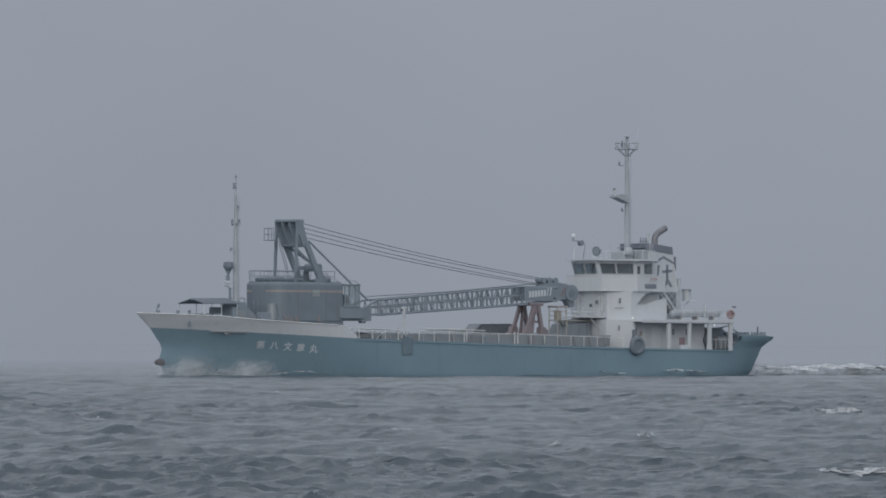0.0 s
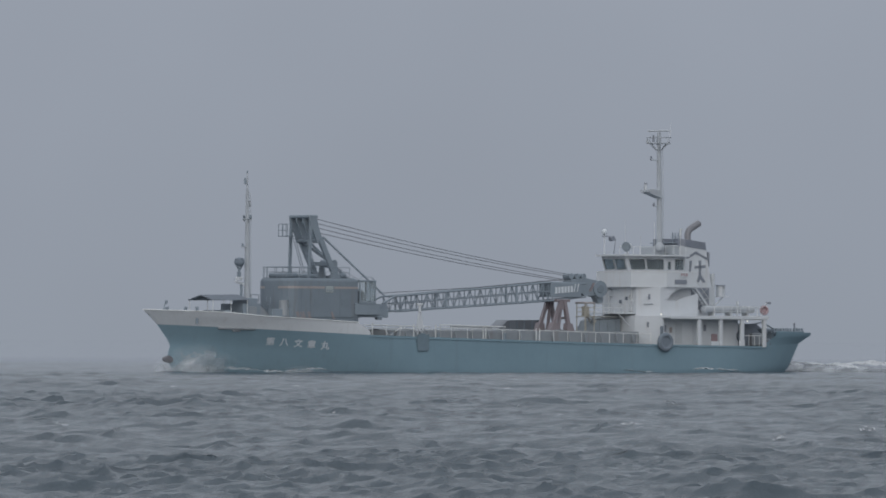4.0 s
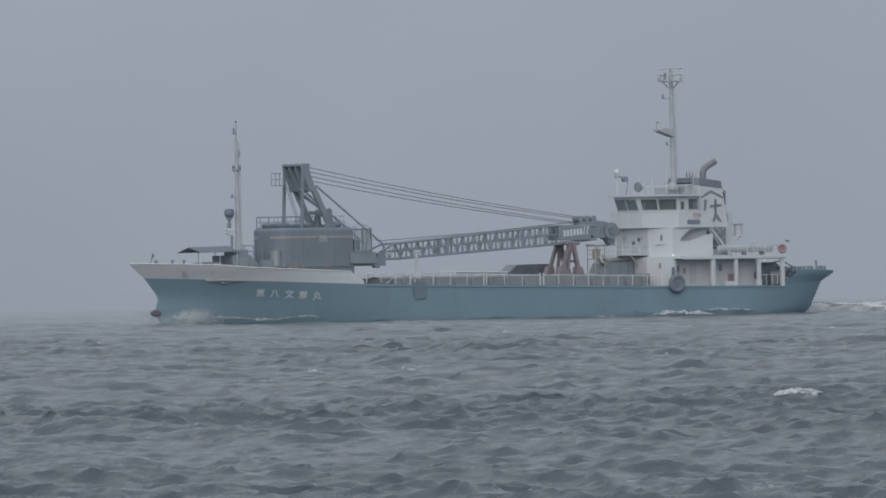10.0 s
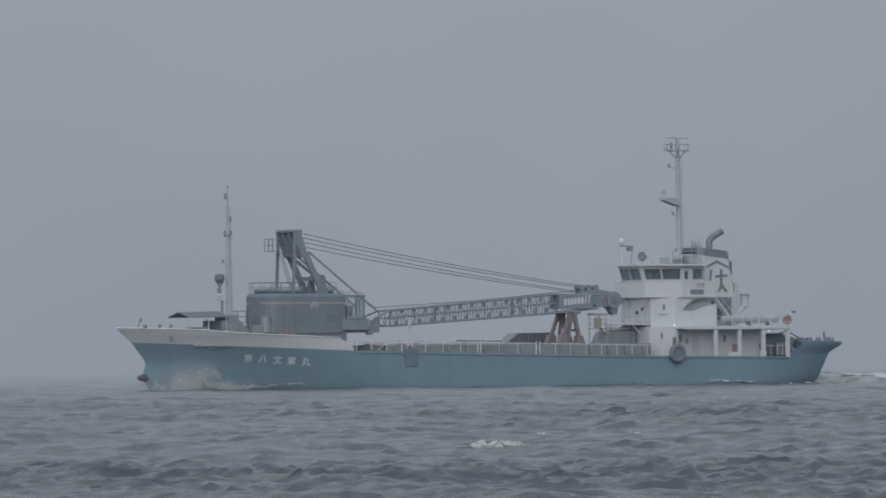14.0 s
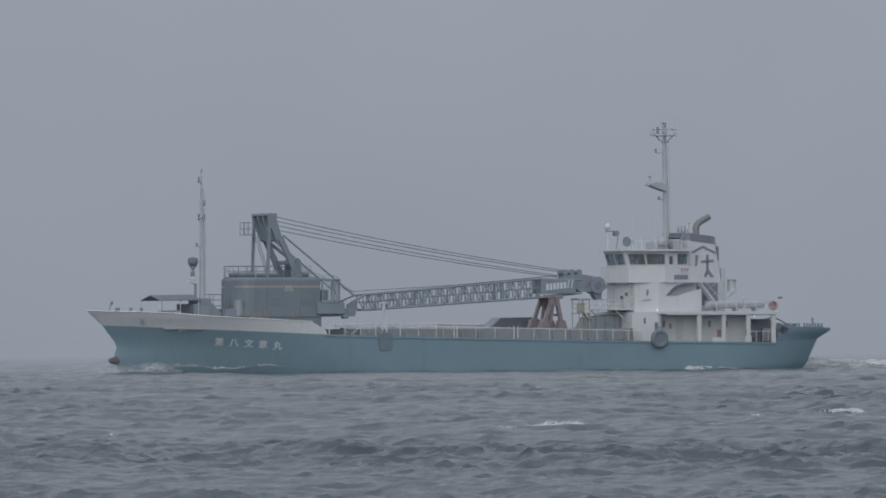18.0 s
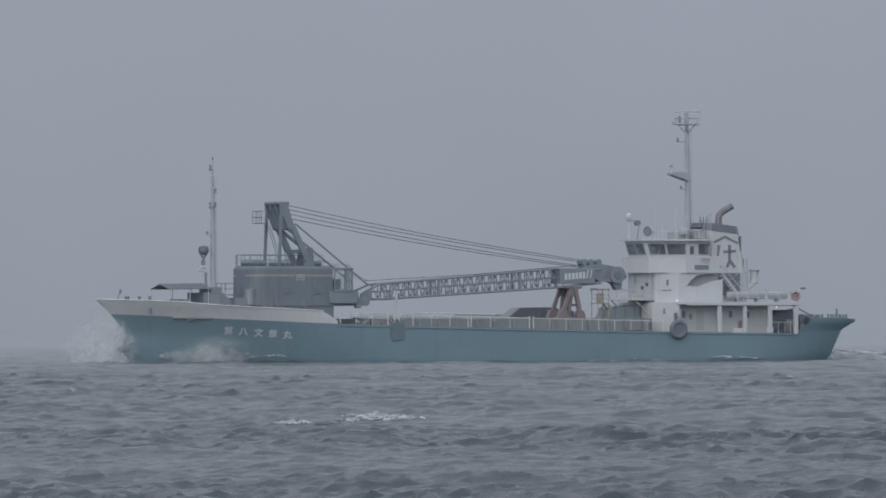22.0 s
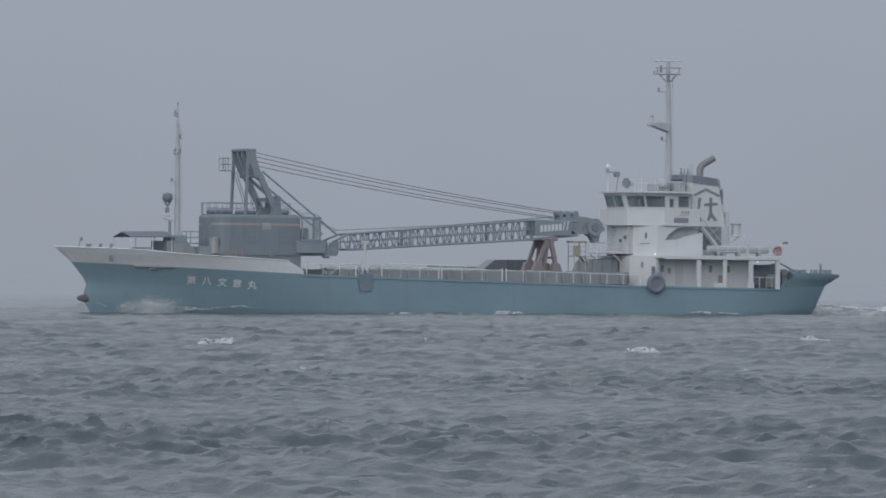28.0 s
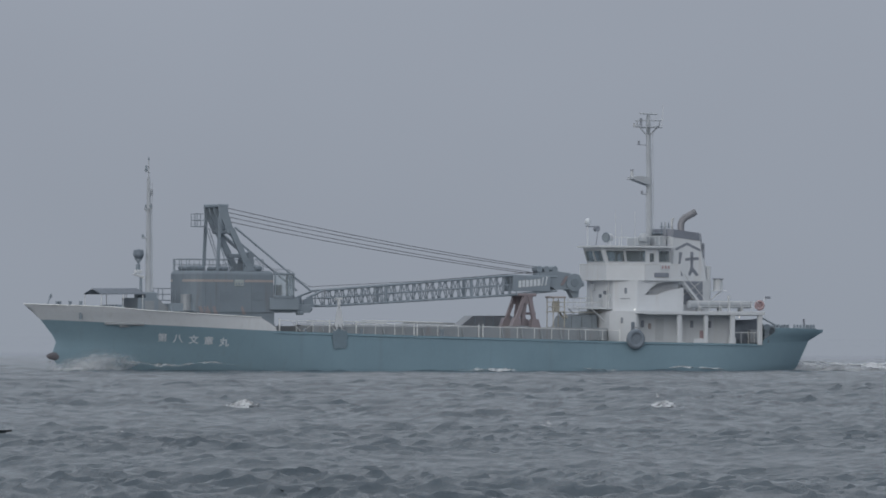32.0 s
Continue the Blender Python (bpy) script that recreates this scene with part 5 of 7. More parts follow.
# boat deck, its posts, walls and rails
bt = Shape()
plan(bt, [(-16.7, 3.0), (-18.0, 5.3), (-18.3, 6.2), (-30.4, 6.2), (-30.4, -6.2), (-18.3, -6.2), (-18.0, -5.3), (-16.7, -3.0)], 4.66, 4.86)
boatdeck = part("boat_deck", bt, WHITE, ship, "white boat deck on square posts")
for lead in (1, -1):
    for x, w in ((-21.95, 0.42), (-24.6, 0.36), (-27.25, 0.42), (-30.0, 0.42)):
        part("deck_post", box(Shape(), x - w / 2, x + w / 2, lead * 6.0 - 0.14, lead * 6.0 + 0.14, 1.95, 4.66, 0.04), WHITE, boatdeck)
    part("kick_plate", box(Shape(), -23.4, -24.6, lead * 6.0 - 0.06, lead * 6.0 + 0.06, 2.0, 2.5), WHITE, boatdeck)
    part("kick_plate", box(Shape(), -26.9, -27.6, lead * 6.0 - 0.06, lead * 6.0 + 0.06, 2.0, 2.6), WHITE, boatdeck)
    part("edge_strip", box(Shape(), -18.35, -30.4, lead * 6.21 - 0.02, lead * 6.21 + 0.02, 4.58, 4.9), WHITE, boatdeck)
    part("gutter", box(Shape(), -18.6, -30.0, lead * 5.95 - 0.1, lead * 5.95 + 0.1, 4.52, 4.6), BULWARK, boatdeck)
    rr = part("boat_deck_rail", pipe(Shape(), [(-23.8, lead * 6.05, 5.75), (-30.2, lead * 6.05, 5.75), (-30.3, lead * 1.0, 5.75)], 0.028, 6), RAILW, boatdeck)
    part("mid_rail", pipe(Shape(), [(-23.8, lead * 6.05, 5.3), (-30.2, lead * 6.05, 5.3)], 0.022, 6), RAILW, rr)
    for i in range(7):
        x = -23.8 - 6.4 * i / 6
        part("post", tube(Shape(), (x, lead * 6.05, 4.8), (x, lead * 6.05, 5.75), 0.025, seg=6), RAILW, rr)
    for x, z in ((-19.2, 3.75), (-24.1, 3.75), (-25.9, 3.75)):
        part("porthole", box(Shape(), x - 0.16, x + 0.16, lead * 4.3 - 0.05, lead * 4.3 + 0.05, z - 0.3, z + 0.3, 0.06), MARK, low_house)
    part("side_door", box(Shape(), -21.3, -20.5, lead * 4.3 - 0.04, lead * 4.3 + 0.04, 2.3, 4.2), BULWARK, low_house, "grey steel door")
    part("side_door", box(Shape(), -23.4, -22.6, lead * 4.3 - 0.04, lead * 4.3 + 0.04, 2.3, 4.2), WHITE, low_house)
    part("life_jacket_box", box(Shape(), -19.75, -20.05, lead * 4.3 - 0.12, lead * 4.3 + 0.12, 3.3, 3.8, 0.06), ORANGE, low_house, "orange lifebuoy case on the wall")
    part("fire_box", box(Shape(), -24.9, -25.6, lead * 4.3 - 0.1, lead * 4.3 + 0.1, 2.5, 3.2, 0.04), RED, low_house, "red hose box greyed for haze")
    part("wall_pipe", pipe(Shape(), [(-18.1, lead * 5.32, 2.2), (-18.1, lead * 5.32, 4.6)], 0.05, 6), WHITE, low_house)
    part("deck_lamp", ball(Shape(), (-17.9, lead * 5.3, 5.0), 0.07, 0.07, 0.09, 10, 6), GLOW if lead > 0 else STEEL, ship, "small white deck lamp")
    part("poop_lamp", ball(Shape(), (-28.0, lead * 5.9, 4.42), 0.07, 0.07, 0.07, 8, 6), GLOW if lead > 0 else STEEL, ship, "lit deck lamp under the boat deck")
    # stern rail and gear under the deck
    sr = part("after_rail", pipe(Shape(), [(-27.5, lead * 5.9, 3.05), (-29.8, lead * 5.9, 3.05)], 0.03, 6), RAILW, ship)
    for x in (-28.2, -28.9, -29.5):
        part("post", tube(Shape(), (x, lead * 5.9, 2.0), (x, lead * 5.9, 3.05), 0.025, seg=6), RAILW, sr)
    part("mooring_reel", tube(Shape(), (-28.6, lead * 3.0, 3.0), (-28.6, lead * 4.6, 3.0), 0.6, 0.6, 18), CANVAS, ship, "dark mooring reel")
    part("locker", box(Shape(), -29.9, -31.2, lead * 3.2 - 1.2, lead * 3.2 + 1.2, 2.1, 3.3, 0.06), COAMING, ship)
    part("hose_box", ball(Shape(), (-30.9, lead * 5.6, 2.4), 0.35, 0.2, 0.4, 10, 6), CANVAS, ship)
    # life raft tube on its cradles
    lr = Shape()
    tube(lr, (-23.7, lead * 4.6, 5.5), (-29.7, lead * 4.6, 5.5), 0.34, 0.34, 18)
    ball(lr, (-23.7, lead * 4.6, 5.5), 0.18, 0.34, 0.34, 12, 8)
    ball(lr, (-29.7, lead * 4.6, 5.5), 0.18, 0.34, 0.34, 12, 8)
    raft = part("long_tank", lr, PALE, ship, "long pale grey cylinder lying on the boat deck")
    for x in (-24.6, -26.7, -28.8):
        part("cradle", box(Shape(), x - 0.08, x + 0.08, lead * 4.6 - 0.4, lead * 4.6 + 0.4, 4.86, 5.3), STEEL, raft)
        part("strap", ring(Shape(), (x, lead * 4.6, 5.5), (1, 0, 0), 0.345, 0.02, 18, 5), STEEL, raft)
    lb = part("life_ring", ring(Shape(), (-29.9, lead * 6.12, 5.45), (0.25, 1, 0), 0.36, 0.11, 20, 8), RED, None, "red lifebuoy on the boat deck rail")
    loose.append(tagged(lb, category="lifebuoy", group="lifebuoys on the rail"))
    part("centre_disc", tube(Shape(), (-29.9, lead * 6.08, 5.45), (-29.9, lead * 6.12, 5.45), 0.33, 0.33, 18), RED, lb)
    for k in range(4):
        t4 = math.pi / 4 + k * math.pi / 2
        part("band", ring(Shape(), (-29.9 + 0.36 * math.cos(t4), lead * 6.12, 5.45 + 0.36 * math.sin(t4)), (-math.sin(t4), 0, math.cos(t4)), 0.118, 0.02, 10, 5), LETTER, lb)
    part("vent_pipe", pipe(Shape(), [(-27.2, lead * 5.4, 4.8), (-27.2, lead * 5.4, 6.1)], 0.09, 8), BULWARK, ship, "grey goose-neck deck ventilator")
    part("vent_head", tube(Shape(), (-27.2, lead * 5.4, 6.05), (-27.2, lead * 5.4, 6.3), 0.16, 0.1, 10), BULWARK, ship)
part("ensign_staff", pipe(Shape(), [(-30.3, 5.2, 4.9), (-31.0, 5.2, 6.2)], 0.03, 6), RAILW, ship)
part("ensign", box(Shape(), -30.95, -31.5, 5.19, 5.22, 6.05, 6.25, 0.005), MARK, ship, "small rolled dark flag")
part("boat_boom", pipe(Shape(), [(-29.9, 4.6, 4.15), (-31.0, 4.6, 4.35), (-32.6, 4.6, 3.6)], 0.07, 6), DARK, ship)
part("boat_boom", pipe(Shape(), [(-29.9, -4.6, 4.15), (-31.0, -4.6, 4.35), (-32.6, -4.6, 3.6)], 0.07, 6), DARK, ship)
part("dark_awning", prism(Shape(), [(-27.6, -4.2, 4.1), (-30.9, -4.2, 4.2), (-31.6, -4.2, 3.7), (-27.6, -4.2, 3.55)], (0, 8.0, 0)), CANVAS, ship, "dark canvas over the after deck")
for x, y in ((-32.3, 4.9), (-33.4, 4.75), (-34.5, 4.5), (-35.6, 4.2), (-36.6, 3.7), (-37.2, 2.2), (-37.3, 0.6), (-37.2, -2.2), (-36.3, -3.8), (-34.5, -4.5), (-32.3, -4.9)):
    rb = part("fairlead_roller", box(Shape(), x - 0.28, x + 0.28, y - 0.16, y + 0.16, 3.36, 3.52), DARK, ship)
    part("roller", tube(Shape(), (x - 0.16, y, 3.5), (x - 0.16, y, 3.78), 0.1, seg=8), DARK, rb)
    part("roller", tube(Shape(), (x + 0.16, y, 3.5), (x + 0.16, y, 3.78), 0.1, seg=8), DARK, rb)
gear = Shape()
prism(gear, [(-27.9, -3.6, 2.1), (-28.0, -3.6, 3.7), (-29.2, -3.6, 3.95), (-30.6, -3.6, 3.85), (-31.3, -3.6, 3.3), (-31.4, -3.6, 2.1)], (0, 7.6, 0))
part("covered_gear", gear, CANVAS, ship, "mooring gear under dark canvas on the after deck")
for x, y, r in ((-31.8, 3.6, 0.32), (-32.6, 3.8, 0.28), (-33.4, 3.7, 0.26)):
    lump = Shape()
    tube(lump, (x, y - 0.5, 3.5), (x, y + 0.5, 3.5), r, r, 14)
    box(lump, x - 0.2, x + 0.2, y - 0.4, y + 0.4, 2.4, 3.6, 0.04)
    part("warping_drum", lump, DARK, ship, "dark warping drum at the stern")
part("stern_light_post", pipe(Shape(), [(-35.7, 3.9, 3.3), (-35.6, 3.9, 4.3)], 0.09, 6), MARK, ship, "short dark post at the stern")
heap = part("rope_heap", ball(Shape(), (-33.0, 3.4, 2.6), 0.8, 0.7, 0.5, 14, 6, 0.0), TARP, None, "heap of grey mooring rope on the after deck")
loose.append(tagged(heap, category="rope"))
for x in (-33.2, -35.0):
    wz = part("stern_winch", box(Shape(), x - 0.6, x + 0.6, -1.6, 1.6, 2.6, 3.0), DARK, ship)
    part("drum", tube(Shape(), (x, -1.4, 3.3), (x, 1.4, 3.3), 0.45, 0.45, 16), DARK, wz)

# stair tower before the house
stw = Shape()
for x in (-11.9, -13.0):
    for y in (0.2, 1.4):
        tube(stw, (x, y, 2.6), (x, y, 6.0), 0.05, seg=6)
st_t = part("stair_tower", stw, YELLOW, ship, "small yellow steel stair tower")
part("platform", box(Shape(), -11.8, -13.1, 0.1, 1.5, 4.72, 4.8), YELLOW, st_t)
part("canopy", box(Shape(), -11.75, -13.1, 0.1, 1.5, 5.95, 6.12), ORANGE, st_t)
for z in (5.2, 5.6):
    part("rail", pipe(Shape(), [(-13.0, 1.45, z), (-11.9, 1.45, z), (-11.9, 0.2, z)], 0.03, 6), YELLOW, st_t)
part("control_box", box(Shape(), -12.2, -12.7, 0.5, 1.1, 4.8, 5.7, 0.05), YELLOW, st_t)
for lead in (0.35, 1.15):
    part("stair_string", beam(Shape(), (-13.0, lead, 4.75), (-14.8, lead, 2.6), 0.06, 0.16), YELLOW, st_t)
part("gangway_rail", pipe(Shape(), [(-13.0, 1.4, 5.6), (-16.6, 1.4, 5.6)], 0.03, 6), RAILW, st_t)
part("gangway_rail", pipe(Shape(), [(-13.0, 1.4, 5.2), (-16.6, 1.4, 5.2)], 0.025, 6), RAILW, st_t)
part("gangway", box(Shape(), -13.0, -16.7, 0.3, 1.4, 4.70, 4.76), YELLOW, st_t)
for x in (-14.2, -15.4):
    part("post", tube(Shape(), (x, 1.4, 4.7), (x, 1.4, 5.6), 0.025, seg=6), RAILW, st_t)

# funnel
def ringz(z):
    back = -27.3 + 0.19 * max(0.0, z - 7.6)
    return [(-22.9, 1.9), (-23.3, 2.3), (back + 0.7, 2.3), (back, 1.5), (back, -1.5), (back + 0.7, -2.3), (-23.3, -2.3), (-22.9, -1.9)]


def casing(z0, z1, slope, mat, name, label="", grow=0.0, foot=0.0):
    s = Shape()
    lowr = [(x, y * (1 + grow), z0 + foot * (x + 25)) for x, y in ringz(z0)]
    upr = [(x, y * (1 + grow), z1 + slope * (x + 25)) for x, y in ringz(z1)]
    n = len(lowr)
    s.add(lowr + upr, [tuple(range(n)), tuple(range(2 * n - 1, n - 1, -1))] + [((i + 1) % n, i, n + i, n + (i + 1) % n) for i in range(n)])
    return part(name, s, mat, ship, label)


base = Shape()
plan(base, [(-23.3, -2.4), (-23.3, 2.4), (-26.9, 2.4), (-26.9, -2.4)][::-1], 4.86, 7.62)
part("funnel_casing", base, BULWARK, ship, "grey casing under the funnel")
funnel = casing(7.6, 11.3, 0.115, WHITE, "funnel", "white funnel with a black top and dark painted mark")
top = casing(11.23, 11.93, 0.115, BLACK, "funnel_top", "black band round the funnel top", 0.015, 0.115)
top.parent = funnel
for lead in (1, -1):
    y0, y1 = lead * 2.3, lead * 2.33
    strokes = [
        [(-23.42, 10.42), (-24.65, 11.0), (-24.65, 10.74), (-23.6, 10.26)],
        [(-24.65, 11.0), (-26.1, 10.36), (-26.0, 10.2), (-24.65, 10.74)],
        [(-23.86, 10.12), (-24.18, 10.1), (-24.05, 9.3), (-23.98, 8.95), (-23.76, 8.95), (-23.86, 9.4)],
        [(-23.82, 8.6), (-24.02, 8.6), (-24.26, 8.02), (-24.05, 8.0), (-23.86, 8.25)],
        [(-24.5, 9.6), (-25.82, 9.7), (-25.85, 9.45), (-24.5, 9.35)],
        [(-25.0, 10.15), (-25.3, 10.15), (-25.28, 8.8), (-25.02, 8.75)],
        [(-25.03, 8.85), (-25.28, 8.8), (-25.85, 8.12), (-25.6, 8.0), (-25.15, 8.45)],
        [(-25.03, 8.8), (-24.78, 8.15), (-24.98, 8.02), (-25.25, 8.45)]]
    for k, pts in enumerate(strokes):
        if lead < 0:
            pts = [(-48.9 - x - 0.4, z) for x, z in pts]
        part("mark_stroke", prism(Shape(), [(x, y0, z) for x, z in pts], (0, y1 - y0, 0)), MARK, funnel, "dark painted stroke of the funnel mark")
    part("vent_louvre", box(Shape(), -26.4, -26.56, lead * 1.95 - 0.16, lead * 1.95 + 0.16, 9.6, 10.95, 0.05), MARK, funnel, "dark louvre at the funnel's after edge")
    part("funnel_pipe", pipe(Shape(), [(-27.05, lead * 1.9, 5.0), (-27.05, lead * 1.9, 8.9)], 0.2, 10), BULWARK, funnel)
    bsk = part("lamp_platform", box(Shape(), -27.2, -28.5, lead * 2.1 - 0.6, lead * 2.1 + 0.6, 6.7, 6.78), WHITE, funnel, "small platform behind the funnel")
    part("drum", tube(Shape(), (-27.9, lead * 2.1, 6.78), (-27.9, lead * 2.1, 7.75), 0.42, 0.42, 14), BULWARK, bsk)
    part("drum_lid", tube(Shape(), (-27.9, lead * 2.1, 7.75), (-27.9, lead * 2.1, 7.85), 0.55, 0.5, 14), MARK, bsk)
    part("strut", tube(Shape(), (-28.2, lead * 2.1, 6.7), (-27.0, lead * 2.1, 5.8), 0.05, seg=6), WHITE, bsk)
    # flat dark panel painted in for shade, with crossing stairs before it
    part("stair_shade_panel", box(Shape(), -24.0, -26.2, lead * 2.42 - 0.03, lead * 2.42 + 0.03, 5.5, 7.55), MARK, ship, "flat dark panel standing for shade behind the stairs")
    for dy in (0.0, 0.55):
        sb = part("stair_string", beam(Shape(), (-23.7, lead * (2.75 + dy), 7.6), (-26.1, lead * (2.75 + dy), 4.95), 0.06, 0.2), WHITE, ship)
    for k in range(9):
        q = (k + 0.5) / 9
        part("tread", box(Shape(), -23.7 - 2.4 * q - 0.12, -23.7 - 2.4 * q + 0.12, lead * 2.75, lead * 3.3, 7.6 - 2.65 * q - 0.02, 7.6 - 2.65 * q + 0.02, 0.005), STEEL, sb)
    part("stair_rail", pipe(Shape(), [(-23.7, lead * 3.35, 8.3), (-26.1, lead * 3.35, 5.75)], 0.025, 6), RAILW, sb)
    part("cross_brace", beam(Shape(), (-24.0, lead * 2.6, 6.2), (-25.9, lead * 2.6, 7.5), 0.05, 0.08), STEEL, sb)
    part("cross_brace", beam(Shape(), (-24.4, lead * 2.6, 5.6), (-26.1, lead * 2.6, 6.8), 0.05, 0.08), STEEL, sb)
exh = Shape()
pipe(exh, [(-24.8, 0.9, 11.7), (-24.8, 0.9, 12.7), (-24.95, 0.9, 12.98), (-25.25, 0.9, 13.22), (-25.7, 0.9, 13.45), (-26.2, 0.9, 13.7)], 0.31, 14)
part("exhaust_pipe", exh, PIPE, funnel, "rusty bent exhaust pipe")
part("exhaust_pipe", pipe(Shape(), [(-23.9, 0.9, 11.8), (-23.9, 0.9, 13.0), (-24.05, 0.9, 13.1)], 0.10, 8), STEEL, funnel)
for x in (-22.7, -23.05, -23.4):
    part("small_vent", tube(Shape(), (x, 1.2, 11.6), (x, 1.2, 12.75), 0.06, seg=6), DARK, funnel)
part("vent_rail", pipe(Shape(), [(-22.5, 1.2, 12.35), (-23.6, 1.2, 12.35)], 0.04, 6), DARK, funnel)
part("funnel_gangway", box(Shape(), -22.2, -23.4, -1.6, 1.6, 11.72, 11.82), DARK, funnel)

# on the wheelhouse roof
mm = Shape()
tube(mm, (-22.1, 0, 10.5), (-22.05, 0, 16.0), 0.29, 0.26, 16)
tube(mm, (-22.05, 0, 16.0), (-21.95, 0, 21.2), 0.26, 0.18, 16)
mast = part("main_mast", mm, MASTPAINT, ship, "tall white radar mast with lamps and brackets")
part("crosstree", box(Shape(), -20.5, -23.3, -0.12, 0.12, 21.12, 21.22), MASTPAINT, mast)
part("crosstree", box(Shape(), -21.83, -22.07, -1.3, 1.3, 21.12, 21.22), MASTPAINT, mast)
part("top_rail", ring(Shape(), (-21.95, 0, 21.75), (0, 0, 1), 1.15, 0.03, 20, 5), MASTPAINT, mast)
for k in range(6):
    t6 = k * math.pi / 3
    part("rail_post", tube(Shape(), (-21.95 + 1.1 * math.cos(t6), 1.1 * math.sin(t6), 21.2), (-21.95 + 1.15 * math.cos(t6), 1.15 * math.sin(t6), 21.75), 0.03, seg=5), MASTPAINT, mast)
for k in range(6):
    t6 = k * math.pi / 3
    part("flare_strut", tube(Shape(), (-21.95 + 0.2 * math.cos(t6), 0.2 * math.sin(t6), 20.5), (-21.95 + 1.05 * math.cos(t6), 1.05 * math.sin(t6), 21.3), 0.05, seg=6), MASTPAINT, mast)
part("radar_pedestal", tube(Shape(), (-21.95, 0, 21.2), (-21.95, 0, 22.25), 0.22, 0.16, 12), MASTPAINT, mast)
radar_hub = new("radar_scanner", box(Shape(), -0.14, 0.14, -1.22, 1.22, 0.0, 0.13, 0.04).mesh("radar_scanner", BULWARK))
radar_hub.parent = mast
tagged(radar_hub, "grey bar of the turning radar scanner")
part("lamp", tube(Shape(), (-21.05, 0.3, 21.3), (-21.05, 0.3, 21.95), 0.13, 0.10, 10), MARK, mast)
part("lamp", tube(Shape(), (-20.55, 0, 21.2), (-20.55, 0, 21.5), 0.11, 0.11, 10), BULWARK, mast)
part("whip_aerial", tube(Shape(), (-23.3, 0, 21.2), (-23.45, 0, 23.2), 0.025, 0.012, 5), RAILW, mast)
part("whip_aerial", tube(Shape(), (-22.0, 1.3, 21.2), (-22.0, 1.35, 22.2), 0.02, 0.012, 5), RAILW, mast)
for z, x1, lamp in ((19.55, -21.0, 0.4), (15.2, -21.35, 0.35)):
    ab = part("lamp_arm", box(Shape(), -21.95, x1, -0.08, 0.08, z, z + 0.09), MASTPAINT, mast)
    part("arm_lamp", tube(Shape(), (x1, 0, z + 0.05), (x1, 0, z + lamp), 0.11, 0.09, 10), MARK, ab)
rp = Shape()
prism(rp, [(-21.9, -0.55, 16.0), (-20.2, -0.55, 16.55), (-20.2, -0.55, 16.75), (-20.8, -0.55, 16.85), (-21.9, -0.55, 16.7)], (0, 1.1, 0))
shelf = part("mast_shelf", rp, MASTPAINT, mast, "white lamp shelf on the mast")
part("shelf_lamp", tube(Shape(), (-20.35, 0, 16.75), (-20.35, 0, 17.3), 0.16, 0.12, 10), BULWARK, shelf)
part("shelf_lamp_cap", tube(Shape(), (-20.35, 0, 17.3), (-20.35, 0, 17.42), 0.18, 0.14, 10), MARK, shelf)
part("shelf_horn", box(Shape(), -19.9, -20.3, -0.12, 0.12, 16.5, 16.62), MASTPAINT, shelf)
mlad = part("mast_ladder", tube(Shape(), (-22.5, 0.18, 10.6), (-22.3, 0.18, 20.9), 0.02, seg=5), MASTPAINT, mast)
for k in range(27):
    part("rung", tube(Shape(), (-22.5 + 0.0074 * k, -0.16, 10.9 + 0.37 * k), (-22.5 + 0.0074 * k, 0.18, 10.9 + 0.37 * k), 0.016, seg=5), WHITE, mlad)
sd = part("dome_post", tube(Shape(), (-17.0, -2.0, 10.6), (-17.0, -2.0, 12.5), 0.06, seg=8), WHITE, ship, "thin white post with a small dome")
part("dome", ball(Shape(), (-17.0, -2.0, 12.75), 0.27, 0.27, 0.32, 14, 8), LETTER, sd, "white satellite dome")
part("dome_arm", box(Shape(), -16.75, -17.9, -2.05, -1.95, 12.3, 12.4), MARK, sd)
part("horn", tube(Shape(), (-17.9, -2.2, 12.15), (-17.9, -1.8, 12.15), 0.26, 0.26, 14), MARK, sd)
spl = part("searchlight_post", tube(Shape(), (-17.7, 0.6, 10.6), (-17.7, 0.6, 11.0), 0.08, seg=8), WHITE, ship, "searchlight on the wheelhouse roof")
slh = Shape()
tube(slh, (-17.4, 0.75, 11.35), (-18.0, 0.45, 11.35), 0.40, 0.34, 18)
part("searchlight_drum", slh, BULWARK, spl)
part("searchlight_rim", ring(Shape(), (-17.4, 0.75, 11.35), (1, 0.5, 0), 0.40, 0.05, 18, 6), RUBBER, spl)
part("searchlight_face", tube(Shape(), (-17.38, 0.76, 11.35), (-17.34, 0.78, 11.35), 0.36, 0.34, 18), TARP, spl)
part("whip_aerial", tube(Shape(), (-17.3, -1.0, 10.6), (-17.55, -1.0, 12.1), 0.05, 0.04, 6), MARK, ship)
part("roof_locker", box(Shape(), -20.1, -21.4, -0.4, 1.6, 10.62, 11.4, 0.08), PALE, ship, "pale grey locker on the wheelhouse roof")
part("roof_dome", ball(Shape(), (-20.6, 1.8, 11.3), 0.45, 0.45, 0.5, 16, 8, -0.5), PALE, ship, "pale grey dome cover on the wheelhouse roof")
part("roof_locker", box(Shape(), -21.7, -22.4, 0.9, 2.6, 10.62, 11.55, 0.08), PALE, ship)
rr2 = part("roof_rail", pipe(Shape(), [(-20.0, 3.4, 11.45), (-22.5, 3.4, 11.45), (-22.5, -3.4, 11.45), (-20.0, -3.4, 11.45)], 0.022, 6), RAILW, ship)
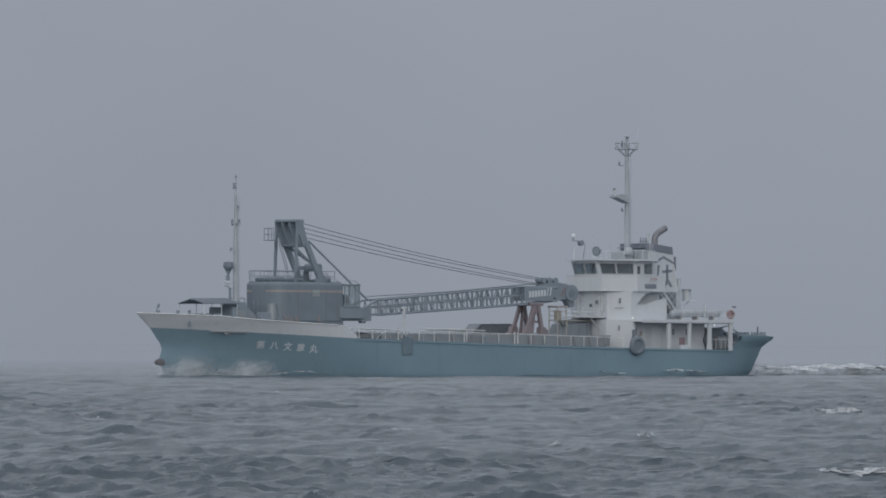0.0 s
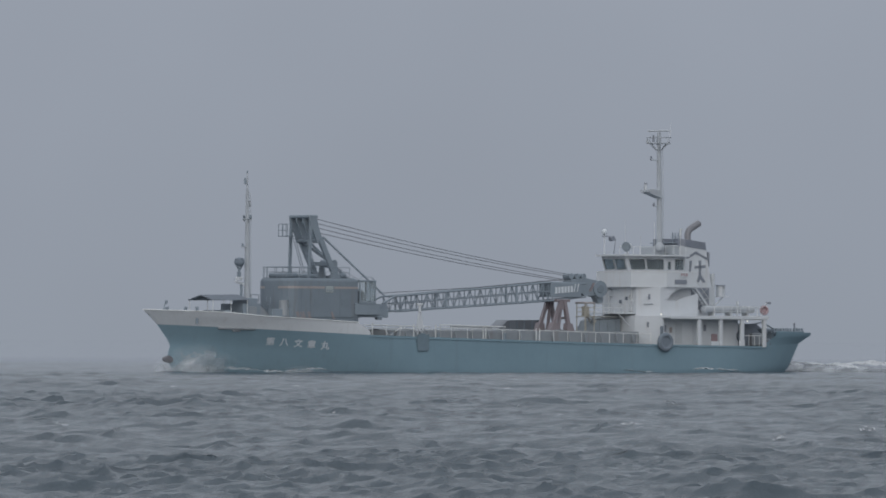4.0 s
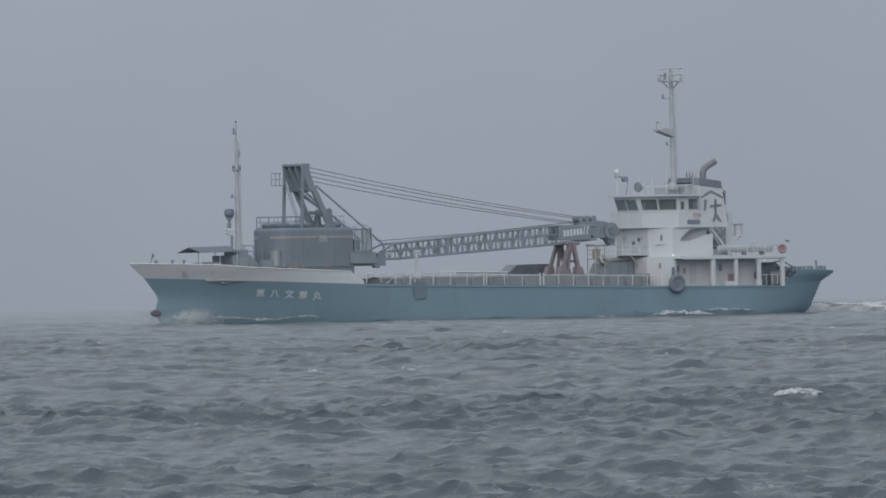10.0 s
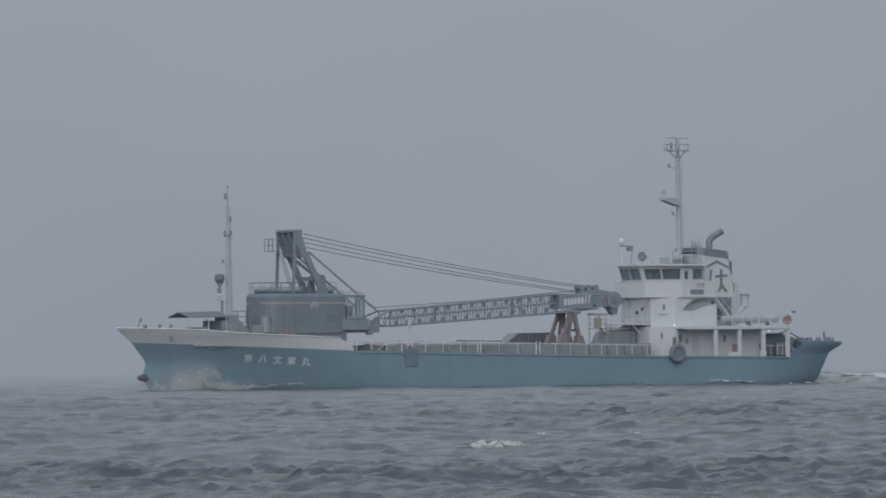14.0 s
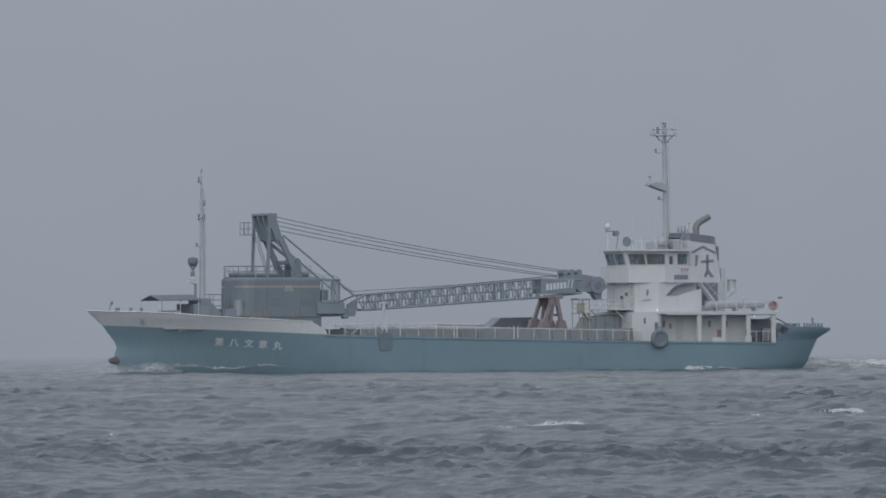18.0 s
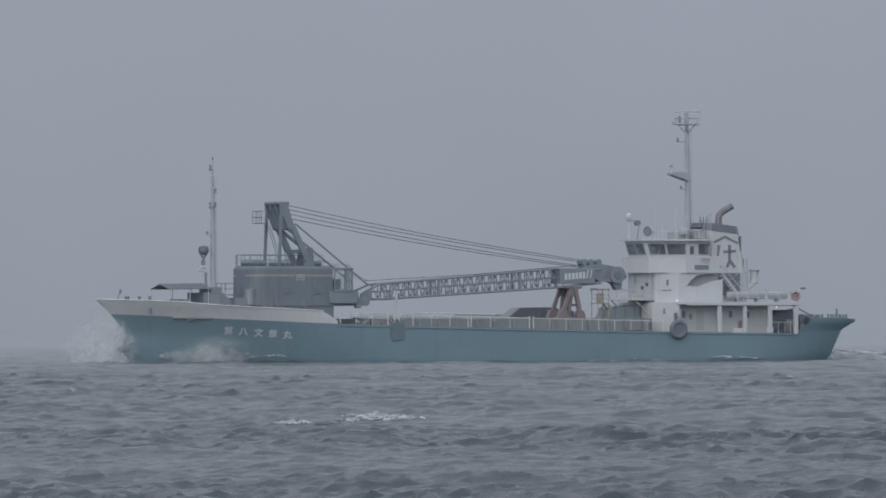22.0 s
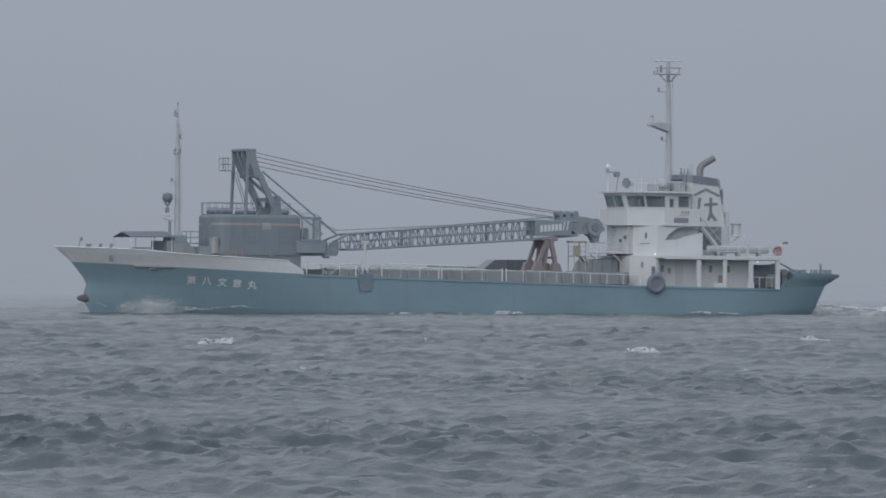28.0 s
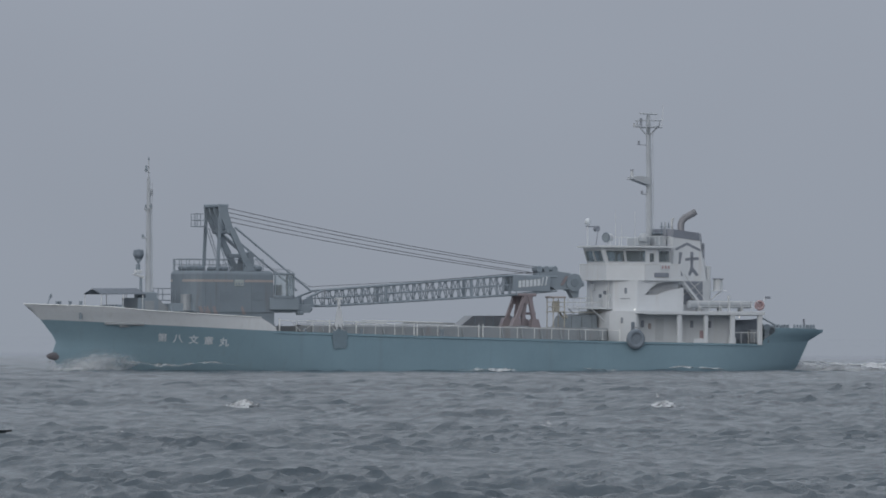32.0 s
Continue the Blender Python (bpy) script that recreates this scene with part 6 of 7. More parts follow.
for x, y in ((-20.0, 3.4), (-20.9, 3.4), (-21.7, 3.4), (-22.5, 3.4), (-22.5, -3.4), (-21.7, -3.4), (-20.9, -3.4), (-20.0, -3.4)):
    part("post", tube(Shape(), (x, y, 10.6), (x, y, 11.45), 0.02, seg=6), RAILW, rr2)
for x, y, zt in ((-19.3, 2.6, 13.6), (-20.2, -2.8, 13.9), (-22.0, 3.2, 12.8), (-18.6, 1.4, 12.4)):
    part("whip_aerial", tube(Shape(), (x, y, 10.6), (x, y, zt), 0.025, 0.012, 5), RAILW, ship)
part("signal_lamp", box(Shape(), -21.9, -22.1, 2.9, 3.1, 11.4, 12.2, 0.04), MARK, ship)


# ---- foam, wake and spray ----
def froth(name, x, y, z, seed, lump, height, label, keep=None, mat=None):
    """A ragged sheet of foam over a grid of places."""
    nu, nv = x.shape
    u, v = np.linspace(0, 1, nu)[:, None], np.linspace(0, 1, nv)[None, :]
    edge = np.minimum(1, 4 * np.minimum(u, 1 - u) + 0.25) * np.minimum(1, 4 * np.minimum(v, 1 - v) + 0.15)
    rough = 1.3 * ripples(x * lump, y * lump, seed) + 0.45 * ripples(x * lump * 3.1, y * lump * 3.1, seed + 7)
    on = rough + 0.8 * edge > 0.43
    if keep is not None:
        on &= keep
    z = z + np.maximum(0, height * edge * (0.5 + 0.7 * rough))
    shape = Shape()
    shape.v = np.stack([x, y, z], -1).reshape(-1, 3).tolist()
    full = on[:-1, :-1] & on[1:, :-1] & on[1:, 1:] & on[:-1, 1:]
    i, j = np.nonzero(full)
    shape.f = np.stack([i * nv + j, (i + 1) * nv + j, (i + 1) * nv + j + 1, i * nv + j + 1], -1).tolist()
    shape.s = [True] * len(shape.f)
    used = sorted({k for f in shape.f for k in f})
    back = {k: n for n, k in enumerate(used)}
    shape.v = [shape.v[k] for k in used]
    shape.f = [tuple(back[k] for k in f) for f in shape.f]
    ob = new(name, shape.mesh(name, mat or FOAM))
    return tagged(ob, label, "foam")


def field(nu, nv):
    return np.meshgrid(np.linspace(0, 1, nu), np.linspace(0, 1, nv), indexing="ij")


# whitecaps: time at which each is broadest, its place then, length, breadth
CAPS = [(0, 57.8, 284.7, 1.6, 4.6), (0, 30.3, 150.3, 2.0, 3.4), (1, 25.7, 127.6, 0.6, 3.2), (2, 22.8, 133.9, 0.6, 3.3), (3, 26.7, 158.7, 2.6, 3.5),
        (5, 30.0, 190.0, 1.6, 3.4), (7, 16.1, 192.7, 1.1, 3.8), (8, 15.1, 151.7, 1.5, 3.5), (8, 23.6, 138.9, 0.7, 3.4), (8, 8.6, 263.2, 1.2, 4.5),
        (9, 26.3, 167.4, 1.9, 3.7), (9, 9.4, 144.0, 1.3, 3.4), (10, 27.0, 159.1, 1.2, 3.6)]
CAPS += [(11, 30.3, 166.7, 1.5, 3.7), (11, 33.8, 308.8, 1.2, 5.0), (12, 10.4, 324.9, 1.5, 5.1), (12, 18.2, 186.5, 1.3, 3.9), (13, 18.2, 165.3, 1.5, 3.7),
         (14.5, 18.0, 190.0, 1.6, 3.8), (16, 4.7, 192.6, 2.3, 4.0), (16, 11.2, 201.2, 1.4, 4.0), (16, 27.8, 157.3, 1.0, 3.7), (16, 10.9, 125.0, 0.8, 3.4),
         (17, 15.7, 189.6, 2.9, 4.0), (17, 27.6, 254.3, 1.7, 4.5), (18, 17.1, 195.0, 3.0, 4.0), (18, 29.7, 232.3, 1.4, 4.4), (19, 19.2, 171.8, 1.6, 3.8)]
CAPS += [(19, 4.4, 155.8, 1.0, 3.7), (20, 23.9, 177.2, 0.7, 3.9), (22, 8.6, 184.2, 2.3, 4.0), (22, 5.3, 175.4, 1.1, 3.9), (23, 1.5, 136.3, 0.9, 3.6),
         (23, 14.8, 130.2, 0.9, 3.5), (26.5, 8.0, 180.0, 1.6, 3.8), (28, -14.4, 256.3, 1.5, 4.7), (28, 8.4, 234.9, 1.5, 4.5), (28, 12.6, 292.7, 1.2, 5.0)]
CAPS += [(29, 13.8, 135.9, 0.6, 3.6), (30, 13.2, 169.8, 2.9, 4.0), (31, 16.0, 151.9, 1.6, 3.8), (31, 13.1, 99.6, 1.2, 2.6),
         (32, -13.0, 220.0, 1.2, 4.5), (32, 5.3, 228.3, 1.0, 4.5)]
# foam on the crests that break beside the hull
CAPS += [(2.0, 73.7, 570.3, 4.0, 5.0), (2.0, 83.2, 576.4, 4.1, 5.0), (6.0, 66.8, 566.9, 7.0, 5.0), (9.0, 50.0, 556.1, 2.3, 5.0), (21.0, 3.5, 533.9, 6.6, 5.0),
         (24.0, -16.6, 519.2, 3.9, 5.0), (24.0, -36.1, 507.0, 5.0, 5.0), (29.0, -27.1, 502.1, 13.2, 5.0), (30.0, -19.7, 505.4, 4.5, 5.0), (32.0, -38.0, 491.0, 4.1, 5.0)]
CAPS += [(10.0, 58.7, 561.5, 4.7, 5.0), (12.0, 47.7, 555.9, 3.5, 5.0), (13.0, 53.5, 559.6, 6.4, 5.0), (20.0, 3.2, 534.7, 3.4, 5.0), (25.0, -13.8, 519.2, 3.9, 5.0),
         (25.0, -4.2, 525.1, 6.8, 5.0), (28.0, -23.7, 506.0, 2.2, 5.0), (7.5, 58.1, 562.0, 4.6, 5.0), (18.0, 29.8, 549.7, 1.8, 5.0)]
whitecaps = []
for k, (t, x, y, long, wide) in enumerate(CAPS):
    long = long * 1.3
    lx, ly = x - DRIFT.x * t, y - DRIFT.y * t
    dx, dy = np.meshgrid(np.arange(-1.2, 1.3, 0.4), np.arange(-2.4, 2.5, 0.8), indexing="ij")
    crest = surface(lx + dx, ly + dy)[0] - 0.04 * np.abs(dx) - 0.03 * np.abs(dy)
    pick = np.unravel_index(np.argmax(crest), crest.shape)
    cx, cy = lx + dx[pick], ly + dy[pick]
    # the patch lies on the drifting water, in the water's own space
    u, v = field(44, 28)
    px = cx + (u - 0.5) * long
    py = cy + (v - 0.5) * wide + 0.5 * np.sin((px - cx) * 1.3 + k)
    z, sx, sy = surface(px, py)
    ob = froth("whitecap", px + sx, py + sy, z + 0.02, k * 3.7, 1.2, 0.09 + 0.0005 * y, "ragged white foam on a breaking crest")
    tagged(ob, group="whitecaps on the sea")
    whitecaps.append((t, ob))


# small flecks of froth all over the water
fleck = Shape()
frnd = np.random.RandomState(8)
for k in range(80):
    ly = 45 + 420 * frnd.rand() ** 1.4
    lx = -5 + (26 + 0.21 * ly) * frnd.uniform(-1, 1)
    dx, dy = np.meshgrid(np.arange(-1.5, 1.6, 0.5), np.arange(-2, 2.1, 0.5), indexing="ij")
    crest = surface(lx + dx, ly + dy)[0]
    pick = np.unravel_index(np.argmax(crest), crest.shape)
    cx, cy = lx + dx[pick], ly + dy[pick]
    size = frnd.uniform(0.08, 0.30) * (1 + ly / 260)
    u, v = field(9, 7)
    px, py = cx + (u - 0.5) * size * 2.4, cy + (v - 0.5) * size * 2
    z, sx, sy = surface(px, py)
    on = ripples(px * 2.2 / size, py * 2.2 / size, k) + 0.35 - 1.2 * ((u - 0.5) ** 2 + (v - 0.5) ** 2) > 0.12
    rows6 = np.stack([px + sx, py + sy, z + 0.02 + 0.06 * on], -1)
    for i in range(8):
        for j in range(6):
            if on[i, j] and on[i + 1, j] and on[i + 1, j + 1] and on[i, j + 1]:
                fleck.add([rows6[i, j], rows6[i + 1, j], rows6[i + 1, j + 1], rows6[i, j + 1]], [(0, 1, 2, 3)], True)
flecks = tagged(new("foam_flecks", fleck.mesh("foam_flecks", THIN_FOAM)), "small flecks of white froth on the water", "foam", kind="stuff")


# the ship's own foam, in the ship's space but level with the sea
u, v = field(170, 18)
bx = 35.4 - 15 * u
by = np.vectorize(lambda x: side(min(x, 34.2), 0.0))(bx) + 0.05 + v * (0.5 + 1.9 * u) + 0.3 * np.sin(bx * 1.7)
bz = 0.14 + 0.7 * np.exp(-5 * np.abs(u - 0.10)) * (1 - v) + 0.14 * np.sin(bx * 0.9)
bow_foam = froth("bow_wave", bx, by, bz, 2.0, 0.8, 0.45, "white bow wave along the hull", mat=BOWFOAM)
bow_foam_far = froth("bow_wave", bx, -by, bz, 5.0, 0.8, 0.45, "white bow wave along the hull", mat=BOWFOAM)
u, v = field(260, 10)
bx = 9 - 44 * u
side_foam = froth("side_foam", bx, FULL + 0.05 + v * 1.5, 0.15 + 0.16 * np.sin(bx * 0.5), 11.0, 0.8, 0.25, "broken white foam along the ship's side",
                  ripples(bx * 0.16, bx * 0 + 3.3, 4) > 0.12)
tagged(side_foam, kind="stuff")
u, v = field(320, 40)
bx = -35.0 - 105 * u
half = 3.4 + 5 * u
wake = froth("wake", bx, -half + 2 * half * v, 0.2 + (0.25 * np.exp(-4 * u) + 0.6 * np.exp(-14 * u)) * np.cos((v - 0.5) * 2.6) + 0.16 * np.sin(bx * 0.33), 17.0, 0.42, 0.7, "white churned wake behind the stern", mat=CHURN)


def spray_cloud(seed, n, size, lean, spread, drop=(0.05, 0.12)):
    """A plume of flying drops."""
    rs2 = np.random.RandomState(seed)
    high = rs2.rand(n) ** 1.35
    x = rs2.normal(0, 1, n) * spread[0] * (0.45 + 0.75 * high) + lean[0] * high * size
    y = rs2.normal(0, 1, n) * spread[1] * (0.45 + 0.75 * high) + lean[1] * high * size
    z = high * size * (0.8 + 0.5 * ripples(x * 0.8, y * 0.8, seed)) * np.exp(-(x / spread[0] / 2.2) ** 2)
    puff = ripples(x * 0.9, z * 0.9, seed + 3) + 0.5 * ripples(x * 2.3, z * 2.3, seed + 5)
    keep = puff > -0.12 + 0.25 * (rs2.rand(n) - 0.5)
    c = np.stack([x, y, z], -1)[keep]
    r = rs2.uniform(*drop, len(c))
    tri = c[:, None, :] + rs2.uniform(-1, 1, (len(c), 3, 3)) * r[:, None, None]
    shape = Shape()
    shape.v = tri.reshape(-1, 3).tolist()
    shape.f = np.arange(3 * len(c)).reshape(-1, 3).tolist()
    shape.s = [False] * len(c)
    return shape


def mist_billow(seed, size, lean, spread, y0):
    """One billowing curtain of fine spray."""
    nu, nv = 33, 21
    u, v = np.meshgrid(np.linspace(-1, 1, nu), np.linspace(-0.12, 1, nv), indexing="ij")
    wob = ripples(u * 1.6, v * 1.9, seed) + 0.5 * ripples(u * 4.1, v * 4.3, seed + 2)
    x = u * spread * (0.85 + 0.35 * v) + lean * v * size + 0.35 * wob * spread
    z = v * size * 1.12 * (1 - 0.3 * u * u) + 0.18 * wob * size
    y = y0 + 0.5 * spread * (1 - u * u) * (0.4 + 0.6 * v) + 0.5 * ripples(u * 2.3, v * 2.1, seed + 4)
    reach = np.clip(np.sqrt(u * u + np.maximum(0, v) ** 2.4) + 0.22 * wob, 0, 1)
    reach[0, :] = reach[-1, :] = reach[:, -1] = 1.0
    rows7 = np.stack([x, y, z], -1)
    me = bpy.data.meshes.new("spray_mist")
    i, j = np.meshgrid(np.arange(nu - 1), np.arange(nv - 1), indexing="ij")
    quad = np.stack([i * nv + j, (i + 1) * nv + j, (i + 1) * nv + j + 1, i * nv + j + 1], -1).reshape(-1, 4)
    me.from_pydata(rows7.reshape(-1, 3).tolist(), [], quad.tolist())
    far = reach.reshape(-1)[quad.reshape(-1)]
    me.uv_layers.new(name="reach").data.foreach_set("uv", np.stack([far, far * 0], -1).ravel())
    me.polygons.foreach_set("use_smooth", [True] * len(quad))
    me.materials.append(MIST)
    return tagged(new("spray_mist", me), "soft white mist thrown up by the bow", "spray", "bursts of spray at the bow")


# bursts at the bow: time of the peak, height, place along and beside the stem, life
BURSTS = [(0.3, 2.0, 33.4, 1.6, 1.5), (1.0, 3.1, 36.0, 0.8, 1.2), (3.0, 1.7, 26.5, 5.3, 1.3), (7.0, 5.2, 37.4, 0.8, 1.5), (7.4, 2.6, 30.0, 3.6, 1.5),
          (13.0, 2.0, 30.0, 3.2, 1.4), (16.0, 6.0, 38.2, 0.6, 1.5), (16.2, 3.8, 30.2, 3.8, 1.5), (17.0, 2.2, 37.6, 0.4, 1.3), (20.0, 2.2, 31.5, 2.4, 1.4),
          (22.0, 4.2, 37.4, 0.6, 1.3), (25.0, 5.2, 36.8, 0.6, 1.4), (25.2, 3.2, 30.4, 3.4, 1.5), (28.0, 1.5, 30.5, 3.8, 1.3)]
BURSTS += [(30.0, 5.4, 38.2, 0.4, 1.5), (29.8, 3.6, 29.6, 4.2, 1.6), (32.0, 1.7, 32.0, 2.4, 1.5), (10.0, 1.5, 33.0, 1.8, 1.3), (11.0, 2.0, 33.6, 1.5, 1.2), (0.2, 1.6, 29.0, 4.6, 1.2),
          (1.0, 2.0, 30.5, 3.6, 1.2), (22.1, 2.2, 29.0, 4.4, 1.4), (20.0, 1.8, 35.5, 1.0, 1.4), (18.0, 1.0, 33.0, 2.6, 1.2), (32.0, 1.2, 33.5, 2.2, 1.2),
          (4.5, 2.6, 33.5, 1.4, 1.4), (14.4, 2.6, 32.0, 2.2, 1.4), (26.6, 2.6, 32.5, 1.8, 1.4), (30.4, 2.4, 36.5, 0.8, 1.2)]
# how high the bow wave stands, time by time
SURGE = [(0, 0.1), (1, 0.38), (2, 0.3), (3, 0.1), (6, 0.0), (7, 0.32), (8, 0.32), (9, 0.02), (10, 0.25), (11, 0.22), (12, 0.05), (13, 0.15), (16, 0.25), (17, 0.2),
         (18, 0.38), (19, 0.18), (20, 0.3), (21, 0.0), (22, 0.32), (23, 0.32), (24, 0.1), (25, 0.35), (28, 0.32), (29, 0.1), (30, 0.3), (31, 0.2), (32, 0.42)]
sprays = []
for k, (t, size, x, y, life) in enumerate(BURSTS):
    sh = spray_cloud(40 + k, int(30 * size * size if size > 3 else 45 * size), size, (0.10 if x > 35 else -0.15, 0.2), (0.75 + 0.26 * size, 0.5 + 0.14 * size))
    ob = tagged(new("bow_spray", sh.mesh("bow_spray", SPRAY)), "burst of white spray thrown up by the bow", "spray", "bursts of spray at the bow")
    sprays.append((t, x, y, size, life, ob))
    for n, y0 in enumerate((-0.3, 0.6)):
        fog = mist_billow(90 + 7 * k + n, size * (1.14 - 0.2 * n), (0.10 if x > 35 else -0.2), (1.5 + 0.56 * size) if size > 3 else (2.3 + 0.9 * size), y0)
        sprays.append((t + 0.06 * n, x - 0.25 * n, y, size, life * 1.05, fog))


# white water thrown up by the propeller
washes = []
for k, (x, size, spread) in enumerate(((-37.4, 1.1, 2.4), (-40.5, 0.9, 3.0), (-45.0, 0.75, 3.6), (-51.0, 0.65, 4.2), (-58.0, 0.6, 4.8), (-66.0, 0.55, 5.2), (-75.0, 0.5, 5.6))):
    for n, y0 in enumerate((-0.6, 0.7)):
        wash = mist_billow(400 + 5 * k + n, size, -0.4, spread, y0)
        tagged(wash, "churned white water behind the stern", "spray", "churned water behind the stern")
        washes.append((x, 0.5 * k + n, wash))


# ---- what moves ----
def motions():
    ship_rows = [
        (0, pose(79.38, 585.35, 0, 0, -0.14, -146.62)),
        (0.5, pose(77.46, 584.24, 0, 0, -0.13, -146.77)),
        (1, pose(75.50, 582.91, 0, 0, -0.07, -146.95)),
        (1.5, pose(73.50, 581.24, 0, 0, 0.04, -147.15)),
        (2, pose(71.50, 579.59, 0, 0, 0.03, -147.34)),
        (2.5, pose(69.57, 578.42, 0, 0, 0.03, -147.49)),
        (3, pose(67.68, 577.72, 0, 0, -0.05, -147.57)),
        (3.5, pose(65.80, 577.06, 0, 0, -0.13, -147.62)),
        (5.5, pose(58.01, 572.19, 0, 0, -0.01, -147.86)),
        (6, pose(56.05, 570.77, 0, 0, 0.03, -147.91)),
        (6.5, pose(54.11, 569.65, 0, 0, -0.01, -147.92)),
        (7, pose(52.19, 568.78, 0, 0, -0.10, -147.90)),
        (7.5, pose(50.25, 567.75, 0, 0, -0.13, -147.90)),
        (8, pose(48.29, 566.40, 0, 0, -0.16, -147.92)),
        (8.5, pose(46.31, 564.76, 0, 0, -0.05, -147.98)),
        (9, pose(44.34, 563.12, 0, 0, 0.08, -148.05)),
        (9.5, pose(42.38, 561.73, 0, 0, 0.16, -148.11)),
        (10, pose(40.44, 560.72, 0, 0, 0.19, -148.15)),
        (10.5, pose(38.52, 560.00, 0, 0, -0.03, -148.17)),
        (11, pose(36.59, 559.24, 0, 0, -0.15, -148.21)),
        (11.5, pose(34.65, 558.30, 0, 0, -0.19, -148.28)),
        (12, pose(32.70, 557.22, 0, 0, -0.25, -148.38)),
        (12.5, pose(30.75, 556.11, 0, 0, -0.09, -148.51)),
        (13, pose(28.80, 555.12, 0, 0, -0.10, -148.65)),
        (13.5, pose(26.85, 554.48, 0, 0, 0.00, -148.79)),
        (15.5, pose(19.03, 553.70, 0, 0, 0.04, -149.26)),
        (16, pose(17.05, 553.41, 0, 0, 0.00, -149.35)),
        (16.5, pose(15.07, 552.57, 0, 0, -0.05, -149.43)),
        (17, pose(13.08, 551.21, 0, 0, 0.03, -149.52)),
        (17.5, pose(11.10, 549.57, 0, 0, 0.02, -149.59)),
        (18, pose(9.12, 547.99, 0, 0, -0.02, -149.62)),
        (18.5, pose(7.14, 546.65, 0, 0, -0.07, -149.61)),
        (19, pose(5.15, 545.60, 0, 0, -0.07, -149.55)),
        (19.5, pose(3.16, 544.83, 0, 0, -0.10, -149.47)),
        (20, pose(1.16, 543.98, 0, 0, -0.18, -149.38)),
        (20.5, pose(-0.83, 542.67, 0, 0, -0.18, -149.33)),
        (21, pose(-2.78, 540.69, 0, 0, -0.18, -149.33)),
        (21.5, pose(-4.73, 538.61, 0, 0, -0.10, -149.34)),
        (22, pose(-6.69, 536.95, 0, 0, -0.07, -149.32)),
        (22.5, pose(-8.67, 535.67, 0, 0, -0.10, -149.27)),
        (23, pose(-10.64, 534.31, 0, 0, -0.18, -149.21)),
        (23.5, pose(-12.60, 532.70, 0, 0, -0.23, -149.14)),
        (24, pose(-14.54, 530.92, 0, 0, -0.22, -149.07)),
        (24.5, pose(-16.46, 529.00, 0, 0, -0.19, -148.96)),
        (25, pose(-18.38, 526.99, 0, 0, -0.12, -148.82)),
        (25.5, pose(-20.27, 524.83, 0, 0, -0.07, -148.62)),
        (27.5, pose(-27.66, 515.12, 0, 0, -0.21, -147.66)),
        (28, pose(-29.51, 512.90, 0, 0, -0.22, -147.43)),
        (28.5, pose(-31.37, 510.90, 0, 0, -0.12, -147.21)),
        (29, pose(-33.22, 508.87, 0, 0, -0.10, -147.01)),
        (29.5, pose(-35.06, 506.89, 0, 0, -0.01, -146.84)),
        (30, pose(-36.90, 504.85, 0, 0, 0.04, -146.69)),
        (30.5, pose(-38.72, 502.82, 0, 0, 0.09, -146.56)),
        (31, pose(-40.57, 500.96, 0, 0, 0.01, -146.43)),
        (31.5, pose(-42.42, 499.23, 0, 0, -0.07, -146.30)),
        (32, pose(-44.29, 497.64, 0, 0, -0.17, -146.17))]
    walk(ship, ship_rows)
    for ob in loose:
        walk(ob, ship_rows)
    times = [r[0] for r in ship_rows]
    xs = [r[1].translation.x for r in ship_rows]
    ys = [r[1].translation.y for r in ship_rows]
    yaws = [math.degrees(r[1].to_euler().z) for r in ship_rows]

    def ship_at(t, z=0.0, x=0.0, y=0.0):
        """The level pose of a point of the ship."""
        m = pose(float(np.interp(t, times, xs)), float(np.interp(t, times, ys)), z, 0, 0, float(np.interp(t, times, yaws)))
        return m @ pose(x, y, 0)

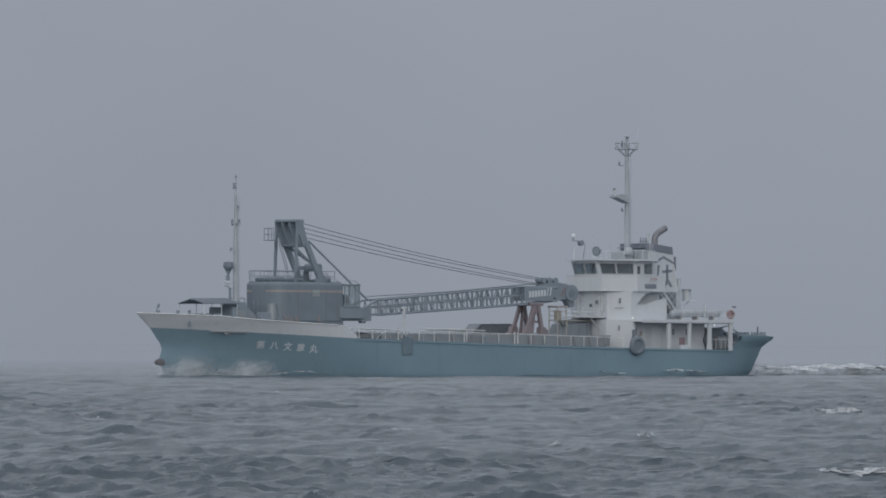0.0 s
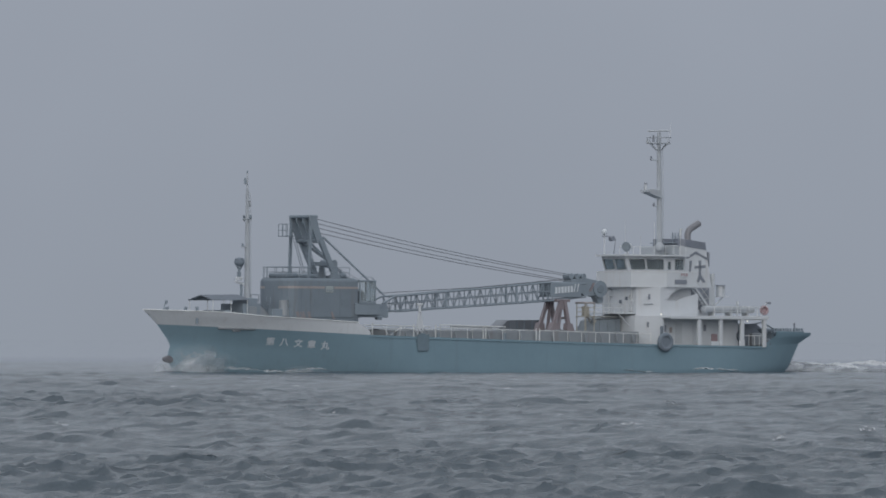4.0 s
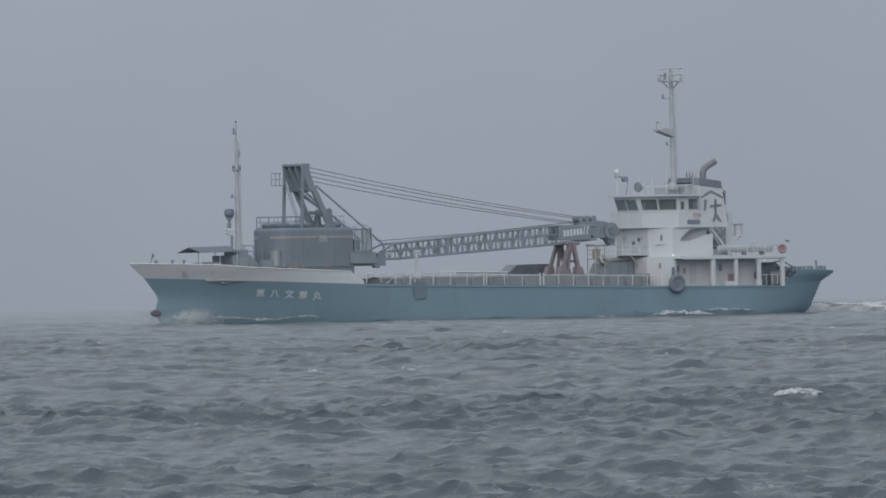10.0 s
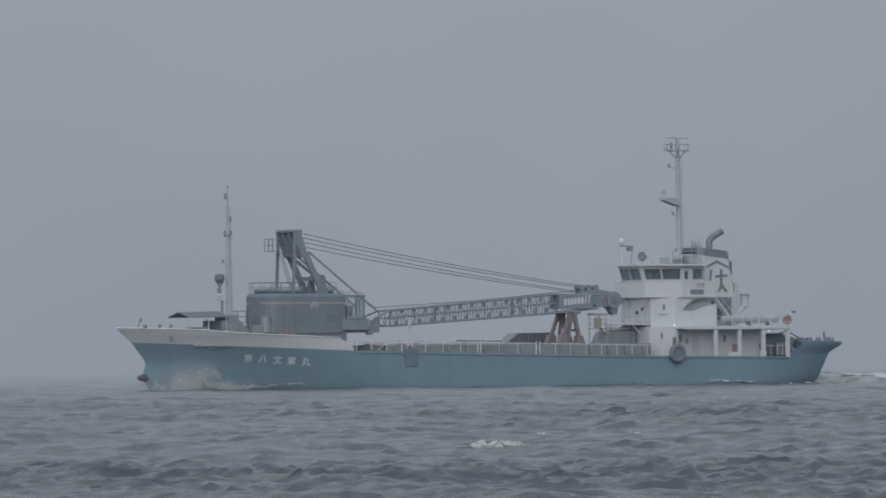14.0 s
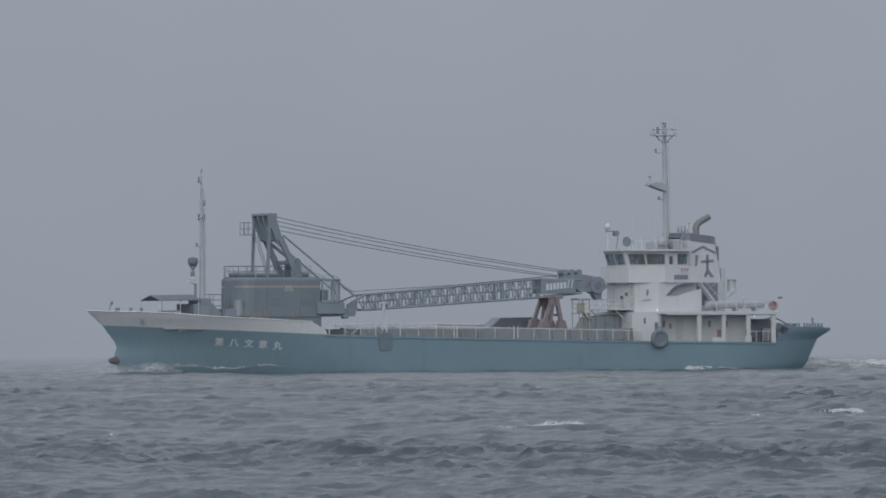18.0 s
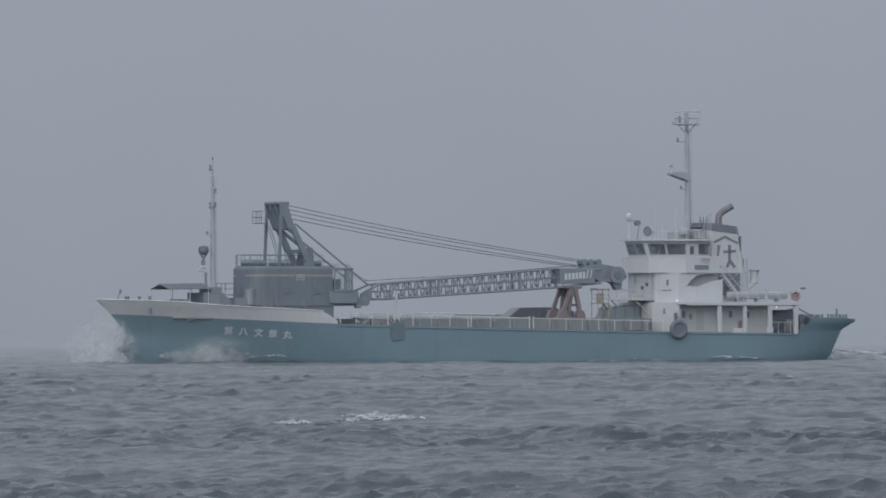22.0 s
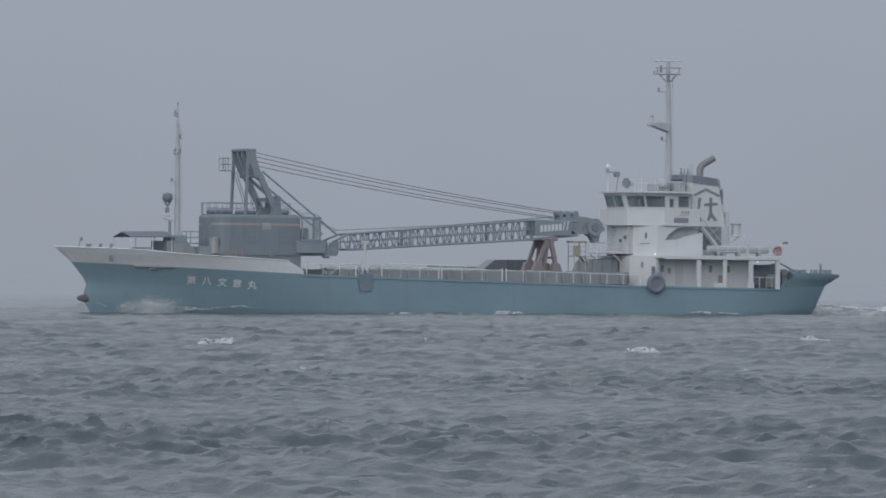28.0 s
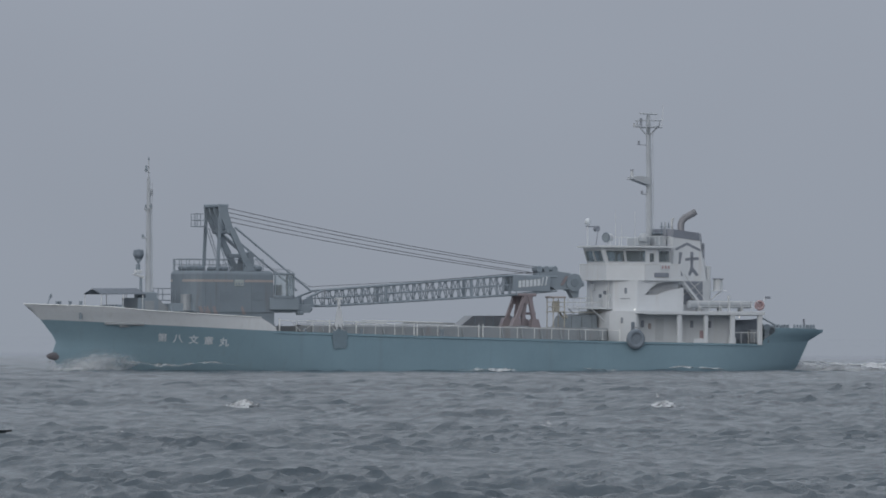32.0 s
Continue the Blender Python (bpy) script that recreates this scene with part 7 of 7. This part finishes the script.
    # the radar turns once in two and a half seconds
    walk(radar_hub, [(0.5 * i, pose(-21.95, 0, 22.3, 0, 0, 54.5 + 151.3 * (0.5 * i - 9.0))) for i in range(65)])
    # the water drifts with the wind
    walk(sea, [(t, pose(DRIFT.x * t, DRIFT.y * t, LEVEL)) for t in (0, 8, 16, 24, 32)])
    walk(flecks, [(t, pose(DRIFT.x * t, DRIFT.y * t, LEVEL)) for t in (0, 8, 16, 24, 32)])
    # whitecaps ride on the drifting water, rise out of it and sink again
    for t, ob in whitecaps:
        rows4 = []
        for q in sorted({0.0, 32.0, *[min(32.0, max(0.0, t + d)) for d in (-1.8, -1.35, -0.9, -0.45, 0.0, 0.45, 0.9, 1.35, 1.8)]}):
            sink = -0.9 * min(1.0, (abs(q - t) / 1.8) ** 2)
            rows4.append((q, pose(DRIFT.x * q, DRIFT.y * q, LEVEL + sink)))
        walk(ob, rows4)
    # foam that goes along with the ship
    for ob in (bow_foam, bow_foam_far):
        walk(ob, [(q, ship_at(q, LEVEL - 0.12 + float(np.interp(q, *zip(*SURGE))))) for q in np.arange(0, 32.01, 0.5)])
    for ob, phase, rise in ((side_foam, 2.0, 0.14), (wake, 0.7, 0.06)):
        walk(ob, [(q, ship_at(q, LEVEL + rise * math.sin(q * 1.9 + phase))) for q in np.arange(0, 32.01, 0.5)])
    for x, phase, ob in washes:
        walk(ob, [(q, ship_at(q, LEVEL - 0.05 + 0.14 * math.sin(q * 2.1 + phase), x)) for q in np.arange(0, 32.01, 0.5)])
    # spray rises at the bow, spreads and falls back
    for t, x, y, size, life, ob in sprays:
        rows5 = []
        for q in sorted({0.0, 32.0, *[min(32.0, max(0.0, t + d * life)) for d in (-1.0, -0.75, -0.5, -0.25, 0.0, 0.25, 0.5, 0.75, 1.0)]}):
            d = (q - t) / life
            z = -size * 1.4 * min(1.0, d * d) - 0.1 + LEVEL
            rows5.append((q, ship_at(q, z, x - 1.2 * max(-1.0, min(1.0, d)), y + 0.5 * max(-1.0, min(1.0, d)))))
        walk(ob, rows5)


motions()
